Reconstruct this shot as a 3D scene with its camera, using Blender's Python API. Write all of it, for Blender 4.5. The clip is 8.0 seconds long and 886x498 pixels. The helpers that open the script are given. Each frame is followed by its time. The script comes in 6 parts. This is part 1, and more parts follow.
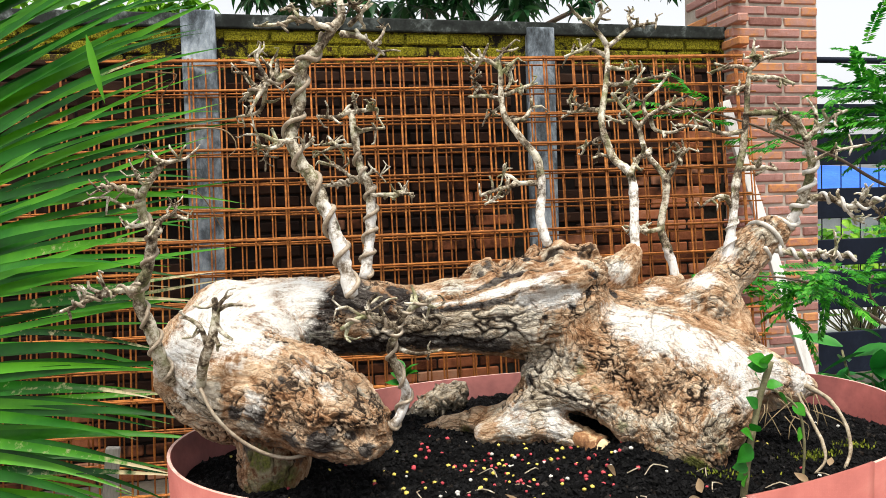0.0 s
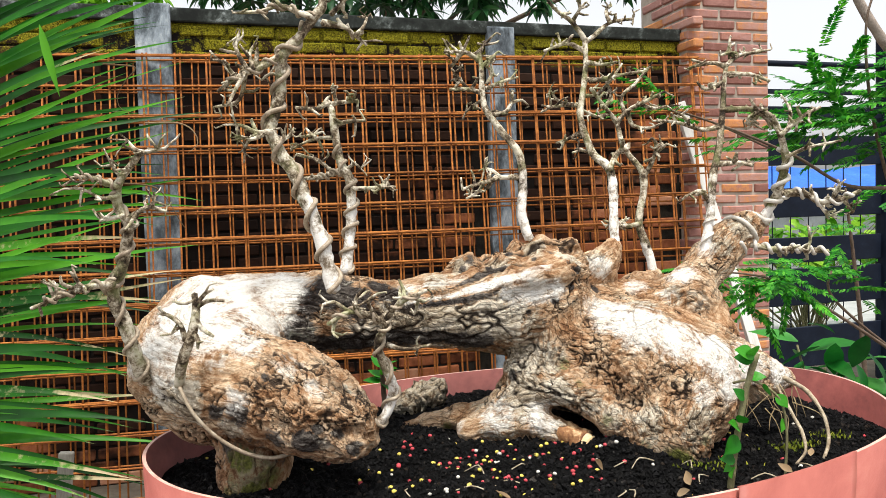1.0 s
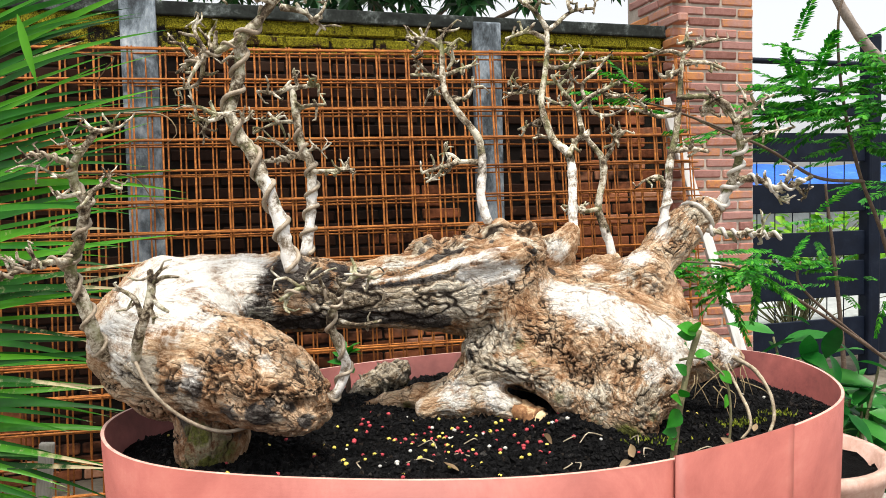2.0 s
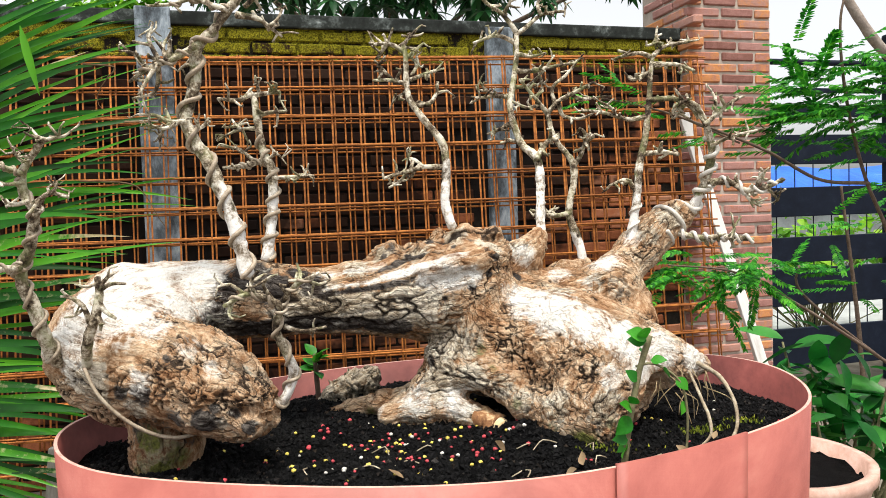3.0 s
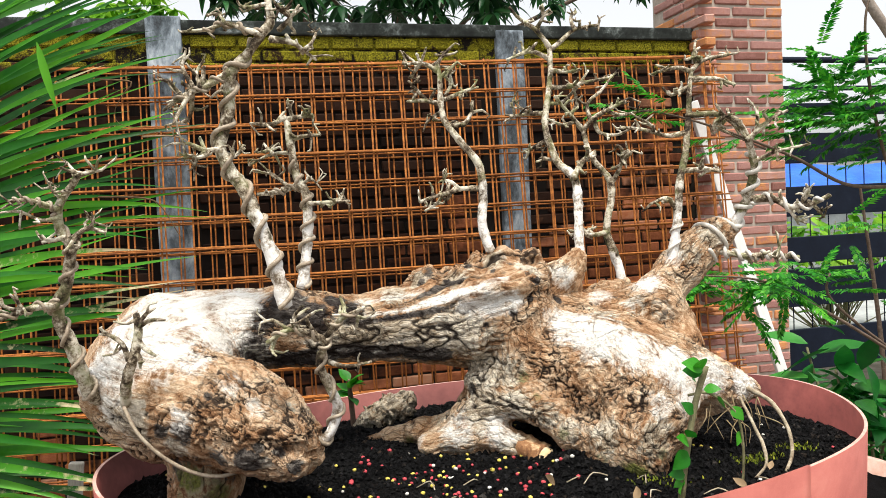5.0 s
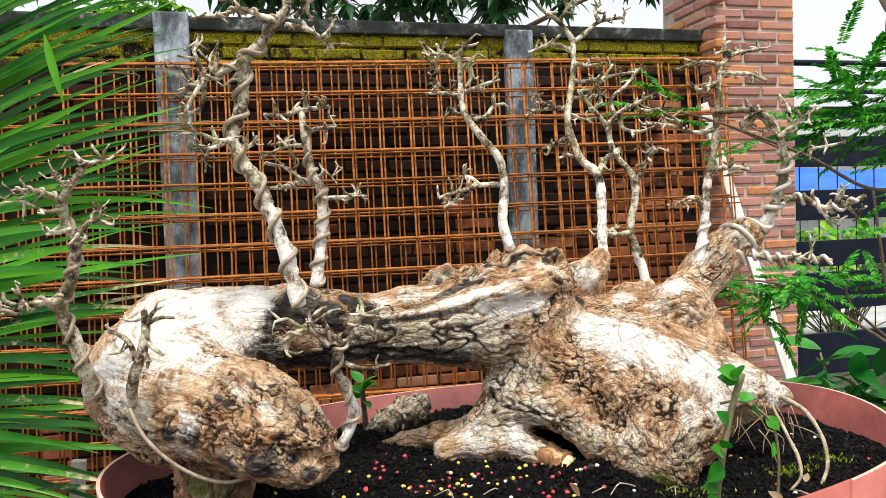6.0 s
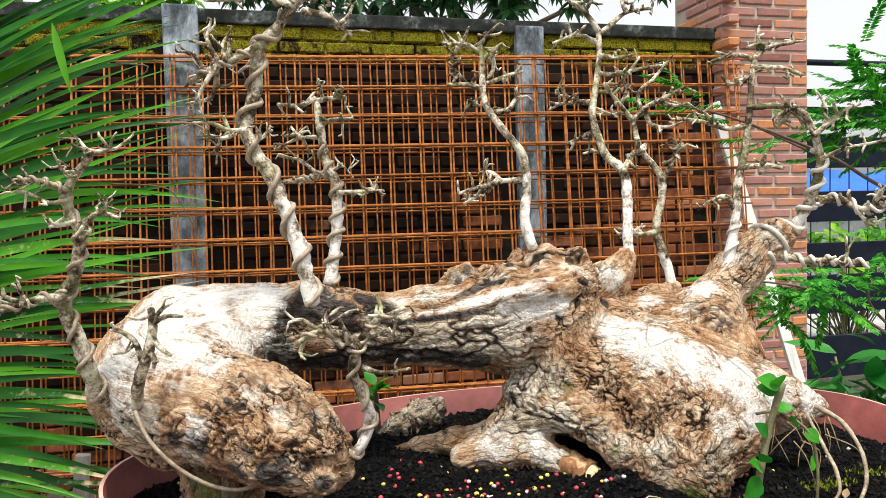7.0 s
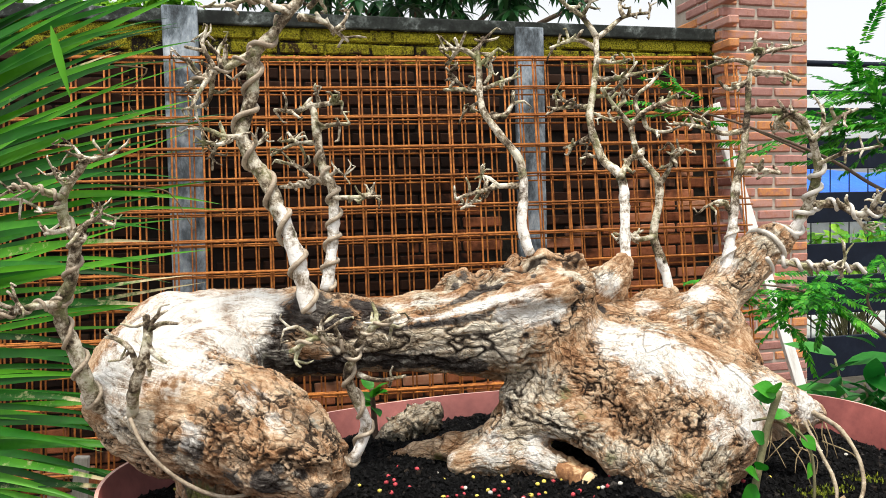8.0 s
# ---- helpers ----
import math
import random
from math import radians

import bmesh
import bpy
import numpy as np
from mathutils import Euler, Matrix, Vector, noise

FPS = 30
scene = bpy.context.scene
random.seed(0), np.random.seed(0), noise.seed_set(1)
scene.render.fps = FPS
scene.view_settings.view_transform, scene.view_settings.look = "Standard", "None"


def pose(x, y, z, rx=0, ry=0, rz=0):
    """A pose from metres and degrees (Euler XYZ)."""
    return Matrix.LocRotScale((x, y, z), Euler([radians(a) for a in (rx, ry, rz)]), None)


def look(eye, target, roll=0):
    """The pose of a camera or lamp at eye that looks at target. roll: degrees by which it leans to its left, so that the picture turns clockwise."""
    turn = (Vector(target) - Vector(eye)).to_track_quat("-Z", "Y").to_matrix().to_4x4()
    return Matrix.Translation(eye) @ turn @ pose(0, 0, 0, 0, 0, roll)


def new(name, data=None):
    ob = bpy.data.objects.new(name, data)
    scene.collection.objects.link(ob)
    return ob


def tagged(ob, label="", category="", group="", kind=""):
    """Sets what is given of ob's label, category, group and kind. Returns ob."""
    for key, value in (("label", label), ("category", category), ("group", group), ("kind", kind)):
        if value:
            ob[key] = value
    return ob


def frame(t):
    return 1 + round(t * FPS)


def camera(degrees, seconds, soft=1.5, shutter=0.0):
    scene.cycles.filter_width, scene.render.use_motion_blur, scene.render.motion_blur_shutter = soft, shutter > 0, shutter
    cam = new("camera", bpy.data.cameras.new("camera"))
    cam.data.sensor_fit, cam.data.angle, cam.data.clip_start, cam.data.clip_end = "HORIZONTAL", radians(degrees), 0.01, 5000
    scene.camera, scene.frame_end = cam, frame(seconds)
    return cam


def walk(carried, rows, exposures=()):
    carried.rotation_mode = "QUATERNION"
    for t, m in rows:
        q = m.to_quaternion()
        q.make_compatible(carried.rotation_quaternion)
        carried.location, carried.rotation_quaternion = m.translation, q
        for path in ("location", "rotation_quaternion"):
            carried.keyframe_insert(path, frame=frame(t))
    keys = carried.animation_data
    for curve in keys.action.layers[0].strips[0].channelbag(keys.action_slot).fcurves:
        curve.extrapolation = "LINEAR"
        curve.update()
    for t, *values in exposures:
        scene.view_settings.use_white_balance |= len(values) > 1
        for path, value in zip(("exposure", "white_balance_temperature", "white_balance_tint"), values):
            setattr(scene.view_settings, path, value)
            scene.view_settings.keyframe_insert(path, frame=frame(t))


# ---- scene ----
cam = camera(62.2, 8.0, soft=0.8)
PATH = [
    (0, (0.038, 0.02, 1.065), (0.018, 2.017, 0.966), -1.8),
    (0.5, (0.027, 0.029, 1.06), (0.085, 2.026, 0.958), -1.7),
    (1, (0.016, 0.029, 1.061), (0.114, 2.024, 0.957), -1.7),
    (1.5, (0.018, 0.03, 1.062), (0.135, 2.024, 0.95), -1.6),
    (2, (0.043, 0.014, 1.048), (0.165, 2.007, 0.935), -1.5),
    (2.2, (0.063, 0.009, 1.048), (0.181, 2.002, 0.936), -1.4),
    (3.3, (0.098, 0.019, 1.046), (0.141, 2.016, 0.952), -2.2),
    (3.5, (0.097, 0.023, 1.05), (0.136, 2.02, 0.949), -2.3),
    (4, (0.091, 0.031, 1.062), (0.13, 2.028, 0.96), -2.7),
    (4.5, (0.08, 0.027, 1.067), (0.118, 2.025, 0.972), -2.8),
    (6, (0.06, 0.056, 1.064), (0.086, 2.053, 0.974), -2.1),
    (6.5, (0.051, 0.07, 1.063), (0.068, 2.068, 0.967), -1.5),
    (7, (0.049, 0.082, 1.064), (0.06, 2.079, 0.966), -1.4),
    (7.5, (0.048, 0.085, 1.064), (0.058, 2.082, 0.966), -1.4),
    (8, (0.052, 0.083, 1.068), (0.062, 2.081, 0.971), -1.4),
]
walk(cam, [(t, look(eye, target, roll)) for t, eye, target, roll in PATH])

# ---- light ----
world = bpy.data.worlds.new("sky")
scene.world = world
world.use_nodes = True
wn, wl = world.node_tree.nodes, world.node_tree.links
sky = wn.new("ShaderNodeTexSky")
sky.sky_type = "NISHITA"
sky.sun_disc = False
sky.sun_elevation, sky.sun_rotation = radians(72), radians(180)
sky.dust_density = 4.0
scene.view_settings.exposure = 0.28
veil = wn.new("ShaderNodeHueSaturation")
veil.inputs["Saturation"].default_value = 0.14
wl.new(sky.outputs[0], veil.inputs["Color"])
wl.new(veil.outputs[0], wn["Background"].inputs["Color"])
wn["Background"].inputs["Strength"].default_value = 0.23
sun = new("sun", bpy.data.lights.new("sun", "SUN"))
sun.data.energy, sun.data.angle, sun.data.color = 3.15, radians(9), (1.0, 0.93, 0.82)
sun.matrix_world = look((0.2, -0.7, 5.0), (0.1, 0.6, 0.9))

# ---- materials ----


def mat(name, build, rough=0.7, metal=0.0, spec=0.3):
    """A node material; build(nodes, links, shader) wires the colour and relief."""
    m = bpy.data.materials.new(name)
    m.use_nodes = True
    nt = m.node_tree
    sh = nt.nodes["Principled BSDF"]
    sh.inputs["Roughness"].default_value = rough
    sh.inputs["Metallic"].default_value = metal
    sh.inputs["Specular IOR Level"].default_value = spec
    build(nt.nodes, nt.links, sh)
    return m


def place(n, l, stretch=(1, 1, 1), space="Object"):
    tc = n.new("ShaderNodeTexCoord")
    mp = n.new("ShaderNodeMapping")
    mp.inputs["Scale"].default_value = stretch
    l.new(tc.outputs[space], mp.inputs[0])
    return mp.outputs[0]


def noise_tex(n, l, at, scale, detail=5, rough=0.6, warp=0.0):
    t = n.new("ShaderNodeTexNoise")
    t.inputs["Scale"].default_value = scale
    t.inputs["Detail"].default_value = detail
    t.inputs["Roughness"].default_value = rough
    t.inputs["Distortion"].default_value = warp
    l.new(at, t.inputs["Vector"])
    return t.outputs["Fac"]


def crack_tex(n, l, at, scale):
    t = n.new("ShaderNodeTexVoronoi")
    t.feature = "DISTANCE_TO_EDGE"
    t.inputs["Scale"].default_value = scale
    l.new(at, t.inputs["Vector"])
    return t.outputs["Distance"]


def ramp(n, l, fac, *stops):
    """Colour stops: (position, colour)."""
    r = n.new("ShaderNodeValToRGB")
    while len(r.color_ramp.elements) < len(stops):
        r.color_ramp.elements.new(0.5)
    for e, (p, c) in zip(r.color_ramp.elements, stops):
        e.position = p
        e.color = (*c, 1) if len(c) == 3 else c
    l.new(fac, r.inputs[0])
    return r.outputs[0]


def grey(v):
    return (v, v, v)


def mix(n, l, fac, a, b, how="MIX"):
    m = n.new("ShaderNodeMix")
    m.data_type, m.blend_type = "RGBA", how
    for sock, v in ((m.inputs[0], fac), (m.inputs[6], a), (m.inputs[7], b)):
        if isinstance(v, (int, float)):
            sock.default_value = v
        elif isinstance(v, tuple):
            sock.default_value = (*v, 1)
        else:
            l.new(v, sock)
    return m.outputs[2]


def maths(n, l, how, a, b=0.0):
    m = n.new("ShaderNodeMath")
    m.operation = how
    for sock, v in ((m.inputs[0], a), (m.inputs[1], b)):
        if isinstance(v, (int, float)):
            sock.default_value = v
        else:
            l.new(v, sock)
    return m.outputs[0]


def relief(n, l, sh, height, strength=0.5, distance=0.002, under=None):
    b = n.new("ShaderNodeBump")
    b.inputs["Strength"].default_value = strength
    b.inputs["Distance"].default_value = distance
    l.new(height, b.inputs["Height"])
    if under is not None:
        l.new(under, b.inputs["Normal"])
    l.new(b.outputs[0], sh.inputs["Normal"])
    return b.outputs[0]


def attr(n, name):
    a = n.new("ShaderNodeAttribute")
    a.attribute_name = name
    return a.outputs["Fac"]


def speckled(name, stops, scale, rough=0.8, bump=0.4, dist=0.002, stretch=(1, 1, 1), vary=0.0, spec=0.3, metal=0.0, fine=6.0):
    """A surface of mottled colour with grain of two sizes and, where wanted, a tone of its own for each piece."""

    def build(n, l, sh):
        at = place(n, l, stretch)
        big = noise_tex(n, l, at, scale, 6, 0.65, 0.4)
        small = noise_tex(n, l, at, scale * fine, 4, 0.7)
        both = maths(n, l, "ADD", maths(n, l, "MULTIPLY", big, 0.72), maths(n, l, "MULTIPLY", small, 0.28))
        col = ramp(n, l, both, *stops)
        if vary:
            info = n.new("ShaderNodeObjectInfo")
            hsv = n.new("ShaderNodeHueSaturation")
            l.new(col, hsv.inputs["Color"])
            l.new(maths(n, l, "ADD", maths(n, l, "MULTIPLY", info.outputs["Random"], 2 * vary), 1.0 - vary), hsv.inputs["Value"])
            col = hsv.outputs[0]
        l.new(col, sh.inputs["Base Color"])
        relief(n, l, sh, both, bump, dist)

    return mat(name, build, rough, metal, spec)


def bark_build(n, l, sh):
    at = place(n, l)
    warp = n.new("ShaderNodeTexNoise")
    warp.inputs["Scale"].default_value = 60
    warp.inputs["Detail"].default_value = 6
    l.new(at, warp.inputs["Vector"])
    along = n.new("ShaderNodeAttribute")
    along.attribute_name = "grain"

    def stretched(length, sway):
        m = n.new("ShaderNodeMapping")
        m.inputs["Scale"].default_value = (1, 1, length)
        l.new(along.outputs["Vector"], m.inputs[0])
        v = n.new("ShaderNodeVectorMath")
        v.operation = "MULTIPLY_ADD"
        v.inputs[1].default_value = (sway, sway, sway)
        l.new(warp.outputs["Color"], v.inputs[0])
        l.new(m.outputs[0], v.inputs[2])
        return v.outputs[0]

    plates = crack_tex(n, l, stretched(0.42, 0.016), 170)
    fibre = noise_tex(n, l, stretched(0.12, 0.006), 230, 6, 0.7, 0.3)
    mottle = noise_tex(n, l, at, 42, 9, 0.72, 0.8)
    fine = noise_tex(n, l, at, 380, 5, 0.75)
    broad = noise_tex(n, l, at, 15, 4, 0.6)
    v = maths(n, l, "ADD", maths(n, l, "MULTIPLY", mottle, 0.5), maths(n, l, "ADD", maths(n, l, "MULTIPLY", fibre, 0.32), maths(n, l, "MULTIPLY", fine, 0.18)))
    worn = maths(n, l, "ADD", v, maths(n, l, "MULTIPLY", maths(n, l, "SUBTRACT", broad, 0.5), 0.13))
    tan = ramp(n, l, worn, (0.34, (0.035, 0.015, 0.008)), (0.4, (0.18, 0.083, 0.037)), (0.455, (0.38, 0.21, 0.105)), (0.515, (0.58, 0.4, 0.25)), (0.58, (0.75, 0.58, 0.4)), (0.66, (0.86, 0.76, 0.61)))
    ash = ramp(n, l, v, (0.35, (0.02, 0.015, 0.01)), (0.415, (0.15, 0.11, 0.07)), (0.475, (0.43, 0.35, 0.245)), (0.55, (0.73, 0.65, 0.52)))
    # One near-black tone for blackened wood and the painted shade below the bridge.
    char_shade = ramp(n, l, v, (0.38, (0.008, 0.007, 0.007)), (0.48, (0.05, 0.042, 0.038)), (0.56, (0.16, 0.14, 0.12)), (0.65, (0.4, 0.36, 0.31)))
    chalk = maths(n, l, "ADD", maths(n, l, "MULTIPLY", mottle, 0.3), maths(n, l, "ADD", maths(n, l, "MULTIPLY", fibre, 0.5), maths(n, l, "MULTIPLY", fine, 0.2)))
    lime = ramp(n, l, chalk, (0.33, (0.14, 0.1, 0.065)), (0.4, (0.47, 0.4, 0.31)), (0.46, (0.74, 0.69, 0.61)), (0.55, (0.87, 0.85, 0.8)))
    moss = ramp(n, l, fine, (0.3, (0.03, 0.035, 0.008)), (0.6, (0.17, 0.18, 0.04)), (0.8, (0.33, 0.31, 0.12)))

    def mask(name, wide=0.3):
        m = maths(n, l, "ADD", attr(n, name), maths(n, l, "MULTIPLY", maths(n, l, "SUBTRACT", v, 0.5), 3.4))
        m = maths(n, l, "ADD", m, maths(n, l, "MULTIPLY", maths(n, l, "SUBTRACT", broad, 0.5), 0.8))
        return ramp(n, l, m, (0.5 - wide / 2, grey(0)), (0.5 + wide / 2, grey(1)))

    col = mix(n, l, mask("ash"), tan, ash)
    col = mix(n, l, mask("char_shade"), col, char_shade)
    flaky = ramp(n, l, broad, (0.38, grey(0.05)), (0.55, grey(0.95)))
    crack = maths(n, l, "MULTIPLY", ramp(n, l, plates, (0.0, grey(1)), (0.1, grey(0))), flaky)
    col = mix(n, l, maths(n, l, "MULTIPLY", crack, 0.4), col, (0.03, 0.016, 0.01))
    white = mask("lime", 0.55)
    col = mix(n, l, white, col, lime)
    col = mix(n, l, mask("moss", 0.5), col, moss)
    # Crevice shade put into the colour: carved grooves turn near-black brown.
    crevice_shade = ramp(n, l, maths(n, l, "ADD", attr(n, "deep"), maths(n, l, "MULTIPLY", maths(n, l, "SUBTRACT", fine, 0.5), 0.8)), (0.22, grey(0)), (0.62, grey(0.94)))
    col = mix(n, l, crevice_shade, col, (0.022, 0.013, 0.009))
    l.new(col, sh.inputs["Base Color"])
    bare = maths(n, l, "SUBTRACT", 1.0, maths(n, l, "MULTIPLY", white, 0.6))
    h = maths(n, l, "SUBTRACT", v, maths(n, l, "MULTIPLY", maths(n, l, "MULTIPLY", crack, bare), 0.22))
    relief(n, l, sh, h, 1.0, 0.012)


BARK = mat("weathered_bark", bark_build, 0.85, 0, 0.2)


def limb_build(n, l, sh):
    at = place(n, l)
    blot = noise_tex(n, l, at, 70, 6, 0.65)
    fine = noise_tex(n, l, at, 420, 4, 0.7)
    v = maths(n, l, "ADD", blot, maths(n, l, "MULTIPLY", maths(n, l, "SUBTRACT", fine, 0.5), 0.45))
    bark = ramp(n, l, v, (0.34, (0.02, 0.014, 0.009)), (0.43, (0.1, 0.072, 0.045)), (0.505, (0.3, 0.25, 0.175)), (0.6, (0.66, 0.61, 0.5)))
    lime = ramp(n, l, v, (0.32, (0.16, 0.12, 0.08)), (0.43, (0.55, 0.5, 0.43)), (0.52, (0.8, 0.78, 0.74)))
    lichen = ramp(n, l, noise_tex(n, l, at, 55, 5, 0.6), (0.5, grey(0)), (0.64, grey(0.6)))
    col = mix(n, l, lichen, bark, (0.24, 0.26, 0.11))
    w = ramp(n, l, maths(n, l, "ADD", attr(n, "lime"), maths(n, l, "SUBTRACT", blot, 0.5)), (0.4, grey(0)), (0.6, grey(1)))
    l.new(mix(n, l, w, col, lime), sh.inputs["Base Color"])
    relief(n, l, sh, v, 0.8, 0.003)


LIMB = mat("limb_bark", limb_build, 0.8, 0, 0.25)
WIRE = speckled("limed_training_wire", ((0.3, (0.3, 0.27, 0.22)), (0.5, (0.56, 0.53, 0.47)), (0.7, (0.72, 0.7, 0.66))), 160, 0.5, 0.2, 0.001, spec=0.5)
BROWN_WIRE = speckled("dull_brown_wire", ((0.3, (0.14, 0.1, 0.065)), (0.5, (0.3, 0.24, 0.17)), (0.72, (0.52, 0.46, 0.36))), 160, 0.55, 0.3, 0.001, spec=0.45)
ROOT = speckled("pale_root", ((0.34, (0.12, 0.085, 0.05)), (0.52, (0.36, 0.3, 0.21)), (0.7, (0.62, 0.57, 0.47))), 160, 0.85, 0.5, 0.002)
FINE_ROOT = speckled("fine_root", ((0.3, (0.08, 0.055, 0.03)), (0.52, (0.25, 0.19, 0.1)), (0.75, (0.46, 0.4, 0.24))), 120, 0.85, 0.4, 0.001)
CUT_FACE = speckled("pale_sawn_wood", ((0.3, (0.4, 0.26, 0.12)), (0.5, (0.66, 0.5, 0.28)), (0.7, (0.78, 0.66, 0.44))), 110, 0.8, 0.4, 0.001)
CUT = speckled("fresh_cut_wood", ((0.36, (0.08, 0.03, 0.014)), (0.5, (0.27, 0.13, 0.055)), (0.62, (0.6, 0.44, 0.25))), 90, 0.8, 0.5, 0.002)


def soil_build(n, l, sh):
    at = place(n, l)
    a = noise_tex(n, l, at, 60, 8, 0.75)
    b = noise_tex(n, l, at, 350, 4, 0.7)
    big = noise_tex(n, l, at, 9, 3, 0.5)
    col = ramp(n, l, a, (0.35, (0.0015, 0.0015, 0.0015)), (0.58, (0.006, 0.006, 0.0065)), (0.78, (0.03, 0.03, 0.033)))
    brown = ramp(n, l, a, (0.35, (0.005, 0.003, 0.002)), (0.7, (0.04, 0.026, 0.018)))
    l.new(mix(n, l, ramp(n, l, big, (0.6, grey(0)), (0.74, grey(0.7))), col, brown), sh.inputs["Base Color"])
    relief(n, l, sh, maths(n, l, "ADD", a, b), 1.0, 0.006)


SOIL = mat("black_potting_soil", soil_build, 0.95, 0, 0.06)


def crumb_build(n, l, sh):
    geo = n.new("ShaderNodeNewGeometry")
    a = noise_tex(n, l, place(n, l), 500, 4, 0.7)
    tone = ramp(n, l, geo.outputs["Random Per Island"], (0.0, (0.001, 0.001, 0.001)), (0.8, (0.004, 0.004, 0.0045)), (0.94, (0.015, 0.0145, 0.016)), (0.98, (0.045, 0.032, 0.022)), (1.0, (0.08, 0.075, 0.07)))
    l.new(mix(n, l, a, tone, (0.003, 0.003, 0.003)), sh.inputs["Base Color"])
    relief(n, l, sh, a, 0.8, 0.002)


CRUMB = mat("black_volcanic_crumb", crumb_build, 0.75, 0, 0.12)


def pot_build(n, l, sh):
    at = place(n, l)
    weave = n.new("ShaderNodeTexChecker")
    weave.inputs["Scale"].default_value = 520
    turn = n.new("ShaderNodeMapping")
    turn.inputs["Rotation"].default_value = (0, radians(45), radians(20))
    l.new(at, turn.inputs[0])
    l.new(turn.outputs[0], weave.inputs["Vector"])
    dust = noise_tex(n, l, at, 14, 7, 0.7, 0.5)
    fine = noise_tex(n, l, at, 160, 4, 0.7)
    col = ramp(n, l, dust, (0.3, (0.24, 0.058, 0.045)), (0.55, (0.35, 0.1, 0.078)), (0.78, (0.43, 0.155, 0.12)))
    col = mix(n, l, ramp(n, l, fine, (0.62, grey(0)), (0.75, grey(0.35))), col, (0.3, 0.11, 0.08))
    l.new(col, sh.inputs["Base Color"])
    relief(n, l, sh, maths(n, l, "ADD", maths(n, l, "MULTIPLY", weave.outputs["Fac"], 0.25), dust), 0.25, 0.0012)


POT = mat("salmon_pot_sheet", pot_build, 0.5, 0, 0.4)
# Inner face of the pot sheet in a darker maroon.
POT_INNER = speckled("dark_inner_sheet", ((0.3, (0.1, 0.024, 0.022)), (0.5, (0.19, 0.05, 0.043)), (0.75, (0.3, 0.09, 0.075))), 16, 0.6, 0.3, 0.001)
POT_EDGE = speckled("pale_cut_edge", ((0.3, (0.4, 0.2, 0.16)), (0.7, (0.66, 0.44, 0.37))), 80, 0.6, 0.2, 0.001)
CLAY = speckled("dusty_clay", ((0.3, (0.28, 0.15, 0.11)), (0.5, (0.46, 0.29, 0.23)), (0.75, (0.62, 0.46, 0.4))), 24, 0.85, 0.4, 0.002)
RUST = speckled("rusted_steel", ((0.3, (0.09, 0.024, 0.006)), (0.45, (0.21, 0.068, 0.014)), (0.58, (0.36, 0.13, 0.026)), (0.75, (0.48, 0.22, 0.06))), 22, 0.85, 0.5, 0.002, vary=0.25, fine=9)
MORTAR = speckled("grey_mortar", ((0.35, (0.012, 0.011, 0.009)), (0.55, (0.045, 0.038, 0.03)), (0.78, (0.16, 0.14, 0.12))), 9, 0.95, 0.6, 0.004)
PILLAR_MORTAR = speckled("pale_mortar", ((0.3, (0.3, 0.25, 0.2)), (0.55, (0.46, 0.4, 0.34)), (0.78, (0.58, 0.53, 0.47))), 9, 0.95, 0.6, 0.004)


def brick_material(name, stops, mossy, bare=1.75):
    def build(n, l, sh):
        geo = n.new("ShaderNodeNewGeometry")
        info = n.new("ShaderNodeObjectInfo")
        at = geo.outputs["Position"]
        a = noise_tex(n, l, at, 22, 7, 0.7)
        b = noise_tex(n, l, at, 150, 4, 0.75)
        big = noise_tex(n, l, at, 1.6, 5, 0.6)
        tone = maths(n, l, "FRACT", maths(n, l, "ADD", info.outputs["Random"], geo.outputs["Random Per Island"]))
        v = maths(n, l, "ADD", maths(n, l, "MULTIPLY", a, 0.45), maths(n, l, "MULTIPLY", tone, 0.55))
        col = ramp(n, l, v, *stops)
        if mossy:
            # darker towards the wall top and its low-x end, broken up by noise
            xyz = n.new("ShaderNodeSeparateXYZ")
            l.new(at, xyz.inputs[0])
            high_left = maths(n, l, "ADD", maths(n, l, "MULTIPLY", xyz.outputs["X"], -0.2), maths(n, l, "MULTIPLY", xyz.outputs["Z"], 0.42))
            dark_part = ramp(n, l, maths(n, l, "ADD", high_left, maths(n, l, "MULTIPLY", big, 1.3)), (0.88, grey(0)), (1.42, grey(0.94)))
            col = mix(n, l, dark_part, col, (0.01, 0.008, 0.007))
            high = maths(n, l, "MULTIPLY", maths(n, l, "SUBTRACT", xyz.outputs["Z"], 1.72), 3.2)
            tuft = maths(n, l, "ADD", maths(n, l, "MULTIPLY", noise_tex(n, l, at, 13, 8, 0.8), 3.8), high)
            mossy_part = ramp(n, l, maths(n, l, "SUBTRACT", tuft, bare), (0.5, grey(0)), (0.8, grey(1)))
            green = ramp(n, l, b, (0.32, (0.012, 0.012, 0.003)), (0.45, (0.08, 0.074, 0.007)), (0.57, (0.24, 0.215, 0.016)), (0.72, (0.42, 0.385, 0.04)))
            edge = ramp(n, l, maths(n, l, "MULTIPLY", maths(n, l, "SUBTRACT", xyz.outputs["Z"], 1.83), 12.0), (0.3, grey(0)), (0.6, grey(1)))
            col = mix(n, l, maths(n, l, "MULTIPLY", mossy_part, edge), col, green)
        l.new(col, sh.inputs["Base Color"])
        relief(n, l, sh, maths(n, l, "ADD", a, maths(n, l, "MULTIPLY", b, 0.5)), 0.7, 0.006)

    return mat(name, build, 0.9, 0, 0.04 if mossy else 0.2)


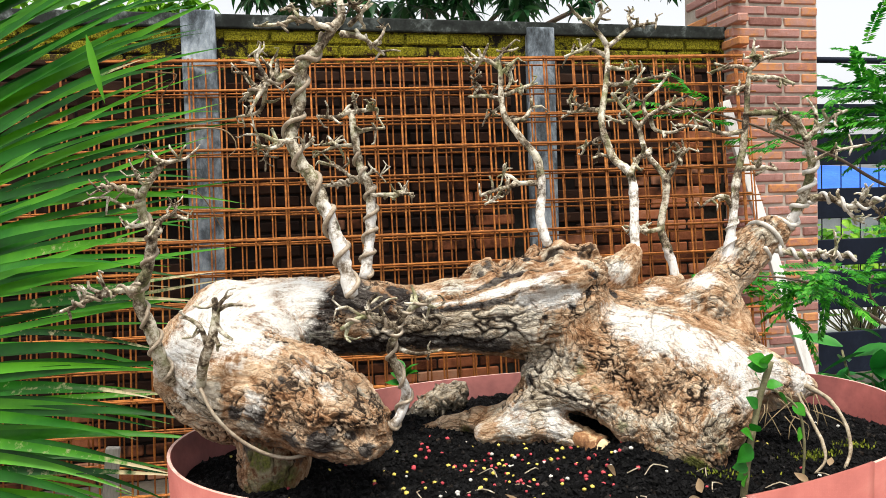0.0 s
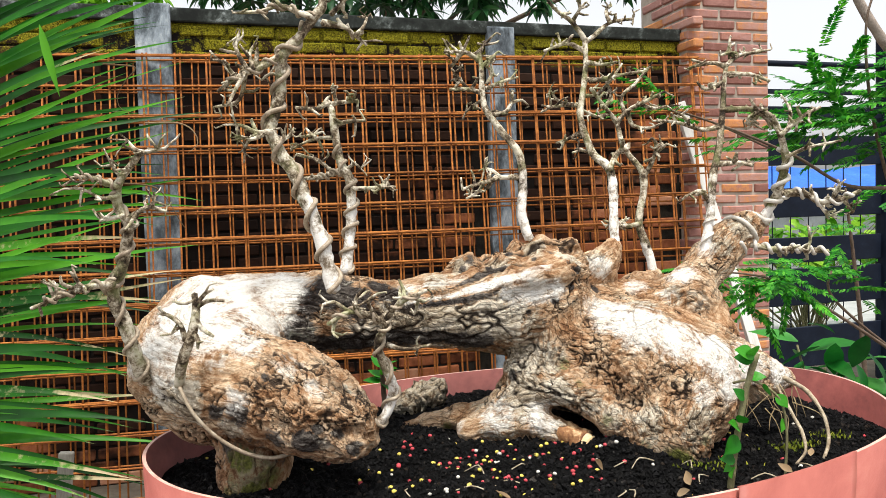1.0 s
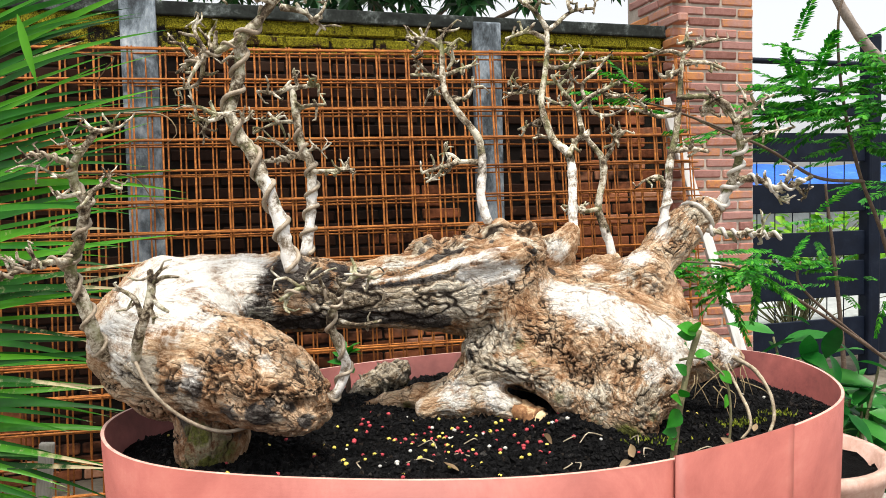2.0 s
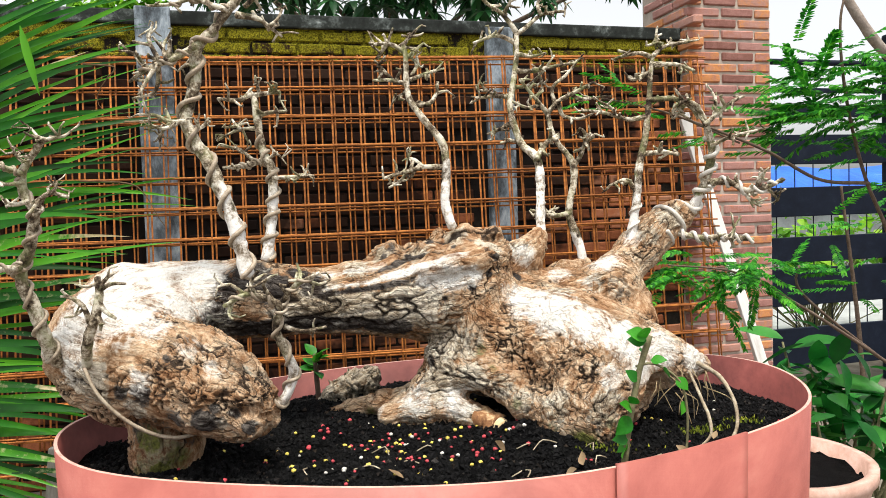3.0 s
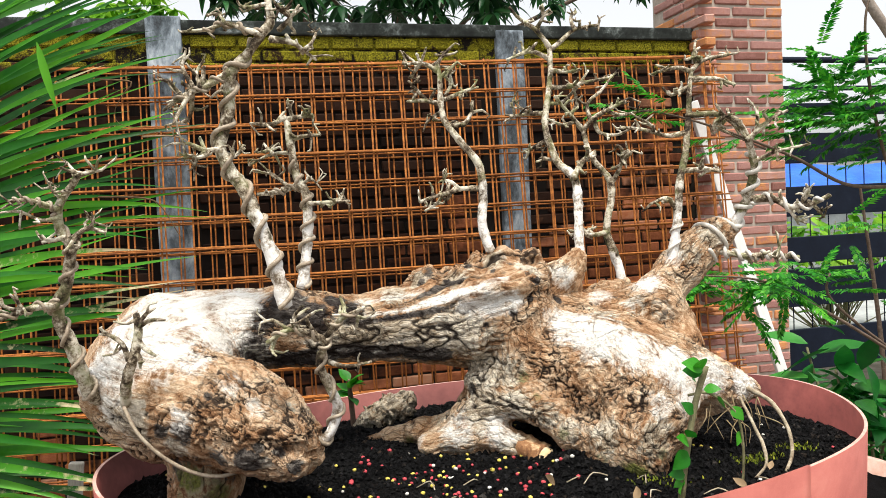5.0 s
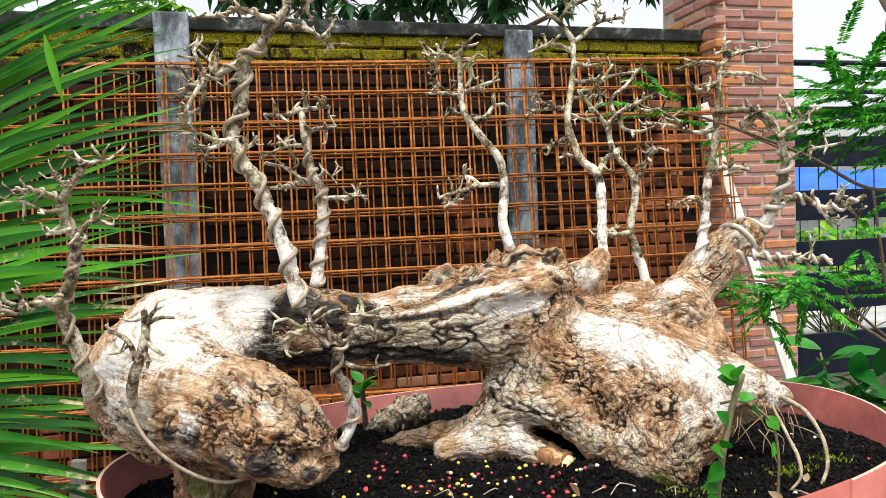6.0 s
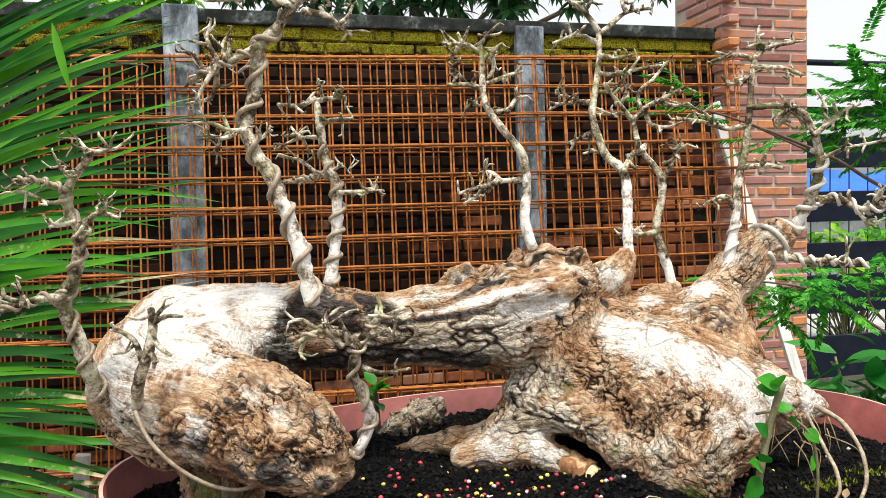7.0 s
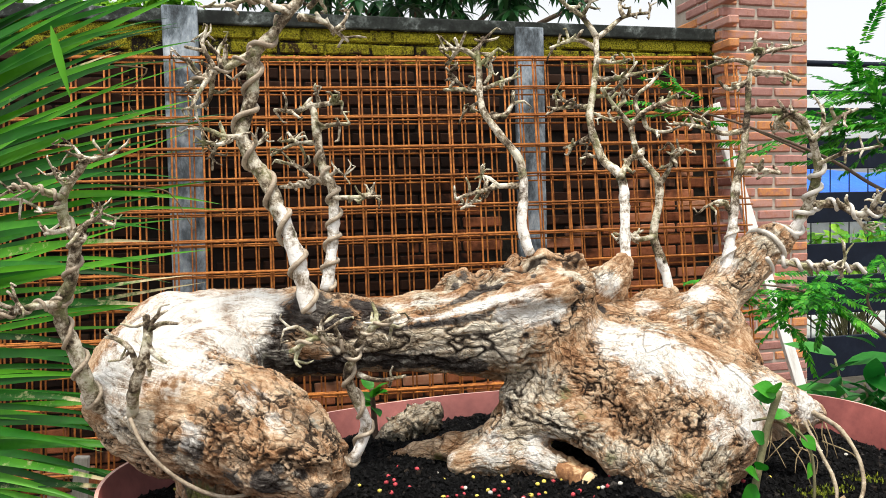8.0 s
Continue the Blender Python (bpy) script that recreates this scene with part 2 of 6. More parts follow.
OLD_BRICK = brick_material("old_brick", ((0.25, (0.06, 0.021, 0.011)), (0.45, (0.2, 0.07, 0.032)), (0.6, (0.34, 0.12, 0.055)), (0.8, (0.4, 0.21, 0.13))), True)
RED_BRICK = brick_material("red_brick", ((0.25, (0.22, 0.1, 0.08)), (0.38, (0.33, 0.165, 0.14)), (0.5, (0.4, 0.215, 0.185)), (0.58, (0.38, 0.17, 0.12)), (0.66, (0.56, 0.24, 0.085)), (0.74, (0.42, 0.22, 0.17)), (0.85, (0.46, 0.28, 0.24))), False)
OLD_MORTAR = brick_material("old_mortar", ((0.3, (0.012, 0.011, 0.009)), (0.5, (0.04, 0.034, 0.027)), (0.8, (0.15, 0.13, 0.11))), True, 2.05)
CONCRETE = speckled("stained_concrete", ((0.36, (0.02, 0.023, 0.026)), (0.47, (0.1, 0.122, 0.14)), (0.56, (0.25, 0.295, 0.335)), (0.68, (0.5, 0.55, 0.58))), 8, 0.9, 0.5, 0.004, stretch=(1, 1, 0.5))
COPING = speckled("blackened_coping", ((0.4, (0.006, 0.008, 0.007)), (0.52, (0.02, 0.025, 0.022)), (0.6, (0.09, 0.105, 0.1)), (0.68, (0.36, 0.4, 0.4))), 7, 0.9, 0.6, 0.005)
WHITE_WOOD = speckled("whitewashed_timber", ((0.25, (0.4, 0.36, 0.3)), (0.45, (0.7, 0.69, 0.66)), (0.7, (0.82, 0.82, 0.8))), 14, 0.8, 0.4, 0.002, stretch=(1, 1, 0.2))
GREY_WOOD = speckled("weathered_wood", ((0.3, (0.12, 0.1, 0.08)), (0.5, (0.27, 0.25, 0.22)), (0.75, (0.42, 0.4, 0.36))), 30, 0.9, 0.6, 0.003, stretch=(1, 1, 0.15))
NAVY = speckled("navy_painted_steel", ((0.3, (0.003, 0.005, 0.011)), (0.55, (0.006, 0.01, 0.021)), (0.78, (0.018, 0.025, 0.04))), 8, 0.6, 0.2, 0.002, spec=0.15)
BLUE = speckled("blue_tarpaulin", ((0.3, (0.01, 0.07, 0.4)), (0.6, (0.02, 0.13, 0.62)), (0.8, (0.2, 0.33, 0.7))), 3, 0.5, 0.5, 0.02)
GROUND = speckled("trodden_earth", ((0.3, (0.05, 0.04, 0.03)), (0.5, (0.13, 0.11, 0.085)), (0.75, (0.24, 0.22, 0.18))), 3, 0.95, 0.7, 0.02)
PAVING = speckled("pale_concrete_ground", ((0.3, (0.2, 0.21, 0.2)), (0.55, (0.34, 0.36, 0.35)), (0.78, (0.48, 0.5, 0.49))), 2.5, 0.9, 0.5, 0.01)


def leaf_material(name, dark, mid, light, rough=0.45, scale=30, thin=0.35, tip=None):
    def build(n, l, sh):
        geo = n.new("ShaderNodeNewGeometry")
        at = geo.outputs["Position"]
        a = noise_tex(n, l, at, scale, 4, 0.6)
        v = maths(n, l, "ADD", maths(n, l, "MULTIPLY", a, 0.5), maths(n, l, "MULTIPLY", maths(n, l, "FRACT", maths(n, l, "ADD", geo.outputs["Random Per Island"], n.new("ShaderNodeObjectInfo").outputs["Random"])), 0.5))
        col = ramp(n, l, v, (0.22, dark), (0.5, mid), (0.8, light))
        if tip:
            dry = maths(n, l, "ADD", attr(n, "dry"), maths(n, l, "MULTIPLY", maths(n, l, "SUBTRACT", noise_tex(n, l, at, 60, 4, 0.6), 0.5), 0.9))
            col = mix(n, l, ramp(n, l, dry, (0.6, grey(0)), (0.85, grey(1))), col, tip)
        l.new(col, sh.inputs["Base Color"])
        relief(n, l, sh, noise_tex(n, l, at, scale * 6, 3, 0.6), 0.3, 0.002)
        glow = n.new("ShaderNodeBsdfTranslucent")
        l.new(col, glow.inputs["Color"])
        both = n.new("ShaderNodeMixShader")
        both.inputs[0].default_value = thin
        l.new(sh.outputs[0], both.inputs[1])
        l.new(glow.outputs[0], both.inputs[2])
        l.new(both.outputs[0], n["Material Output"].inputs["Surface"])

    return mat(name, build, rough, 0, 0.25)


PALM = leaf_material("palm_leaflet", (0.003, 0.032, 0.002), (0.013, 0.125, 0.004), (0.085, 0.32, 0.01), 0.42, 9, 0.3, (0.5, 0.42, 0.24))
LEAF = leaf_material("fresh_leaf", (0.008, 0.1, 0.008), (0.025, 0.22, 0.012), (0.1, 0.42, 0.03), 0.4, 40, 0.35)
FERN = leaf_material("feathery_leaflet", (0.006, 0.085, 0.006), (0.02, 0.21, 0.012), (0.12, 0.45, 0.03), 0.5, 20, 0.4)
BROAD = leaf_material("broad_leaf", (0.004, 0.06, 0.01), (0.012, 0.14, 0.018), (0.06, 0.28, 0.04), 0.35, 12, 0.3)
DARK_LEAF = leaf_material("dark_tree_leaf", (0.006, 0.03, 0.01), (0.014, 0.07, 0.02), (0.04, 0.15, 0.04), 0.35, 6, 0.3)
LIME_LEAF = leaf_material("lime_leaf", (0.06, 0.2, 0.012), (0.14, 0.36, 0.02), (0.28, 0.52, 0.04), 0.5, 10, 0.45)
DEAD_LEAF = leaf_material("dead_leaf", (0.1, 0.06, 0.03), (0.26, 0.18, 0.1), (0.45, 0.36, 0.24), 0.8, 40, 0.2)
MOSS = leaf_material("moss", (0.05, 0.08, 0.008), (0.14, 0.18, 0.015), (0.3, 0.32, 0.03), 0.9, 200, 0.2)
GRASS = leaf_material("sunlit_grass", (0.07, 0.2, 0.012), (0.16, 0.36, 0.025), (0.32, 0.5, 0.05), 0.8, 4, 0.3)
TWIG = speckled("brown_twig", ((0.3, (0.05, 0.032, 0.022)), (0.55, (0.13, 0.09, 0.065)), (0.75, (0.24, 0.19, 0.15))), 80, 0.8, 0.5, 0.002)
PALE_TWIG = speckled("pale_grey_twig", ((0.3, (0.14, 0.11, 0.09)), (0.55, (0.32, 0.27, 0.23)), (0.75, (0.5, 0.45, 0.4))), 30, 0.8, 0.5, 0.003)
GREEN_STEM = speckled("green_brown_stem", ((0.3, (0.06, 0.055, 0.025)), (0.55, (0.17, 0.16, 0.08)), (0.75, (0.3, 0.27, 0.17))), 150, 0.7, 0.4, 0.001)
YELLOW = speckled("yellow_pellet", ((0.3, (0.6, 0.44, 0.05)), (0.7, (0.75, 0.66, 0.16))), 300, 0.6, 0.3, 0.001, vary=0.2)
PINK = speckled("red_pellet", ((0.3, (0.34, 0.02, 0.035)), (0.7, (0.55, 0.09, 0.1))), 300, 0.6, 0.3, 0.001, vary=0.3)
WHITE = speckled("white_pellet", ((0.3, (0.45, 0.42, 0.36)), (0.7, (0.75, 0.73, 0.68))), 300, 0.7, 0.3, 0.001, vary=0.2)

# ---- shaping helpers ----


def mesh_of(name, verts, faces, smooth=True):
    me = bpy.data.meshes.new(name)
    me.from_pydata([tuple(v) for v in verts], [], [tuple(f) for f in faces])
    me.validate()
    if smooth:
        me.polygons.foreach_set("use_smooth", [True] * len(me.polygons))
    me.update()
    return me


def part(name, data, material, parent=None, label=""):
    """One mesh object under a thing or a part."""
    if isinstance(data, bmesh.types.BMesh):
        me = bpy.data.meshes.new(name)
        data.to_mesh(me)
        data.free()
        data = me
    if material and not data.materials:
        data.materials.append(material)
    ob = new(name, data)
    if parent:
        ob.parent = parent
    return tagged(ob, label)


def thing(name, label, category, group="", kind="", at=(0, 0, 0)):
    ob = new(name)
    ob.location = at
    return tagged(ob, label, category, group, kind)


def box_bm(lo, hi, bevel=0.0, bm=None):
    bm = bm or bmesh.new()
    made = bmesh.ops.create_cube(bm, size=1.0)["verts"]
    for v in made:
        v.co = Vector([lo[i] + (v.co[i] + 0.5) * (hi[i] - lo[i]) for i in range(3)])
    if bevel:
        edges = list({e for v in made for e in v.link_edges})
        bmesh.ops.bevel(bm, geom=edges, offset=bevel, segments=2, affect="EDGES", profile=0.6)
    return bm


def glide(points, step):
    """A smooth line through control points (x, y, z, r), resampled."""
    P = np.array(points, float)
    if len(P) < 3:
        k = max(2, int(np.linalg.norm(P[-1, :3] - P[0, :3]) / step))
        return P[0] + (P[-1] - P[0]) * np.linspace(0, 1, k + 1)[:, None]
    Q = np.vstack([2 * P[0] - P[1], P, 2 * P[-1] - P[-2]])
    out = []
    for i in range(1, len(Q) - 2):
        a, b, c, d = Q[i - 1], Q[i], Q[i + 1], Q[i + 2]
        k = max(1, int(np.linalg.norm(c[:3] - b[:3]) / step))
        for t in np.arange(k) / k:
            out.append(0.5 * (2 * b + (c - a) * t + (2 * a - 5 * b + 4 * c - d) * t * t + (3 * b - a - 3 * c + d) * t**3))
    out.append(P[-1])
    return np.array(out)


def frames_along(line):
    """Tangent and two side directions, carried along without twist."""
    t = np.gradient(line[:, :3], axis=0)
    t /= np.linalg.norm(t, axis=1)[:, None] + 1e-12
    u = np.cross(t[0], [0.3, 0.9, 0.2])
    sides = []
    for d in t:
        u = u - d * (u @ d)
        u /= np.linalg.norm(u) + 1e-12
        sides.append((u.copy(), np.cross(d, u)))
    return t, sides


def tube(lines, seg=8, step=0.004, knobbly=0.0, seed=0, tip=0.5):
    """Round strips along lines of (x, y, z, r) control points, closed at the ends."""
    V, F = [], []
    for line in lines:
        L = glide(line, step)
        _, sides = frames_along(L)
        base = len(V)
        for i, (p, (u, w)) in enumerate(zip(L, sides)):
            for k in range(seg):
                a = 2 * math.pi * k / seg
                d = math.cos(a) * u + math.sin(a) * w
                r = max(p[3], 0.0003)
                if knobbly:
                    q = Vector(p[:3]) * 90 + Vector(d) * 0.9 + Vector((seed, 0, 0))
                    r *= 1 + knobbly * (noise.noise(q) + 0.6 * noise.noise(q * 2.7))
                V.append(p[:3] + d * r)
        n = len(L)
        for i in range(n - 1):
            for k in range(seg):
                a, b = base + i * seg + k, base + i * seg + (k + 1) % seg
                F.append((a, b, b + seg, a + seg))
        for i, flip in ((0, -1), (n - 1, 1)):
            d = L[i, :3] - L[i + 1 if i == 0 else i - 1, :3]
            d = d / (np.linalg.norm(d) + 1e-12)
            V.append(L[i, :3] + d * max(L[i, 3], 0.0003) * tip)
            ring = [base + i * seg + k for k in range(seg)]
            for k in range(seg):
                tri = (ring[k], ring[(k + 1) % seg], len(V) - 1)
                F.append(tri if flip > 0 else tri[::-1])
    return V, F


def set_field(me, name, values):
    me.attributes.new(name, "FLOAT", "POINT").data.foreach_set("value", np.asarray(values, np.float32))


def surface_net(field, lo, step):
    """A closed quad mesh on the zero level of a 3D field."""
    s = field < 0
    nx, ny, nz = field.shape
    corners = [(i, j, k) for i in (0, 1) for j in (0, 1) for k in (0, 1)]
    cut = lambda c: (slice(c[0], nx - 1 + c[0]), slice(c[1], ny - 1 + c[1]), slice(c[2], nz - 1 + c[2]))
    count = sum(s[cut(c)].astype(np.int8) for c in corners)
    live = (count > 0) & (count < 8)
    cell = np.argwhere(live)
    ids = -np.ones(live.shape, np.int64)
    ids[live] = np.arange(len(cell))
    total, hits = np.zeros((len(cell), 3)), np.zeros(len(cell))
    for c in corners:
        for ax in range(3):
            if c[ax]:
                continue
            d = list(c)
            d[ax] = 1
            a = field[cell[:, 0] + c[0], cell[:, 1] + c[1], cell[:, 2] + c[2]]
            b = field[cell[:, 0] + d[0], cell[:, 1] + d[1], cell[:, 2] + d[2]]
            m = (a < 0) != (b < 0)
            t = np.where(m, a / np.where(m, a - b, 1), 0)
            p = np.tile(np.array(c, float), (len(cell), 1))
            p[:, ax] = t
            total += np.where(m[:, None], p, 0)
            hits += m
    verts = np.array(lo) + step * (cell + total / hits[:, None])
    faces = []
    for ax in range(3):
        b, c = (ax + 1) % 3, (ax + 2) % 3
        lo_i = [slice(1, n - 1) for n in (nx, ny, nz)]
        hi_i = list(lo_i)
        hi_i[ax] = slice(2, (nx, ny, nz)[ax])
        first, second = s[tuple(lo_i)], s[tuple(hi_i)]
        for cond, flip in ((first & ~second, False), (~first & second, True)):
            e = np.argwhere(cond) + 1
            quad = []
            for db, dc in ((-1, -1), (0, -1), (0, 0), (-1, 0)):
                q = e.copy()
                q[:, b] += db
                q[:, c] += dc
                quad.append(ids[q[:, 0], q[:, 1], q[:, 2]])
            quad = np.stack(quad, 1)
            faces.append(quad[:, ::-1] if flip else quad)
    return verts, np.vstack(faces)


def blend_field(chains, lo, hi, step, soft):
    """Distance to thick lines of (x, y, z, r), melted together over a width of soft."""
    axes = [np.arange(lo[i], hi[i], step) for i in range(3)]
    field = np.full([len(a) for a in axes], 0.2, np.float32)
    for chain in chains:
        P = np.array(chain, float)
        if len(P) == 1:
            P = np.vstack([P, P + [0.0005, 0, 0, 0]])
        for p, q in zip(P[:-1], P[1:]):
            r = max(p[3], q[3]) + 0.03
            sl = []
            for i in range(3):
                a, b = min(p[i], q[i]) - r, max(p[i], q[i]) + r
                sl.append(slice(*np.searchsorted(axes[i], (a, b))))
            g = np.meshgrid(*[axes[i][sl[i]].astype(np.float32) for i in range(3)], indexing="ij")
            d = q[:3] - p[:3]
            t = sum((g[i] - p[i]) * d[i] for i in range(3)) / (d @ d)
            np.clip(t, 0, 1, out=t)
            dist = np.sqrt(sum((g[i] - p[i] - t * d[i]) ** 2 for i in range(3))) - (p[3] + t * (q[3] - p[3]))
            old = field[tuple(sl)]
            h = np.clip(0.5 + 0.5 * (old - dist) / soft, 0, 1)
            field[tuple(sl)] = old + (dist - old) * h - soft * h * (1 - h)
    return field


def coil(line, turns, lift, wire=0.0014, start=0.0, end=1.0, seed=0):
    """The line of a wire wound round a limb."""
    L = glide(line, 0.003)
    _, sides = frames_along(L)
    n = len(L)
    out = []
    k = int(turns * 14)
    for i in range(k + 1):
        f = start + (end - start) * i / k
        j = f * (n - 1)
        a = int(min(j, n - 2))
        p = L[a] + (L[a + 1] - L[a]) * (j - a)
        u, w = sides[a]
        ang = 2 * math.pi * turns * i / k + seed + 0.5 * math.sin(i * 0.31 + seed)
        q = p[:3] + (math.cos(ang) * u + math.sin(ang) * w) * (p[3] + wire * lift)
        out.append((*q, wire))
    return out


# ---- the walled yard ----
WALL = pose(-1.0987, 3.7682, 0, 0, 0, 12.95)  # local x along the wall, y into it
GROUND_Z = -0.25
ground = part("ground", mesh_of("ground", [(-60, -60, GROUND_Z), (60, -60, GROUND_Z), (60, 90, GROUND_Z), (-60, 90, GROUND_Z)], [(0, 1, 2, 3)]), GROUND)
tagged(ground, "trodden brown earth of the yard", "ground", kind="structure")


def brick_mesh(name, length, height, depth, seed):
    """A hand-made brick: uneven faces and worn edges; its front looks to -y."""
    rng = random.Random(seed)
    bm = box_bm((0, 0, 0), (length, depth, height))
    for v in bm.verts:
        v.co += Vector((rng.uniform(-0.003, 0.003), rng.uniform(-0.002, 0.002), rng.uniform(-0.002, 0.002)))
    bmesh.ops.bevel(bm, geom=[e for e in bm.edges if any(v.co.y < depth / 2 for v in e.verts)], offset=0.006, segments=1, affect="EDGES")
    me = bpy.data.meshes.new(name)
    bm.to_mesh(me)
    bm.free()
    return me


COURSE, PITCH = 0.065, 0.235
WALL_TOP = 2.03
wall_back = part("wall_back", box_bm((-3.2, 0.012, GROUND_Z), (2.9, 0.13, WALL_TOP)), OLD_MORTAR)
wall_back.matrix_world = WALL
tagged(wall_back, "old dark brick garden wall with yellow-green moss", "wall", kind="structure")
coping = part("wall_coping", box_bm((-3.2, -0.015, WALL_TOP), (2.86, 0.15, WALL_TOP + 0.07), 0.008), COPING)
coping.matrix_world = WALL
tagged(coping, "blackened concrete coping along the wall top", "coping", kind="structure")


def concrete_post(x0, x1, top):
    ob = part("concrete_post", box_bm((x0, -0.028, GROUND_Z), (x1, 0.16, top), 0.01), CONCRETE)
    ob.matrix_world = WALL
    return tagged(ob, "grey stained concrete post set in the brick wall", "post", "posts in the wall", "structure")


concrete_post(-0.18, -0.012, 2.115)
concrete_post(1.63, 1.79, 2.07)

pillar = part("brick_pillar", box_bm((2.862, -0.065, GROUND_Z), (3.43, 0.43, 3.1)), PILLAR_MORTAR)
pillar.matrix_world = WALL
tagged(pillar, "square pillar of red and orange bricks", "pillar", kind="structure")

# leaning steel mesh: local x along the sheet, z up it
SHEET = Matrix(((0.9746, -0.0216, -0.0209, -1.083), (0.2238, 0.9714, 0.1068, 3.70), (-0.003, -0.1064, 0.9943, 1.856), (0, 0, 0, 1)))


def mesh_sheet(dx, dy, dz, r, tilt, cols, rows, label, seed):
    sheet = thing("steel_mesh_sheet", label, "wire mesh", "rusty mesh sheets against the wall")
    sheet.matrix_world = SHEET @ pose(dx, dy, dz, 0, tilt, 0)
    rng = random.Random(seed)
    left, right, low = cols[0] * 0.15 - 0.04, cols[1] * 0.15 + 0.04, -(rows - 1) * 0.15 - 0.03
    up = mesh_of("bar", *tube([[(0, 0, 0.008, r), (0.004, 0.002, low / 2, r), (0, 0, low, r)]], 6, 0.7))
    along = mesh_of("bar", *tube([[(left, -2 * r, 0, r), ((left + right) / 2, -2 * r, -0.006, r), (right, -2 * r, 0, r)]], 6, 0.7))
    for c in range(cols[0], cols[1] + 1):
        part("bar", up, RUST, sheet).matrix_basis = pose(c * 0.15 + rng.gauss(0, 0.003), 0, 0, rng.gauss(0, 0.12), rng.gauss(0, 0.12), 0)
    for k in range(rows):
        part("bar", along, RUST, sheet).matrix_basis = pose(0, 0, -0.15 * k + rng.gauss(0, 0.002), 0, rng.gauss(0, 0.05), 0)
    return sheet


mesh_sheet(0, 0, 0, 0.0052, 0, (-12, 18), 15, "rusty orange welded steel mesh leaning on the brick wall", 1)
mesh_sheet(0.018, 0.016, 0.006, 0.0048, 0.05, (-12, 18), 15, "rusty orange welded steel mesh leaning on the brick wall", 2)
mesh_sheet(0.07, 0.036, -0.012, 0.0042, -0.25, (-12, 18), 15, "rusty brown welded steel mesh behind another sheet", 3)
mesh_sheet(0.095, 0.05, -0.02, 0.0042, 0.3, (-12, 18), 14, "rusty brown welded steel mesh behind another sheet", 4)

slat = part("timber_slat", box_bm((-0.032, -0.014, 0), (0.032, 0.014, 1.97), 0.004), WHITE_WOOD)
tagged(slat, "whitewashed timber slat leaning against the brick pillar", "timber slat")
slat.matrix_world = WALL @ pose(3.262, -0.34, GROUND_Z, -4, -16.2, 0)

stake = part("wooden_stake", box_bm((-0.018, -0.012, 0), (0.018, 0.012, 0.72), 0.004), GREY_WOOD)
tagged(stake, "weathered grey wooden stake stuck upright in the ground", "stake")
stake.matrix_world = pose(-0.985, 2.0, GROUND_Z - 0.02, 0, 6, 10)

# ---- behind the pillar: slatted fence and the ground beyond ----
FENCE = WALL @ pose(0, 0.3, 0)
fence = thing("slatted_fence", "dark navy steel fence with wide horizontal slats", "fence")
fence.matrix_world = FENCE
for z0, z1 in ((1.62, 1.70), (1.30, 1.50), (0.945, 1.145), (0.63, 0.805), (0.335, 0.59), (-0.1, 0.18)):
    part("slat", box_bm((3.3, 0, z0), (4.76, 0.03, z1), 0.006), NAVY, fence)
part("rail", mesh_of("rail", *tube([[(3.3, 0, 1.985, 0.02), (4.0, 0, 1.985, 0.02), (4.76, 0, 1.985, 0.02)]], 10, 0.3)), NAVY, fence)
part("rail", box_bm((3.3, 0, 1.785), (4.76, 0.03, 1.815), 0.004), NAVY, fence)
post_bm = box_bm((4.69, -0.04, GROUND_Z), (4.80, 0.06, 2.2), 0.02)
part("post", post_bm, NAVY, fence)
part("post", box_bm((6.9, -0.04, GROUND_Z), (7.0, 0.06, 2.2), 0.02), NAVY, fence)
for z0, z1 in ((1.30, 1.50), (0.945, 1.145), (0.63, 0.805), (0.335, 0.59), (-0.1, 0.18)):
    part("slat", box_bm((4.80, 0, z0), (6.9, 0.03, z1), 0.006), NAVY, fence)
for i in range(9):
    part("wire_rod", mesh_of("wire_rod", *tube([[(3.5 + i * 0.15, 0.045, -0.1, 0.004), (3.5 + i * 0.15, 0.045, 1.3, 0.004)]], 5, 0.7)), NAVY, fence)

paving = part("pavement", box_bm((2.0, 1.2, GROUND_Z), (16, 5.0, GROUND_Z + 0.05)), PAVING)
paving.matrix_world = WALL
tagged(paving, "pale concrete paving beyond the fence", "pavement", kind="structure")


def blade_field(name, spots, height, material, seed, lean=0.35, wide=0.012):
    rng = random.Random(seed)
    V, F = [], []
    for x, y, z in spots:
        h = height * rng.uniform(0.5, 1.2)
        a, b = rng.uniform(0, 6.28), rng.uniform(0, lean) * h
        w = wide * rng.uniform(0.6, 1.3)
        c, s = math.cos(a), math.sin(a)
        i = len(V)
        V += [(x - s * w, y + c * w, z), (x + s * w, y - c * w, z), (x + c * b * 0.4 + s * w * 0.7, y + s * b * 0.4 - c * w * 0.7, z + h * 0.6), (x + c * b * 0.4 - s * w * 0.7, y + s * b * 0.4 + c * w * 0.7, z + h * 0.6), (x + c * b, y + s * b, z + h)]
        F += [(i, i + 1, i + 2, i + 3), (i + 3, i + 2, i + 4)]
    return mesh_of(name, V, F)


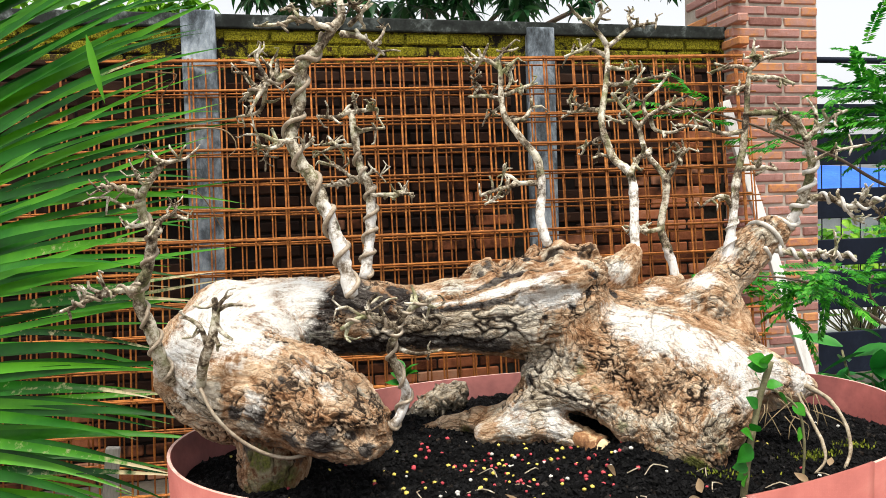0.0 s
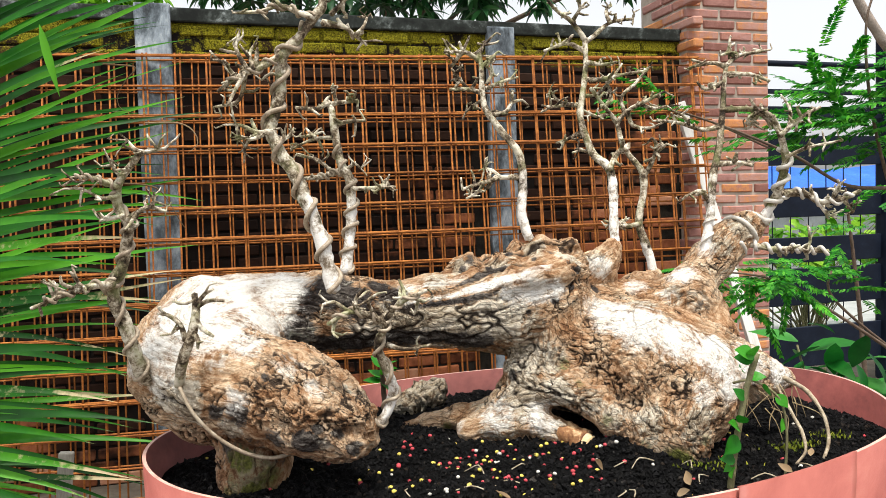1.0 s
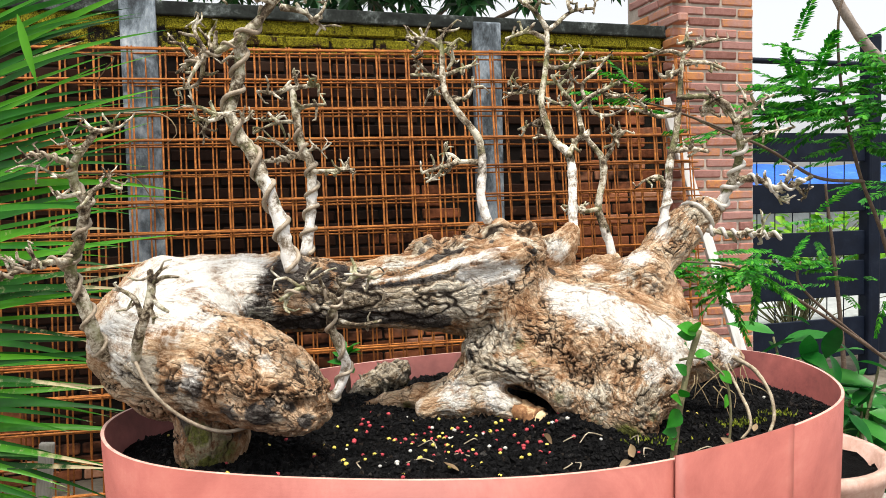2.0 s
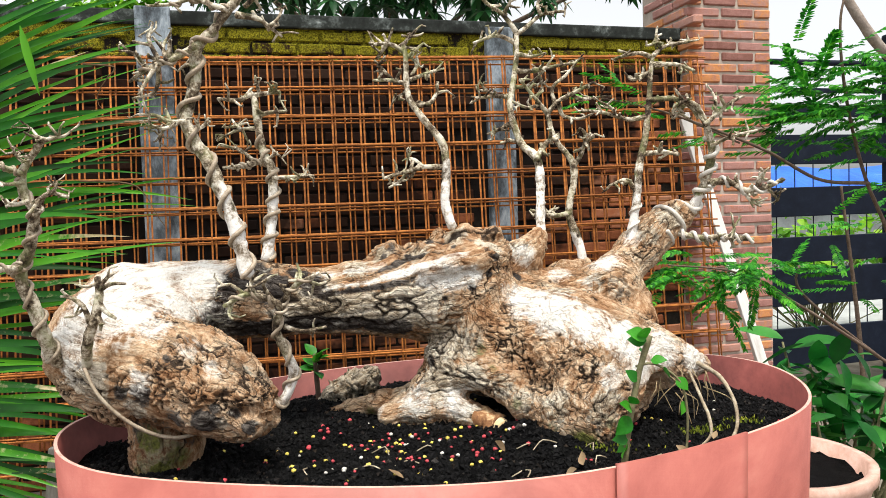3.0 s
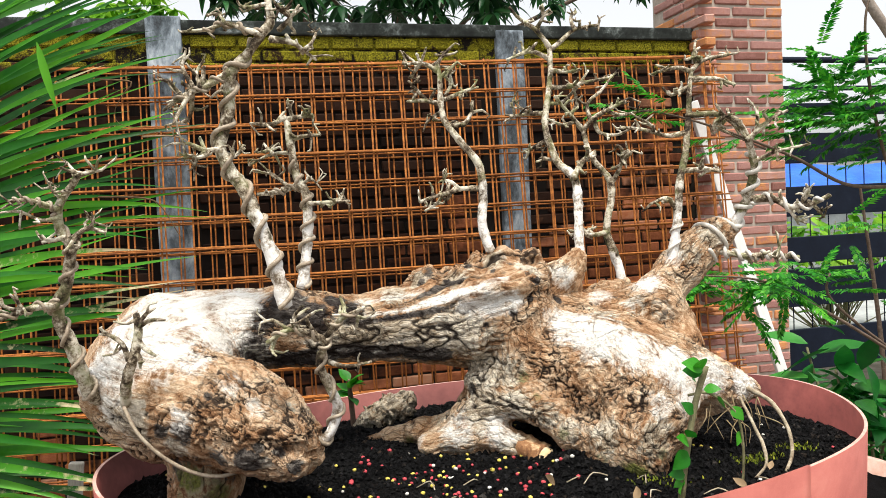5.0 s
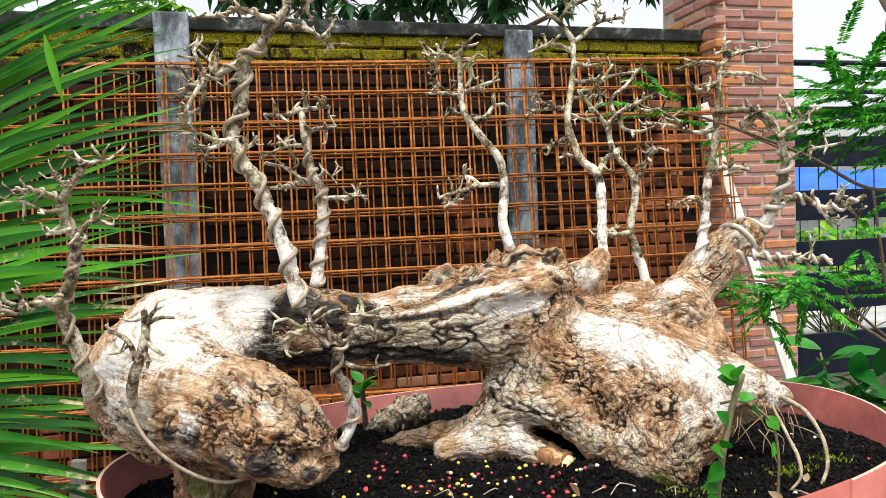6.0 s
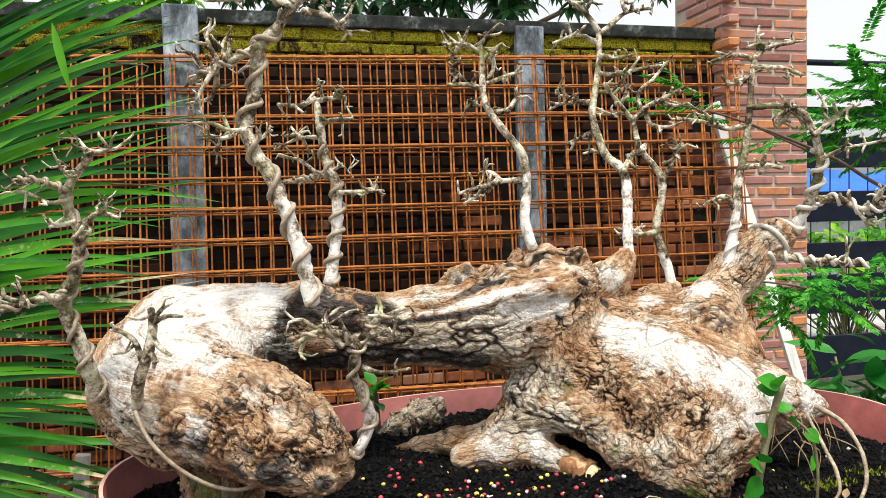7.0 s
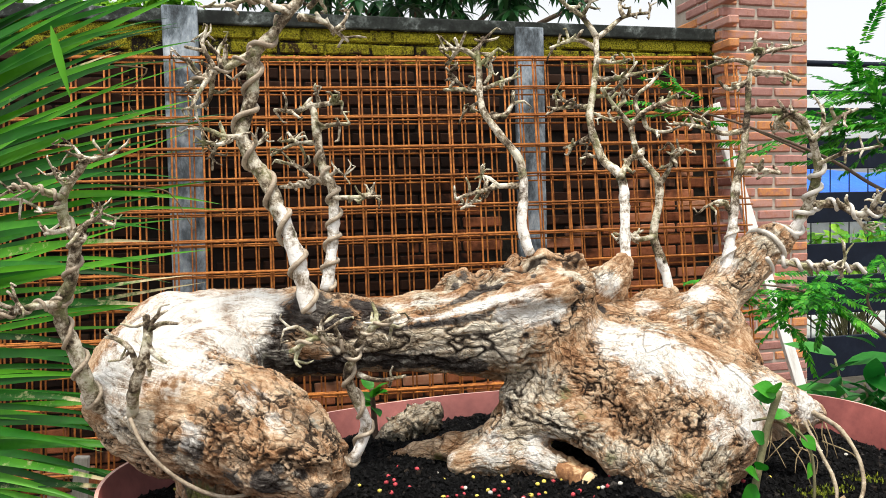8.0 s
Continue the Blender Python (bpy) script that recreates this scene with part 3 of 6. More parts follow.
rng = random.Random(5)
grass = part("grass", blade_field("grass", [(rng.uniform(3.0, 15), rng.uniform(5.0, 9.5), GROUND_Z) for _ in range(16000)], 0.75, GRASS, 5, 0.5, 0.03), GRASS)
grass.matrix_world = WALL
tagged(grass, "tall bright green grass beyond the fence", "grass", kind="stuff")
tarp_bm = bmesh.new()
bmesh.ops.create_grid(tarp_bm, x_segments=30, y_segments=14, size=0.5)
for v in tarp_bm.verts:
    x, y = v.co.x, v.co.y
    v.co = Vector((x * 4.5, 0.8 * (y + 0.5) + 0.03 * math.sin(17 * x + 5 * y), (y + 0.5) * 0.42 + 0.03 * math.sin(13 * x)))
bmesh.ops.solidify(tarp_bm, geom=tarp_bm.faces[:], thickness=0.01)
tarp = part("blue_tarpaulin", tarp_bm, BLUE)
tarp.matrix_world = WALL @ pose(9.4, 4.4, 1.12)
tagged(tarp, "bright blue tarpaulin over a low shelter", "tarpaulin")
frame_ob = part("shelter_box", box_bm((7.4, 4.75, GROUND_Z), (11.4, 6.0, 1.1), 0.02), PAVING)
frame_ob.matrix_world = WALL
tagged(frame_ob, "low pale concrete shelter under a blue tarpaulin", "shelter")

# ---- the pot on its bench ----
RIM, SOIL_Z = 0.887, 0.862
POT_AT = pose(0.1237, 0.634, 0, 0, 0, 11.0)
PA, PB = 0.315, 0.188


def oval(a, b, z, n=160):
    return [(a * math.cos(2 * math.pi * k / n), b * math.sin(2 * math.pi * k / n), z) for k in range(n)]


pot = thing("bonsai_pot", "oval salmon-red sheet pot with black soil", "pot")
pot.matrix_world = POT_AT
n = 160
rings = [oval(PA - 0.012, PB - 0.012, 0.632), oval(PA - 0.004, PB - 0.004, 0.75), oval(PA, PB, RIM), oval(PA - 0.0025, PB - 0.0025, RIM), oval(PA - 0.0075, PB - 0.0075, 0.75), oval(PA - 0.016, PB - 0.016, 0.64)]
V, F = [], []
for ring in rings:
    for k, (x, y, z) in enumerate(ring):
        a = 2 * math.pi * k / n
        dent = 1 + 0.006 * math.sin(3 * a + 1) + 0.004 * math.sin(7 * a)
        V.append((x * dent, y * dent, z + (0.0025 * math.sin(2 * a + 0.6) + 0.0012 * math.sin(5 * a) if z > 0.8 else 0)))
for i in range(len(rings) - 1):
    for k in range(n):
        F.append((i * n + k, i * n + (k + 1) % n, (i + 1) * n + (k + 1) % n, (i + 1) * n + k))
F.append(tuple(range(n))[::-1])
F.append(tuple(range(5 * n, 6 * n)))
wall_me = mesh_of("wall", V, F)
wall_me.materials.append(POT)
wall_me.materials.append(POT_EDGE)
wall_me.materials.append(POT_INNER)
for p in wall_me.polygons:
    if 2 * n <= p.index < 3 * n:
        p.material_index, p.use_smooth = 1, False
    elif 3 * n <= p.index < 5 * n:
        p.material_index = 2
part("wall", wall_me, POT, pot)
# the sheet's overlapping end
V, F = [], []
for i, a in enumerate(np.linspace(radians(-80), radians(-58), 14)):
    for z, o in ((0.64, -0.006), (0.76, 0.001), (RIM + 0.003, 0.0032), (RIM + 0.003, 0.0012)):
        s = 1 + 0.006 * math.sin(3 * a + 1) + 0.004 * math.sin(7 * a)
        V.append(((PA + o) * s * math.cos(a), (PB + o) * s * math.sin(a), z + (0.0025 * math.sin(2 * a + 0.6) + 0.0012 * math.sin(5 * a) if z > 0.8 else 0)))
for i in range(13):
    for k in range(3):
        F.append((i * 4 + k, i * 4 + 4 + k, i * 4 + 5 + k, i * 4 + 1 + k))
lap = part("overlap_strip", mesh_of("overlap_strip", V, F), POT, pot)
lap.modifiers.new("thick", "SOLIDIFY").thickness = 0.0012


def soil_height(x, y):
    """Height of the soil, in the pot's own plan."""
    q = Vector((x * 14, y * 14, 0.3))
    h = SOIL_Z + 0.010 * noise.noise(q * 0.6) + 0.004 * noise.noise(q * 2.2) + 0.0022 * noise.noise(q * 6)
    edge = (x / PA) ** 2 + (y / PB) ** 2
    h += 0.012 * math.exp(-((x - 0.059) ** 2 + (y + 0.046) ** 2) / 0.0011) + 0.022 * math.exp(-((x - 0.078) ** 2 + (y + 0.012) ** 2) / 0.0007) + 0.008 * math.exp(-((x - 0.158) ** 2 + (y + 0.055) ** 2) / 0.0009)
    return h - 0.012 * max(0, edge - 0.62) + 0.012 * max(0, 0.5 - edge)


V, F = [(0, 0, soil_height(0, 0))], []
RN, AN = 56, 150
for i in range(1, RN + 1):
    for k in range(AN):
        a, f = 2 * math.pi * k / AN, i / RN
        x, y = (PA - 0.004) * f * math.cos(a), (PB - 0.004) * f * math.sin(a)
        V.append((x, y, soil_height(x, y) + 0.0015 * noise.noise(Vector((x * 260, y * 260, 0)))))
for k in range(AN):
    F.append((0, 1 + k, 1 + (k + 1) % AN))
for i in range(RN - 1):
    for k in range(AN):
        a, b = 1 + i * AN + k, 1 + i * AN + (k + 1) % AN
        F.append((a, a + AN, b + AN, b))
soil = part("soil", mesh_of("soil", V, F), SOIL)
soil.matrix_world = POT_AT
tagged(soil, "loose black volcanic potting soil filling the pot", "soil", kind="structure")


def pebble(radius, seed, squash=0.75, level=1):
    bm = bmesh.new()
    bmesh.ops.create_icosphere(bm, subdivisions=level, radius=radius)
    for v in bm.verts:
        q = v.co.normalized() * 1.7 + Vector((seed * 7.1, 0, 0))
        v.co *= 1 + 0.28 * noise.noise(q)
        v.co.z *= squash
    return bm


def crumbs(count, lo, hi, seed):
    """Many small crumbs of soil in one mesh."""
    rng = random.Random(seed)
    V, F = [], []
    cube = [(-1, 0, 0), (1, 0, 0), (0, -1, 0), (0, 1, 0), (0, 0, -1), (0, 0, 1)]
    tri = [(0, 2, 5), (2, 1, 5), (1, 3, 5), (3, 0, 5), (2, 0, 4), (1, 2, 4), (3, 1, 4), (0, 3, 4)]
    for _ in range(count):
        a, f = rng.uniform(0, 6.283), math.sqrt(rng.random()) * 0.965
        x, y = PA * f * math.cos(a), PB * f * math.sin(a)
        r = lo + (hi - lo) * rng.random() ** 3
        turn = Euler((rng.uniform(0, 3), rng.uniform(0, 3), rng.uniform(0, 3))).to_matrix()
        c = Vector((x, y, soil_height(x, y) + r * 0.3))
        i = len(V)
        for p in cube:
            V.append(c + turn @ Vector(p) * r * rng.uniform(0.6, 1.25))
        F += [(i + a_, i + b_, i + c_) for a_, b_, c_ in tri]
    return mesh_of("crumbs", V, F, False)


grit = part("soil_crumbs", crumbs(30000, 0.0010, 0.0034, 3), CRUMB)
grit.matrix_world = POT_AT
tagged(grit, "coarse black crumbs of potting soil", "soil crumbs", kind="stuff")

rng = random.Random(11)
kinds = (("yellow", YELLOW), ("red", PINK), ("white", WHITE))
pellet_mesh = {k: [] for k, _ in kinds}
for k, m in kinds:
    for s in range(2):
        me = bpy.data.meshes.new("fertiliser_pellet")
        bm = pebble(0.0018 if k != "white" else 0.0017, s + 3, 0.85)
        for f_ in bm.faces:
            f_.smooth = True
        bm.to_mesh(me)
        bm.free()
        me.materials.append(m)
        pellet_mesh[k].append(me)
for i in range(210):
    k = rng.choices(("yellow", "red", "white"), (0.42, 0.42, 0.16))[0]
    if i < 150:
        x, y = rng.gauss(-0.05, 0.065), rng.gauss(-0.045, 0.035)
    else:
        a, f = rng.uniform(0, 6.28), math.sqrt(rng.random()) * 0.92
        x, y = PA * f * math.cos(a), PB * f * math.sin(a)
    if (x / PA) ** 2 + (y / PB) ** 2 > 0.87:
        continue
    ob = new("fertiliser_pellet", rng.choice(pellet_mesh[k]))
    ob.matrix_world = POT_AT @ pose(x, y, soil_height(x, y) + 0.0016, 0, 0, rng.uniform(0, 360)) @ Matrix.Scale(rng.uniform(0.7, 1.2), 4)
    tagged(ob, "small round %s fertiliser pellet lying on black soil" % k, "pellet", "fertiliser pellets on the soil")

bench = thing("display_bench", "weathered grey wooden bench under the pots", "bench")
for k in range(5):
    part("board", box_bm((-0.25, 0.42 + k * 0.12, 0.60), (0.72, 0.53 + k * 0.12, 0.63), 0.004), GREY_WOOD, bench)
for x in (-0.2, 0.62):
    for y in (0.46, 0.94):
        part("leg", box_bm((x, y, GROUND_Z), (x + 0.06, y + 0.06, 0.60), 0.004), GREY_WOOD, bench)

pot2 = thing("round_pot", "dusty pinkish clay pot with dark soil", "pot", at=(0.497, 0.842, 0.63))
prof = [(0.0, 0.0), (0.075, 0.0), (0.09, 0.06), (0.102, 0.105), (0.107, 0.11), (0.107, 0.122), (0.097, 0.122), (0.092, 0.1), (0.0, 0.095)]
V, F = [], []
for r, z in prof:
    for k in range(48):
        a = 2 * math.pi * k / 48
        V.append((r * math.cos(a), r * math.sin(a), z))
for i in range(len(prof) - 1):
    for k in range(48):
        F.append((i * 48 + k, i * 48 + (k + 1) % 48, i * 48 + 48 + (k + 1) % 48, i * 48 + 48 + k))
part("bowl", mesh_of("bowl", V, F), CLAY, pot2)
part("soil_disc", mesh_of("soil_disc", [(0.093 * math.cos(k / 24 * math.pi), 0.093 * math.sin(k / 24 * math.pi), 0.106 + 0.004 * math.sin(k * 2.1)) for k in range(48)], [tuple(range(48))]), SOIL, pot2)

# ---- the bonsai ----
LIMB_LEADER = [
    [(-0.042, 0.606, 1.001, 0.0054), (-0.048, 0.607, 1.030, 0.0052), (-0.055, 0.608, 1.055, 0.0051), (-0.063, 0.609, 1.075, 0.0049), (-0.068, 0.610, 1.089, 0.0047), (-0.081, 0.611, 1.111, 0.0045), (-0.087, 0.612, 1.128, 0.0044), (-0.083, 0.613, 1.144, 0.0042), (-0.079, 0.614, 1.159, 0.0040), (-0.078, 0.615, 1.171, 0.0038), (-0.076, 0.616, 1.187, 0.0037), (-0.067, 0.617, 1.196, 0.0035), (-0.059, 0.618, 1.205, 0.0033), (-0.051, 0.619, 1.216, 0.0031), (-0.044, 0.620, 1.225, 0.0030), (-0.045, 0.621, 1.237, 0.0028), (-0.046, 0.622, 1.246, 0.0026)],
    [(-0.075, 0.607, 1.185, 0.0030), (-0.090, 0.602, 1.175, 0.0026), (-0.102, 0.596, 1.169, 0.0021), (-0.112, 0.591, 1.162, 0.0017), (-0.120, 0.585, 1.154, 0.0012)],
    [(-0.100, 0.595, 1.172, 0.0021), (-0.108, 0.598, 1.188, 0.0015), (-0.105, 0.600, 1.202, 0.0008)],
    [(-0.102, 0.595, 1.169, 0.0021), (-0.108, 0.588, 1.155, 0.0015), (-0.112, 0.580, 1.143, 0.0008)],
    [(-0.107, 0.595, 1.164, 0.0017), (-0.115, 0.583, 1.175, 0.0012), (-0.120, 0.570, 1.174, 0.0008)],
    [(-0.095, 0.595, 1.172, 0.0017), (-0.099, 0.603, 1.185, 0.0013), (-0.095, 0.610, 1.195, 0.0009)],
    [(-0.103, 0.600, 1.170, 0.0021), (-0.107, 0.610, 1.158, 0.0017), (-0.115, 0.620, 1.151, 0.0013), (-0.135, 0.630, 1.149, 0.0009)],
    [(-0.076, 0.610, 1.168, 0.0017), (-0.086, 0.615, 1.172, 0.0013), (-0.094, 0.620, 1.168, 0.0009)],
    [(-0.051, 0.615, 1.214, 0.0026), (-0.063, 0.611, 1.218, 0.0022), (-0.075, 0.608, 1.222, 0.0018), (-0.090, 0.604, 1.217, 0.0014), (-0.104, 0.600, 1.215, 0.0011)],
    [(-0.045, 0.618, 1.211, 0.0026), (-0.029, 0.622, 1.209, 0.0021), (-0.020, 0.626, 1.203, 0.0016), (-0.011, 0.630, 1.196, 0.0011)],
    [(-0.038, 0.620, 1.218, 0.0022), (-0.027, 0.618, 1.228, 0.0015), (-0.020, 0.615, 1.236, 0.0009)],
    [(-0.046, 0.620, 1.239, 0.0018), (-0.064, 0.620, 1.237, 0.0013), (-0.069, 0.620, 1.242, 0.0009)],
    [(-0.019, 0.620, 1.202, 0.0018), (-0.013, 0.625, 1.209, 0.0013), (-0.010, 0.630, 1.218, 0.0009)],
    [(-0.028, 0.620, 1.228, 0.0018), (-0.035, 0.610, 1.232, 0.0013), (-0.037, 0.600, 1.236, 0.0008)],
    [(-0.074, 0.600, 1.220, 0.0015), (-0.081, 0.605, 1.229, 0.0012), (-0.091, 0.610, 1.229, 0.0009)],
    [(-0.085, 0.608, 1.126, 0.0026), (-0.096, 0.602, 1.125, 0.0020), (-0.106, 0.596, 1.130, 0.0014), (-0.117, 0.590, 1.130, 0.0008)],
    [(-0.096, 0.600, 1.124, 0.0017), (-0.104, 0.605, 1.118, 0.0013), (-0.108, 0.610, 1.111, 0.0009)],
    [(-0.091, 0.600, 1.123, 0.0017), (-0.099, 0.593, 1.119, 0.0013), (-0.105, 0.585, 1.121, 0.0008)],
    [(-0.083, 0.605, 1.116, 0.0017), (-0.074, 0.613, 1.122, 0.0013), (-0.070, 0.620, 1.127, 0.0009)],
]
LIMB_SECOND = [
    [(-0.037, 0.655, 1.011, 0.0043), (-0.034, 0.658, 1.031, 0.0041), (-0.031, 0.661, 1.055, 0.0038), (-0.030, 0.663, 1.073, 0.0036), (-0.032, 0.666, 1.093, 0.0034), (-0.038, 0.669, 1.103, 0.0031), (-0.042, 0.671, 1.125, 0.0029), (-0.045, 0.674, 1.148, 0.0027), (-0.048, 0.677, 1.158, 0.0024)],
    [(-0.047, 0.675, 1.158, 0.0024), (-0.058, 0.667, 1.151, 0.0018), (-0.074, 0.660, 1.152, 0.0012)],
    [(-0.047, 0.676, 1.156, 0.0026), (-0.036, 0.673, 1.157, 0.0020), (-0.022, 0.670, 1.158, 0.0014)],
    [(-0.041, 0.676, 1.158, 0.0019), (-0.043, 0.678, 1.166, 0.0014), (-0.040, 0.680, 1.172, 0.0010)],
    [(-0.046, 0.675, 1.137, 0.0024), (-0.032, 0.670, 1.140, 0.0018), (-0.016, 0.665, 1.140, 0.0012)],
    [(-0.043, 0.674, 1.127, 0.0019), (-0.063, 0.682, 1.127, 0.0015), (-0.084, 0.690, 1.119, 0.0010)],
    [(-0.036, 0.668, 1.099, 0.0028), (-0.052, 0.657, 1.093, 0.0022), (-0.068, 0.645, 1.091, 0.0016)],
    [(-0.045, 0.665, 1.096, 0.0019), (-0.058, 0.667, 1.108, 0.0014), (-0.070, 0.670, 1.111, 0.0010)],
    [(-0.031, 0.662, 1.082, 0.0023), (-0.012, 0.653, 1.082, 0.0017), (0.008, 0.645, 1.082, 0.0011)],
    [(-0.008, 0.660, 1.082, 0.0016), (-0.002, 0.665, 1.085, 0.0013), (-0.001, 0.670, 1.089, 0.0010)],
    [(-0.034, 0.667, 1.099, 0.0017), (-0.026, 0.663, 1.103, 0.0013), (-0.021, 0.660, 1.099, 0.0009)],
    [(-0.058, 0.674, 1.126, 0.0017), (-0.065, 0.682, 1.132, 0.0013), (-0.070, 0.690, 1.138, 0.0010)],
]
LIMB_MIDDLE = [
    [(0.127, 0.688, 1.033, 0.0045), (0.121, 0.690, 1.053, 0.0043), (0.122, 0.692, 1.076, 0.0041), (0.123, 0.694, 1.096, 0.0038), (0.120, 0.696, 1.112, 0.0036), (0.108, 0.698, 1.128, 0.0033), (0.097, 0.699, 1.143, 0.0031), (0.090, 0.701, 1.157, 0.0029), (0.089, 0.703, 1.173, 0.0026), (0.089, 0.705, 1.192, 0.0024), (0.087, 0.707, 1.203, 0.0021)],
    [(0.089, 0.707, 1.196, 0.0025), (0.076, 0.704, 1.204, 0.0019), (0.056, 0.700, 1.205, 0.0012)],
    [(0.087, 0.707, 1.202, 0.0020), (0.092, 0.711, 1.212, 0.0015), (0.099, 0.715, 1.218, 0.0010)],
    [(0.089, 0.707, 1.191, 0.0020), (0.100, 0.709, 1.201, 0.0015), (0.106, 0.710, 1.206, 0.0010)],
    [(0.090, 0.706, 1.167, 0.0025), (0.075, 0.698, 1.170, 0.0019), (0.059, 0.690, 1.169, 0.0012)],
    [(0.093, 0.706, 1.172, 0.0023), (0.110, 0.713, 1.179, 0.0016), (0.125, 0.720, 1.184, 0.0010)],
    [(0.097, 0.703, 1.147, 0.0025), (0.111, 0.705, 1.150, 0.0021), (0.117, 0.708, 1.159, 0.0017), (0.127, 0.710, 1.161, 0.0013)],
    [(0.123, 0.696, 1.089, 0.0030), (0.103, 0.687, 1.089, 0.0024), (0.082, 0.679, 1.084, 0.0019), (0.066, 0.670, 1.079, 0.0014)],
    [(0.087, 0.685, 1.086, 0.0017), (0.081, 0.683, 1.077, 0.0013), (0.070, 0.680, 1.071, 0.0010)],
    [(0.102, 0.685, 1.089, 0.0017), (0.095, 0.688, 1.096, 0.0013), (0.088, 0.690, 1.098, 0.0010)],
    [(0.076, 0.706, 1.172, 0.0018), (0.067, 0.698, 1.181, 0.0014), (0.061, 0.690, 1.187, 0.0010)],
    [(0.090, 0.706, 1.161, 0.0018), (0.081, 0.711, 1.157, 0.0014), (0.075, 0.715, 1.152, 0.0010)],
    [(0.071, 0.706, 1.204, 0.0020), (0.066, 0.711, 1.198, 0.0015), (0.061, 0.715, 1.194, 0.0010)],
    [(0.094, 0.707, 1.176, 0.0018), (0.100, 0.711, 1.187, 0.0014), (0.099, 0.715, 1.196, 0.0010)],
]
LIMB_FORK = [
    [(0.212, 0.712, 1.019, 0.0047), (0.213, 0.718, 1.047, 0.0045), (0.215, 0.725, 1.074, 0.0042), (0.213, 0.731, 1.097, 0.0040), (0.201, 0.738, 1.110, 0.0038), (0.195, 0.744, 1.127, 0.0035), (0.191, 0.751, 1.150, 0.0033), (0.195, 0.757, 1.173, 0.0031), (0.200, 0.764, 1.199, 0.0028), (0.202, 0.770, 1.228, 0.0025)],
    [(0.202, 0.770, 1.228, 0.0027), (0.188, 0.767, 1.246, 0.0023), (0.172, 0.763, 1.256, 0.0018), (0.162, 0.760, 1.267, 0.0014)],
    [(0.204, 0.770, 1.227, 0.0027), (0.213, 0.773, 1.234, 0.0023), (0.230, 0.777, 1.247, 0.0018), (0.254, 0.780, 1.251, 0.0014)],
    [(0.200, 0.770, 1.218, 0.0027), (0.181, 0.760, 1.223, 0.0020), (0.156, 0.750, 1.214, 0.0013)],
    [(0.194, 0.760, 1.162, 0.0027), (0.177, 0.750, 1.161, 0.0020), (0.156, 0.740, 1.158, 0.0013)],
    [(0.193, 0.750, 1.135, 0.0027), (0.180, 0.755, 1.129, 0.0019), (0.168, 0.760, 1.125, 0.0011)],
    [(0.198, 0.760, 1.187, 0.0027), (0.219, 0.765, 1.188, 0.0023), (0.233, 0.770, 1.192, 0.0018), (0.262, 0.775, 1.197, 0.0014)],
    [(0.200, 0.760, 1.204, 0.0024), (0.215, 0.755, 1.201, 0.0017), (0.228, 0.750, 1.202, 0.0011)],
    [(0.195, 0.760, 1.171, 0.0022), (0.212, 0.767, 1.174, 0.0018), (0.228, 0.773, 1.188, 0.0015), (0.242, 0.780, 1.206, 0.0011)],
    [(0.179, 0.760, 1.163, 0.0022), (0.168, 0.755, 1.168, 0.0016), (0.161, 0.750, 1.176, 0.0011)],
    [(0.189, 0.770, 1.247, 0.0022), (0.196, 0.765, 1.258, 0.0016), (0.194, 0.760, 1.266, 0.0011)],
    [(0.228, 0.770, 1.245, 0.0022), (0.225, 0.775, 1.257, 0.0017), (0.231, 0.780, 1.266, 0.0011)],
    [(0.206, 0.760, 1.111, 0.0022), (0.192, 0.745, 1.116, 0.0016), (0.178, 0.730, 1.113, 0.0010)],
]
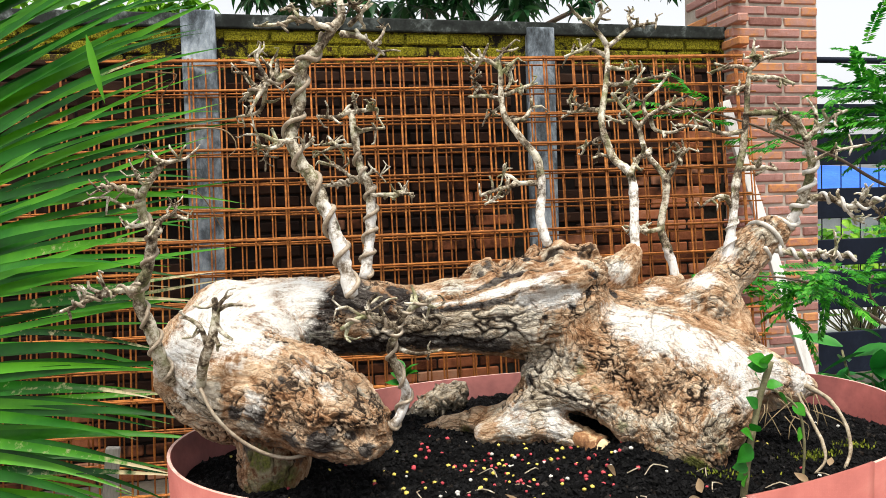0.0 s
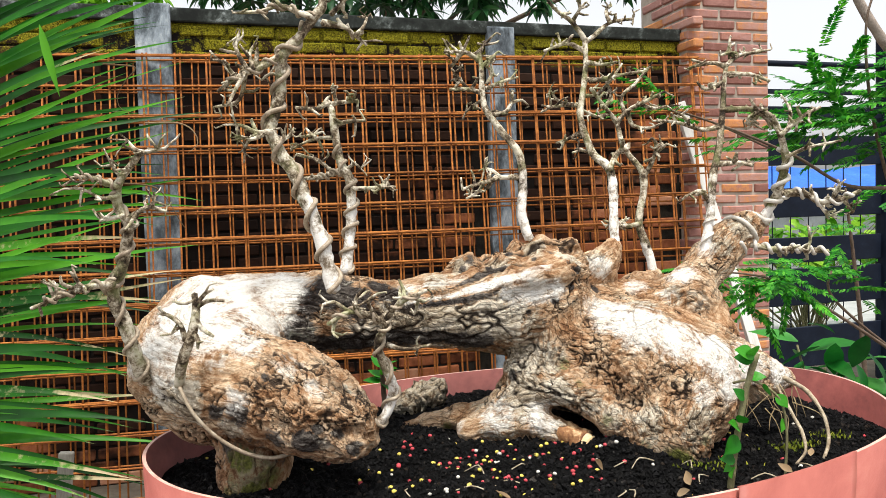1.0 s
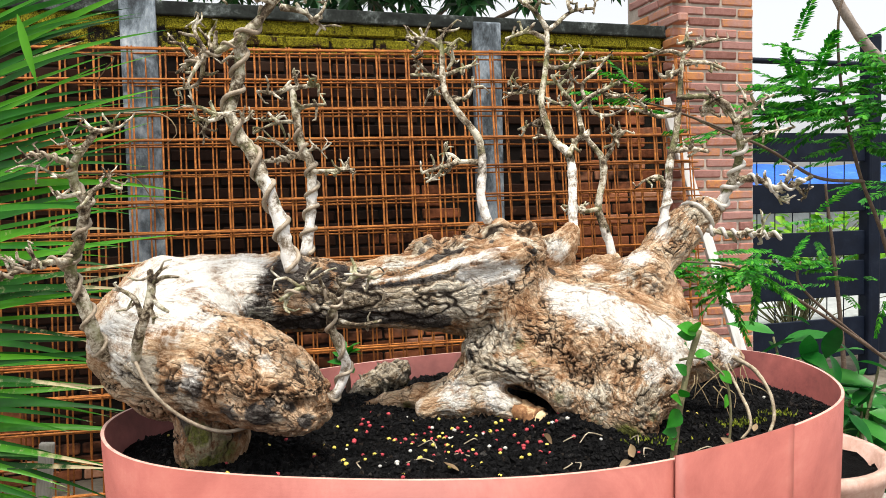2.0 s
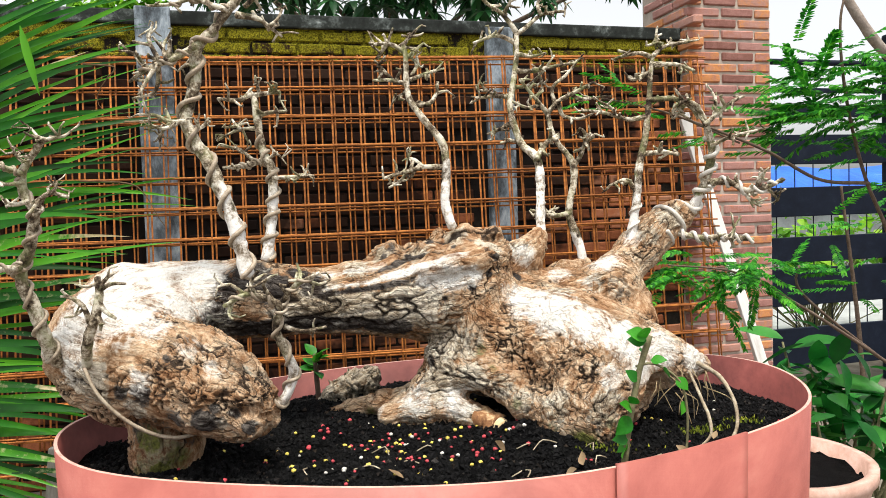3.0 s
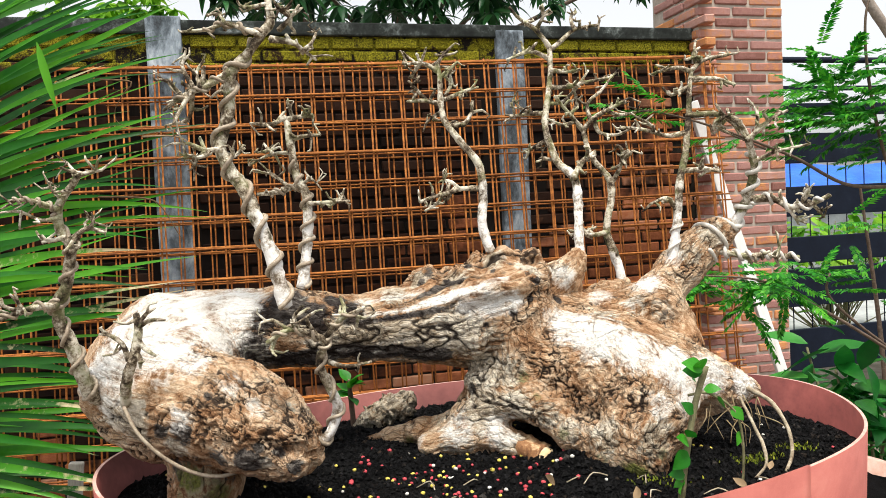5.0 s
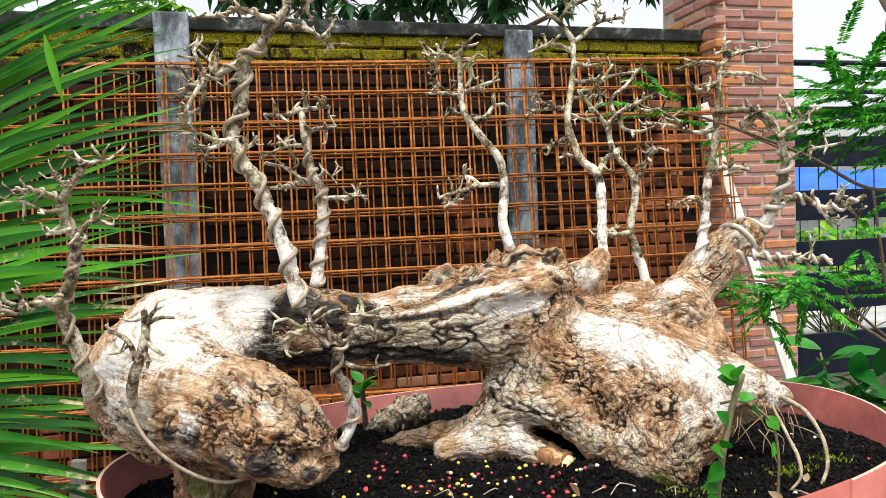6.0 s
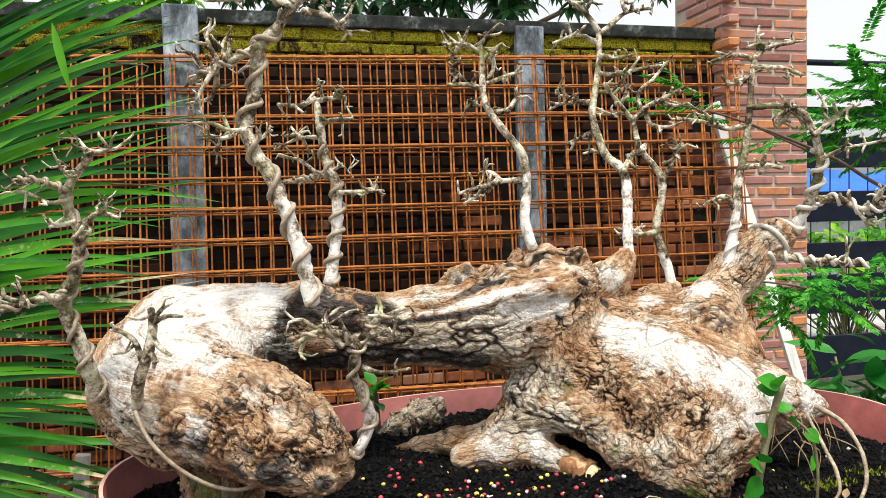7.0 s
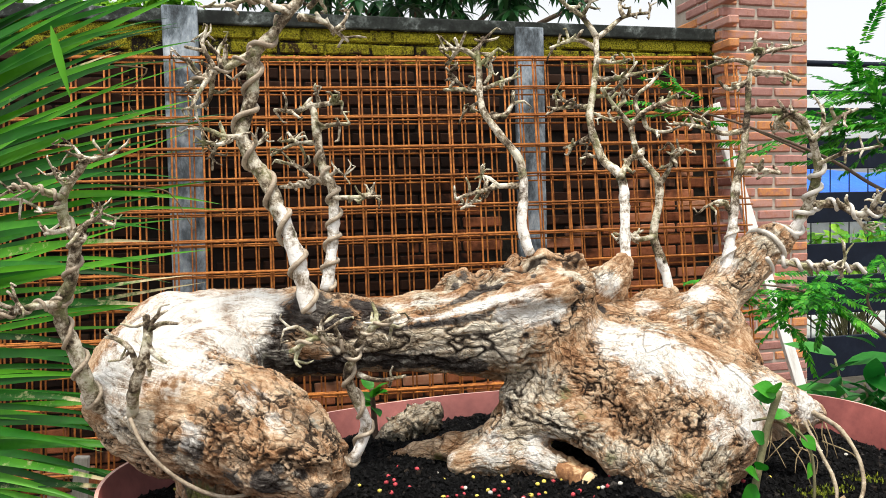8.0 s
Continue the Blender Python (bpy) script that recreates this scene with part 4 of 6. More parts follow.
LIMB_FORK_TWIN = [
    [(0.259, 0.742, 0.989, 0.0049), (0.256, 0.744, 1.009, 0.0046), (0.248, 0.746, 1.034, 0.0042), (0.247, 0.749, 1.048, 0.0039), (0.253, 0.751, 1.073, 0.0036), (0.252, 0.753, 1.094, 0.0033), (0.239, 0.756, 1.113, 0.0029), (0.233, 0.758, 1.127, 0.0026), (0.230, 0.760, 1.144, 0.0023)],
    [(0.212, 0.725, 1.096, 0.0031), (0.223, 0.738, 1.111, 0.0026), (0.238, 0.750, 1.121, 0.0021)],
    [(0.230, 0.760, 1.144, 0.0027), (0.240, 0.757, 1.155, 0.0022), (0.262, 0.753, 1.166, 0.0018), (0.275, 0.750, 1.172, 0.0013)],
    [(0.230, 0.760, 1.144, 0.0027), (0.216, 0.755, 1.160, 0.0020), (0.201, 0.750, 1.177, 0.0013)],
    [(0.252, 0.755, 1.087, 0.0027), (0.262, 0.750, 1.103, 0.0022), (0.264, 0.745, 1.121, 0.0018), (0.258, 0.740, 1.126, 0.0013)],
    [(0.246, 0.745, 1.042, 0.0026), (0.226, 0.733, 1.041, 0.0020), (0.204, 0.720, 1.047, 0.0013)],
    [(0.238, 0.760, 1.152, 0.0022), (0.236, 0.763, 1.170, 0.0018), (0.252, 0.767, 1.184, 0.0015), (0.264, 0.770, 1.198, 0.0011)],
    [(0.224, 0.760, 1.153, 0.0022), (0.208, 0.750, 1.149, 0.0016), (0.192, 0.740, 1.154, 0.0011)],
    [(0.252, 0.760, 1.163, 0.0022), (0.268, 0.765, 1.158, 0.0016), (0.287, 0.770, 1.161, 0.0011)],
    [(0.264, 0.750, 1.112, 0.0021), (0.270, 0.745, 1.116, 0.0016), (0.273, 0.740, 1.120, 0.0011)],
    [(0.228, 0.740, 1.040, 0.0018), (0.219, 0.735, 1.049, 0.0014), (0.220, 0.730, 1.054, 0.0010)],
    [(0.219, 0.760, 1.160, 0.0022), (0.227, 0.770, 1.174, 0.0016), (0.225, 0.780, 1.190, 0.0011)],
    [(0.241, 0.760, 1.155, 0.0022), (0.246, 0.760, 1.141, 0.0018), (0.263, 0.760, 1.138, 0.0014), (0.277, 0.760, 1.143, 0.0011)],
]
LIMB_TALL = [
    [(0.301, 0.725, 0.983, 0.0048), (0.305, 0.728, 1.022, 0.0044), (0.311, 0.731, 1.054, 0.0041), (0.315, 0.734, 1.087, 0.0037), (0.322, 0.736, 1.114, 0.0033), (0.327, 0.739, 1.144, 0.0030), (0.330, 0.742, 1.174, 0.0026), (0.334, 0.745, 1.195, 0.0022)],
    [(0.334, 0.745, 1.194, 0.0026), (0.319, 0.743, 1.198, 0.0020), (0.298, 0.740, 1.194, 0.0013)],
    [(0.334, 0.745, 1.195, 0.0026), (0.347, 0.748, 1.205, 0.0020), (0.373, 0.750, 1.210, 0.0013)],
    [(0.331, 0.744, 1.187, 0.0026), (0.354, 0.737, 1.185, 0.0020), (0.370, 0.730, 1.177, 0.0013)],
    [(0.329, 0.743, 1.179, 0.0024), (0.314, 0.747, 1.173, 0.0017), (0.307, 0.750, 1.181, 0.0011)],
    [(0.325, 0.740, 1.135, 0.0026), (0.305, 0.737, 1.133, 0.0022), (0.283, 0.733, 1.139, 0.0017), (0.260, 0.730, 1.142, 0.0013)],
    [(0.311, 0.735, 1.063, 0.0026), (0.300, 0.728, 1.073, 0.0019), (0.282, 0.720, 1.068, 0.0013)],
    [(0.317, 0.735, 1.098, 0.0026), (0.338, 0.733, 1.099, 0.0021), (0.353, 0.730, 1.096, 0.0016)],
    [(0.326, 0.740, 1.151, 0.0032), (0.352, 0.735, 1.151, 0.0026), (0.367, 0.730, 1.141, 0.0021), (0.378, 0.725, 1.125, 0.0015)],
    [(0.342, 0.745, 1.204, 0.0021), (0.338, 0.748, 1.213, 0.0016), (0.345, 0.750, 1.218, 0.0011)],
    [(0.295, 0.740, 1.136, 0.0018), (0.288, 0.735, 1.145, 0.0014), (0.276, 0.730, 1.150, 0.0010)],
    [(0.364, 0.740, 1.147, 0.0018), (0.359, 0.743, 1.138, 0.0015), (0.353, 0.745, 1.133, 0.0011)],
]
LIMB_BENT = [
    [(0.367, 0.737, 1.042, 0.0053), (0.374, 0.733, 1.057, 0.0048), (0.379, 0.728, 1.071, 0.0044), (0.382, 0.724, 1.090, 0.0039), (0.381, 0.719, 1.103, 0.0034), (0.374, 0.715, 1.124, 0.0030), (0.364, 0.710, 1.141, 0.0025)],
    [(0.376, 0.715, 1.068, 0.0036), (0.394, 0.709, 1.067, 0.0031), (0.406, 0.703, 1.059, 0.0027), (0.423, 0.696, 1.061, 0.0023), (0.436, 0.690, 1.068, 0.0020)],
    [(0.346, 0.730, 1.021, 0.0031), (0.367, 0.720, 1.015, 0.0027), (0.389, 0.710, 1.015, 0.0024), (0.412, 0.700, 1.012, 0.0020)],
    [(0.371, 0.710, 1.122, 0.0025), (0.382, 0.707, 1.133, 0.0021), (0.396, 0.703, 1.143, 0.0017), (0.405, 0.700, 1.147, 0.0012)],
    [(0.366, 0.710, 1.139, 0.0025), (0.357, 0.713, 1.145, 0.0021), (0.345, 0.717, 1.142, 0.0017), (0.344, 0.720, 1.134, 0.0013)],
    [(0.405, 0.705, 1.060, 0.0020), (0.411, 0.703, 1.049, 0.0015), (0.420, 0.700, 1.043, 0.0010)],
    [(0.415, 0.700, 1.061, 0.0020), (0.420, 0.695, 1.072, 0.0015), (0.415, 0.690, 1.079, 0.0010)],
    [(0.391, 0.705, 1.014, 0.0020), (0.393, 0.698, 1.021, 0.0015), (0.388, 0.690, 1.027, 0.0010)],
    [(0.377, 0.710, 1.102, 0.0020), (0.391, 0.703, 1.109, 0.0017), (0.403, 0.697, 1.112, 0.0013), (0.420, 0.690, 1.115, 0.0010)],
    [(0.379, 0.710, 1.128, 0.0020), (0.384, 0.715, 1.145, 0.0015), (0.381, 0.720, 1.158, 0.0010)],
    [(0.425, 0.700, 1.061, 0.0020), (0.433, 0.700, 1.053, 0.0015), (0.436, 0.700, 1.048, 0.0010)],
]
LIMB_LEFT = [
    [(-0.170, 0.578, 0.938, 0.0060), (-0.176, 0.562, 0.950, 0.0056), (-0.178, 0.552, 0.968, 0.0052), (-0.181, 0.546, 0.991, 0.0049), (-0.186, 0.544, 1.003, 0.0046), (-0.186, 0.542, 1.018, 0.0043), (-0.178, 0.540, 1.030, 0.0040), (-0.174, 0.538, 1.046, 0.0036), (-0.171, 0.535, 1.058, 0.0033), (-0.176, 0.533, 1.068, 0.0030), (-0.176, 0.531, 1.082, 0.0027), (-0.170, 0.529, 1.092, 0.0025), (-0.163, 0.527, 1.099, 0.0022), (-0.157, 0.525, 1.105, 0.0019)],
    [(-0.158, 0.525, 1.104, 0.0018), (-0.149, 0.522, 1.106, 0.0015), (-0.140, 0.520, 1.107, 0.0011)],
    [(-0.174, 0.528, 1.083, 0.0019), (-0.186, 0.519, 1.089, 0.0014), (-0.197, 0.510, 1.089, 0.0009)],
    [(-0.170, 0.530, 1.061, 0.0021), (-0.155, 0.525, 1.069, 0.0015), (-0.141, 0.520, 1.066, 0.0009)],
    [(-0.183, 0.536, 1.018, 0.0030), (-0.194, 0.527, 1.018, 0.0023), (-0.210, 0.519, 1.013, 0.0017), (-0.226, 0.510, 1.006, 0.0011)],
    [(-0.172, 0.530, 1.064, 0.0017), (-0.188, 0.535, 1.062, 0.0012), (-0.196, 0.540, 1.069, 0.0008)],
    [(-0.159, 0.525, 1.103, 0.0015), (-0.163, 0.528, 1.109, 0.0011), (-0.167, 0.530, 1.114, 0.0007)],
    [(-0.171, 0.530, 1.090, 0.0015), (-0.175, 0.525, 1.094, 0.0011), (-0.175, 0.520, 1.101, 0.0007)],
    [(-0.198, 0.520, 1.017, 0.0015), (-0.199, 0.515, 1.025, 0.0011), (-0.200, 0.510, 1.029, 0.0007)],
    [(-0.214, 0.520, 1.012, 0.0015), (-0.213, 0.517, 1.019, 0.0011), (-0.216, 0.515, 1.024, 0.0007)],
    [(-0.174, 0.530, 1.078, 0.0015), (-0.183, 0.523, 1.076, 0.0012), (-0.193, 0.517, 1.082, 0.0010), (-0.201, 0.510, 1.082, 0.0007)],
    [(-0.169, 0.530, 1.054, 0.0015), (-0.165, 0.535, 1.058, 0.0011), (-0.169, 0.540, 1.065, 0.0008)],
    [(-0.153, 0.520, 1.068, 0.0013), (-0.150, 0.525, 1.073, 0.0010), (-0.152, 0.530, 1.077, 0.0007)],
]
LIMB_FRONT_TWIG = [
    [(-0.147, 0.548, 0.944, 0.0036), (-0.139, 0.535, 0.966, 0.0036), (-0.131, 0.532, 0.984, 0.0031), (-0.128, 0.532, 0.998, 0.0027), (-0.128, 0.530, 1.010, 0.0023)],
    [(-0.136, 0.533, 0.978, 0.0024), (-0.139, 0.530, 0.990, 0.0019), (-0.147, 0.528, 0.997, 0.0014), (-0.152, 0.526, 0.998, 0.0008)],
    [(-0.129, 0.532, 0.994, 0.0020), (-0.124, 0.530, 0.986, 0.0016), (-0.116, 0.528, 0.981, 0.0010)],
    [(-0.129, 0.532, 1.000, 0.0020), (-0.119, 0.530, 1.005, 0.0014), (-0.108, 0.528, 1.005, 0.0008)],
    [(-0.131, 0.532, 0.984, 0.0020), (-0.127, 0.530, 0.978, 0.0016), (-0.127, 0.528, 0.973, 0.0008)],
    [(-0.128, 0.530, 1.002, 0.0016), (-0.121, 0.530, 1.010, 0.0012), (-0.115, 0.530, 1.013, 0.0007)],
    [(-0.139, 0.530, 0.988, 0.0012), (-0.144, 0.528, 0.984, 0.0010), (-0.151, 0.527, 0.983, 0.0006)],
    [(-0.128, 0.530, 1.006, 0.0012), (-0.133, 0.528, 1.004, 0.0010), (-0.142, 0.526, 1.006, 0.0006)],
]
LIMB_COIL = [
    [(-0.020, 0.535, 0.914, 0.0040), (-0.005, 0.536, 0.917, 0.0036), (0.003, 0.537, 0.934, 0.0034), (0.003, 0.534, 0.944, 0.0032), (-0.002, 0.531, 0.956, 0.0031), (-0.006, 0.528, 0.970, 0.0029), (-0.004, 0.525, 0.978, 0.0028)],
    [(-0.004, 0.525, 0.977, 0.0026), (0.000, 0.522, 0.986, 0.0023), (-0.008, 0.520, 0.991, 0.0020), (-0.023, 0.517, 0.996, 0.0017), (-0.038, 0.515, 0.988, 0.0014)],
    [(-0.003, 0.525, 0.985, 0.0022), (0.010, 0.518, 1.000, 0.0016), (0.028, 0.510, 1.009, 0.0011)],
    [(-0.000, 0.528, 0.971, 0.0019), (0.013, 0.524, 0.968, 0.0014), (0.030, 0.520, 0.971, 0.0009)],
    [(-0.017, 0.520, 0.993, 0.0018), (-0.019, 0.515, 1.004, 0.0014), (-0.012, 0.510, 1.012, 0.0009)],
    [(0.007, 0.520, 0.997, 0.0018), (0.013, 0.525, 1.006, 0.0014), (0.010, 0.530, 1.015, 0.0009)],
    [(-0.024, 0.518, 0.996, 0.0015), (-0.033, 0.514, 1.003, 0.0012), (-0.040, 0.510, 1.002, 0.0009)],
    [(0.019, 0.518, 1.004, 0.0015), (0.026, 0.524, 1.000, 0.0012), (0.033, 0.530, 1.003, 0.0009)],
    [(-0.005, 0.522, 0.989, 0.0015), (-0.011, 0.516, 1.002, 0.0012), (-0.004, 0.510, 1.008, 0.0009)],
    [(-0.032, 0.520, 0.992, 0.0015), (-0.035, 0.515, 0.983, 0.0011), (-0.031, 0.510, 0.980, 0.0007)],
]
TRUNK_ARC = [(0.134, 0.690, 0.982, 0.0462), (0.102, 0.680, 0.977, 0.0439), (0.070, 0.672, 0.975, 0.0356), (0.040, 0.668, 0.974, 0.0303), (0.009, 0.668, 0.972, 0.0277), (-0.029, 0.657, 0.975, 0.0306), (-0.058, 0.652, 0.978, 0.0322), (-0.094, 0.664, 0.977, 0.0337), (-0.126, 0.658, 0.973, 0.0386), (-0.150, 0.640, 0.971, 0.0398), (-0.163, 0.615, 0.959, 0.0373), (-0.161, 0.598, 0.950, 0.0354), (-0.136, 0.588, 0.941, 0.0375), (-0.107, 0.575, 0.936, 0.0394), (-0.079, 0.562, 0.932, 0.0369), (-0.052, 0.546, 0.923, 0.0327), (-0.033, 0.536, 0.916, 0.0241), (-0.027, 0.532, 0.912, 0.0176)]
TRUNK_FILL = [(-0.112, 0.645, 0.966, 0.0326), (-0.121, 0.607, 0.952, 0.0397)]
TRUNK_LEG = [(-0.104, 0.585, 0.905, 0.0288), (-0.105, 0.582, 0.878, 0.0266), (-0.108, 0.580, 0.845, 0.0235)]
TRUNK_SPUR = [(-0.182, 0.570, 0.959, 0.0067), (-0.179, 0.582, 0.941, 0.0129), (-0.164, 0.585, 0.924, 0.0173), (-0.140, 0.585, 0.907, 0.0183)]
TRUNK_BODY = [(0.142, 0.688, 0.969, 0.0420), (0.157, 0.688, 0.929, 0.0501), (0.189, 0.680, 0.924, 0.0549), (0.223, 0.668, 0.913, 0.0609), (0.240, 0.630, 0.904, 0.0507), (0.224, 0.598, 0.883, 0.0287), (0.232, 0.588, 0.870, 0.0183)]
TRUNK_RIDGE_RIGHT = [(0.222, 0.665, 0.925, 0.0503), (0.262, 0.645, 0.917, 0.0450), (0.290, 0.637, 0.915, 0.0272), (0.318, 0.638, 0.910, 0.0159), (0.334, 0.632, 0.910, 0.0074)]
TRUNK_SHOULDER = [(0.187, 0.702, 0.971, 0.0215), (0.233, 0.702, 0.965, 0.0227), (0.276, 0.698, 0.972, 0.0269), (0.287, 0.690, 0.956, 0.0224), (0.292, 0.667, 0.942, 0.0176)]
TRUNK_KNEE = [(0.288, 0.715, 0.986, 0.0210), (0.309, 0.725, 1.004, 0.0190), (0.331, 0.735, 1.023, 0.0182), (0.352, 0.740, 1.035, 0.0149), (0.368, 0.742, 1.042, 0.0086)]
TRUNK_KNOB = [(0.185, 0.708, 0.995, 0.0162), (0.194, 0.708, 1.003, 0.0184), (0.206, 0.712, 1.016, 0.0120), (0.210, 0.712, 1.024, 0.0065)]
TRUNK_BUMP = [(0.223, 0.715, 0.982, 0.0110), (0.234, 0.715, 0.985, 0.0121), (0.259, 0.740, 0.990, 0.0080)]
TRUNK_HUMP = [(0.052, 0.675, 1.008, 0.0046), (0.064, 0.678, 1.014, 0.0077), (0.074, 0.678, 1.019, 0.0041)]
TRUNK_CREST = [(0.094, 0.685, 1.018, 0.0057), (0.109, 0.685, 1.019, 0.0052), (0.120, 0.685, 1.023, 0.0073), (0.137, 0.690, 1.025, 0.0084), (0.158, 0.695, 1.023, 0.0095), (0.171, 0.695, 1.012, 0.0106)]
TRUNK_LIP = [(0.098, 0.640, 0.998, 0.0068), (0.123, 0.642, 1.004, 0.0078), (0.147, 0.652, 1.006, 0.0079), (0.167, 0.668, 1.003, 0.0071)]
TRUNK_FLANK = [(0.123, 0.662, 0.909, 0.0279), (0.109, 0.660, 0.890, 0.0222), (0.087, 0.665, 0.876, 0.0153)]
TRUNK_ROOT_LEFT = [(0.083, 0.672, 0.879, 0.0144), (0.057, 0.678, 0.875, 0.0103), (0.031, 0.682, 0.871, 0.0068), (0.010, 0.685, 0.868, 0.0042)]
TRUNK_ROOT_CUT = [(0.064, 0.655, 0.870, 0.0110), (0.096, 0.648, 0.875, 0.0139), (0.120, 0.640, 0.878, 0.0133), (0.139, 0.632, 0.872, 0.0102), (0.155, 0.628, 0.864, 0.0068)]
TRUNK_ARCH = [(0.126, 0.645, 0.905, 0.0148), (0.147, 0.632, 0.910, 0.0131), (0.163, 0.618, 0.901, 0.0133), (0.179, 0.606, 0.889, 0.0140), (0.198, 0.598, 0.877, 0.0157), (0.220, 0.592, 0.869, 0.0156)]
TRUNK_KNURL = [(0.108, 0.655, 0.925, 0.0105)]
TRUNK_KNOT = [(-0.140, 0.562, 0.944, 0.0129)]
TRUNK_STEM = [(0.296, 0.715, 0.982, 0.0110), (0.300, 0.725, 0.996, 0.0073)]
TRUNK_FACE = [(-0.022, 0.520, 0.925, 0.0094), (-0.023, 0.522, 0.908, 0.0094), (-0.041, 0.528, 0.902, 0.0103)]
TRUNK_HOLLOW = [(0.146, 0.604, 0.887, 0.0075), (0.292, 0.600, 0.886, 0.0257), (0.316, 0.606, 0.889, 0.0171)]
TRUNK_STUB = [(-0.001, 0.745, 0.859, 0.0108), (0.011, 0.748, 0.867, 0.0137), (0.031, 0.750, 0.880, 0.0120), (0.044, 0.750, 0.888, 0.0057)]

bonsai = thing("bonsai_tree", "gnarled bonsai with whitewashed arching trunk and bare wired twigs", "bonsai tree", at=(0.13, 0.634, SOIL_Z - 0.02))
HOME = Matrix.Translation((-0.13, -0.634, -(SOIL_Z - 0.02)))


def bonsai_part(name, me, material, label="", parent=None):
    """A mesh given in world metres, hung under the tree."""
    ob = part(name, me, material, bonsai if parent is None else parent, label)
    if parent is None:
        ob.matrix_basis = HOME
    return ob


LO, HI, STEP = (-0.225, 0.47, 0.832), (0.40, 0.79, 1.075), 0.0011


def patches(points, spots):
    """How far each point lies inside soft balls (x, y, z, radius, strength)."""
    v = np.zeros(len(points))
    for x, y, z, r, s in spots:
        d = np.linalg.norm(points - np.array((x, y, z)), axis=1)
        v = np.maximum(v, s * np.clip(1.6 - 1.1 * d / r, 0, 1))
    return v


def grain_of(points, chains):
    """Across, across and along the wood's grain for each point, by the nearest limb's axis."""
    C, R, T, U, W, S = [], [], [], [], [], []
    for k, chain in enumerate(chains):
        L = glide(chain, 0.004)
        t, sides = frames_along(L)
        run = np.concatenate([[0], np.cumsum(np.linalg.norm(np.diff(L[:, :3], axis=0), axis=1))]) + 3.1 * k
        C.append(L[:, :3]), R.append(L[:, 3]), T.append(t), S.append(run)
        U.append(np.array([u for u, _ in sides])), W.append(np.array([w for _, w in sides]))
    C, R, T, U, W, S = (np.concatenate(x) for x in (C, R, T, U, W, S))
    out = np.empty((len(points), 3))
    for i in range(0, len(points), 20000):
        p = points[i:i + 20000]
        j = np.argmin(np.sqrt(((p[:, None, :] - C[None]) ** 2).sum(2)) - R[None], axis=1)
        d = p - C[j]
        out[i:i + 20000] = np.stack([(d * U[j]).sum(1), (d * W[j]).sum(1), S[j] + (d * T[j]).sum(1)], 1)
    return out


def set_grain(me, values):
    me.attributes.new("grain", "FLOAT_VECTOR", "POINT").data.foreach_set("vector", np.asarray(values, np.float32).ravel())


LIMED = [(-0.129, 0.619, 1.002, 0.0343, 1), (-0.151, 0.591, 0.990, 0.0261, 1), (-0.091, 0.635, 1.000, 0.0260, 1), (-0.100, 0.600, 0.985, 0.0214, 0.95), (-0.128, 0.568, 0.978, 0.0244, 1), (-0.167, 0.569, 0.974, 0.0218, 0.95), (-0.179, 0.562, 0.959, 0.0141, 0.9), (-0.155, 0.554, 0.955, 0.0139, 0.8), (-0.150, 0.565, 0.974, 0.0167, 0.9), (-0.101, 0.553, 0.972, 0.0139, 0.75), (-0.088, 0.614, 0.978, 0.0119, 0.7), (-0.105, 0.530, 0.935, 0.0094, 0.6), (0.190, 0.645, 0.970, 0.0208, 0.8), (0.208, 0.629, 0.962, 0.0222, 0.95), (0.234, 0.610, 0.954, 0.0216, 0.95), (0.260, 0.598, 0.941, 0.0203, 1), (0.293, 0.608, 0.929, 0.0170, 1), (0.324, 0.623, 0.918, 0.0117, 0.95), (0.269, 0.589, 0.916, 0.0137, 0.9), (0.244, 0.580, 0.915, 0.0108, 0.65)]
LIMED_B = [(0.192, 0.687, 1.004, 0.0126, 0.7), (0.225, 0.692, 0.988, 0.0117, 0.8), (0.268, 0.690, 0.999, 0.0149, 0.8), (0.298, 0.709, 1.017, 0.0098, 0.6), (0.086, 0.638, 0.886, 0.0166, 0.65), (0.123, 0.626, 0.886, 0.0144, 0.7), (0.054, 0.653, 0.876, 0.0080, 0.5), (0.248, 0.677, 0.979, 0.0094, 0.5), (0.170, 0.655, 0.979, 0.0080, 0.4), (-0.175, 0.566, 0.968, 0.0142, 0.9), (-0.184, 0.562, 0.957, 0.0099, 0.85), (-0.167, 0.559, 0.948, 0.0099, 0.7), (-0.171, 0.562, 0.958, 0.0124, 0.85), (-0.122, 0.546, 0.963, 0.0121, 0.5), (-0.068, 0.535, 0.959, 0.0104, 0.45), (-0.050, 0.520, 0.946, 0.0085, 0.4), (-0.167, 0.559, 0.942, 0.0116, 0.65), (-0.153, 0.555, 0.959, 0.0139, 0.9), (-0.158, 0.563, 0.968, 0.0141, 0.9), (-0.176, 0.562, 0.950, 0.0099, 0.8)]
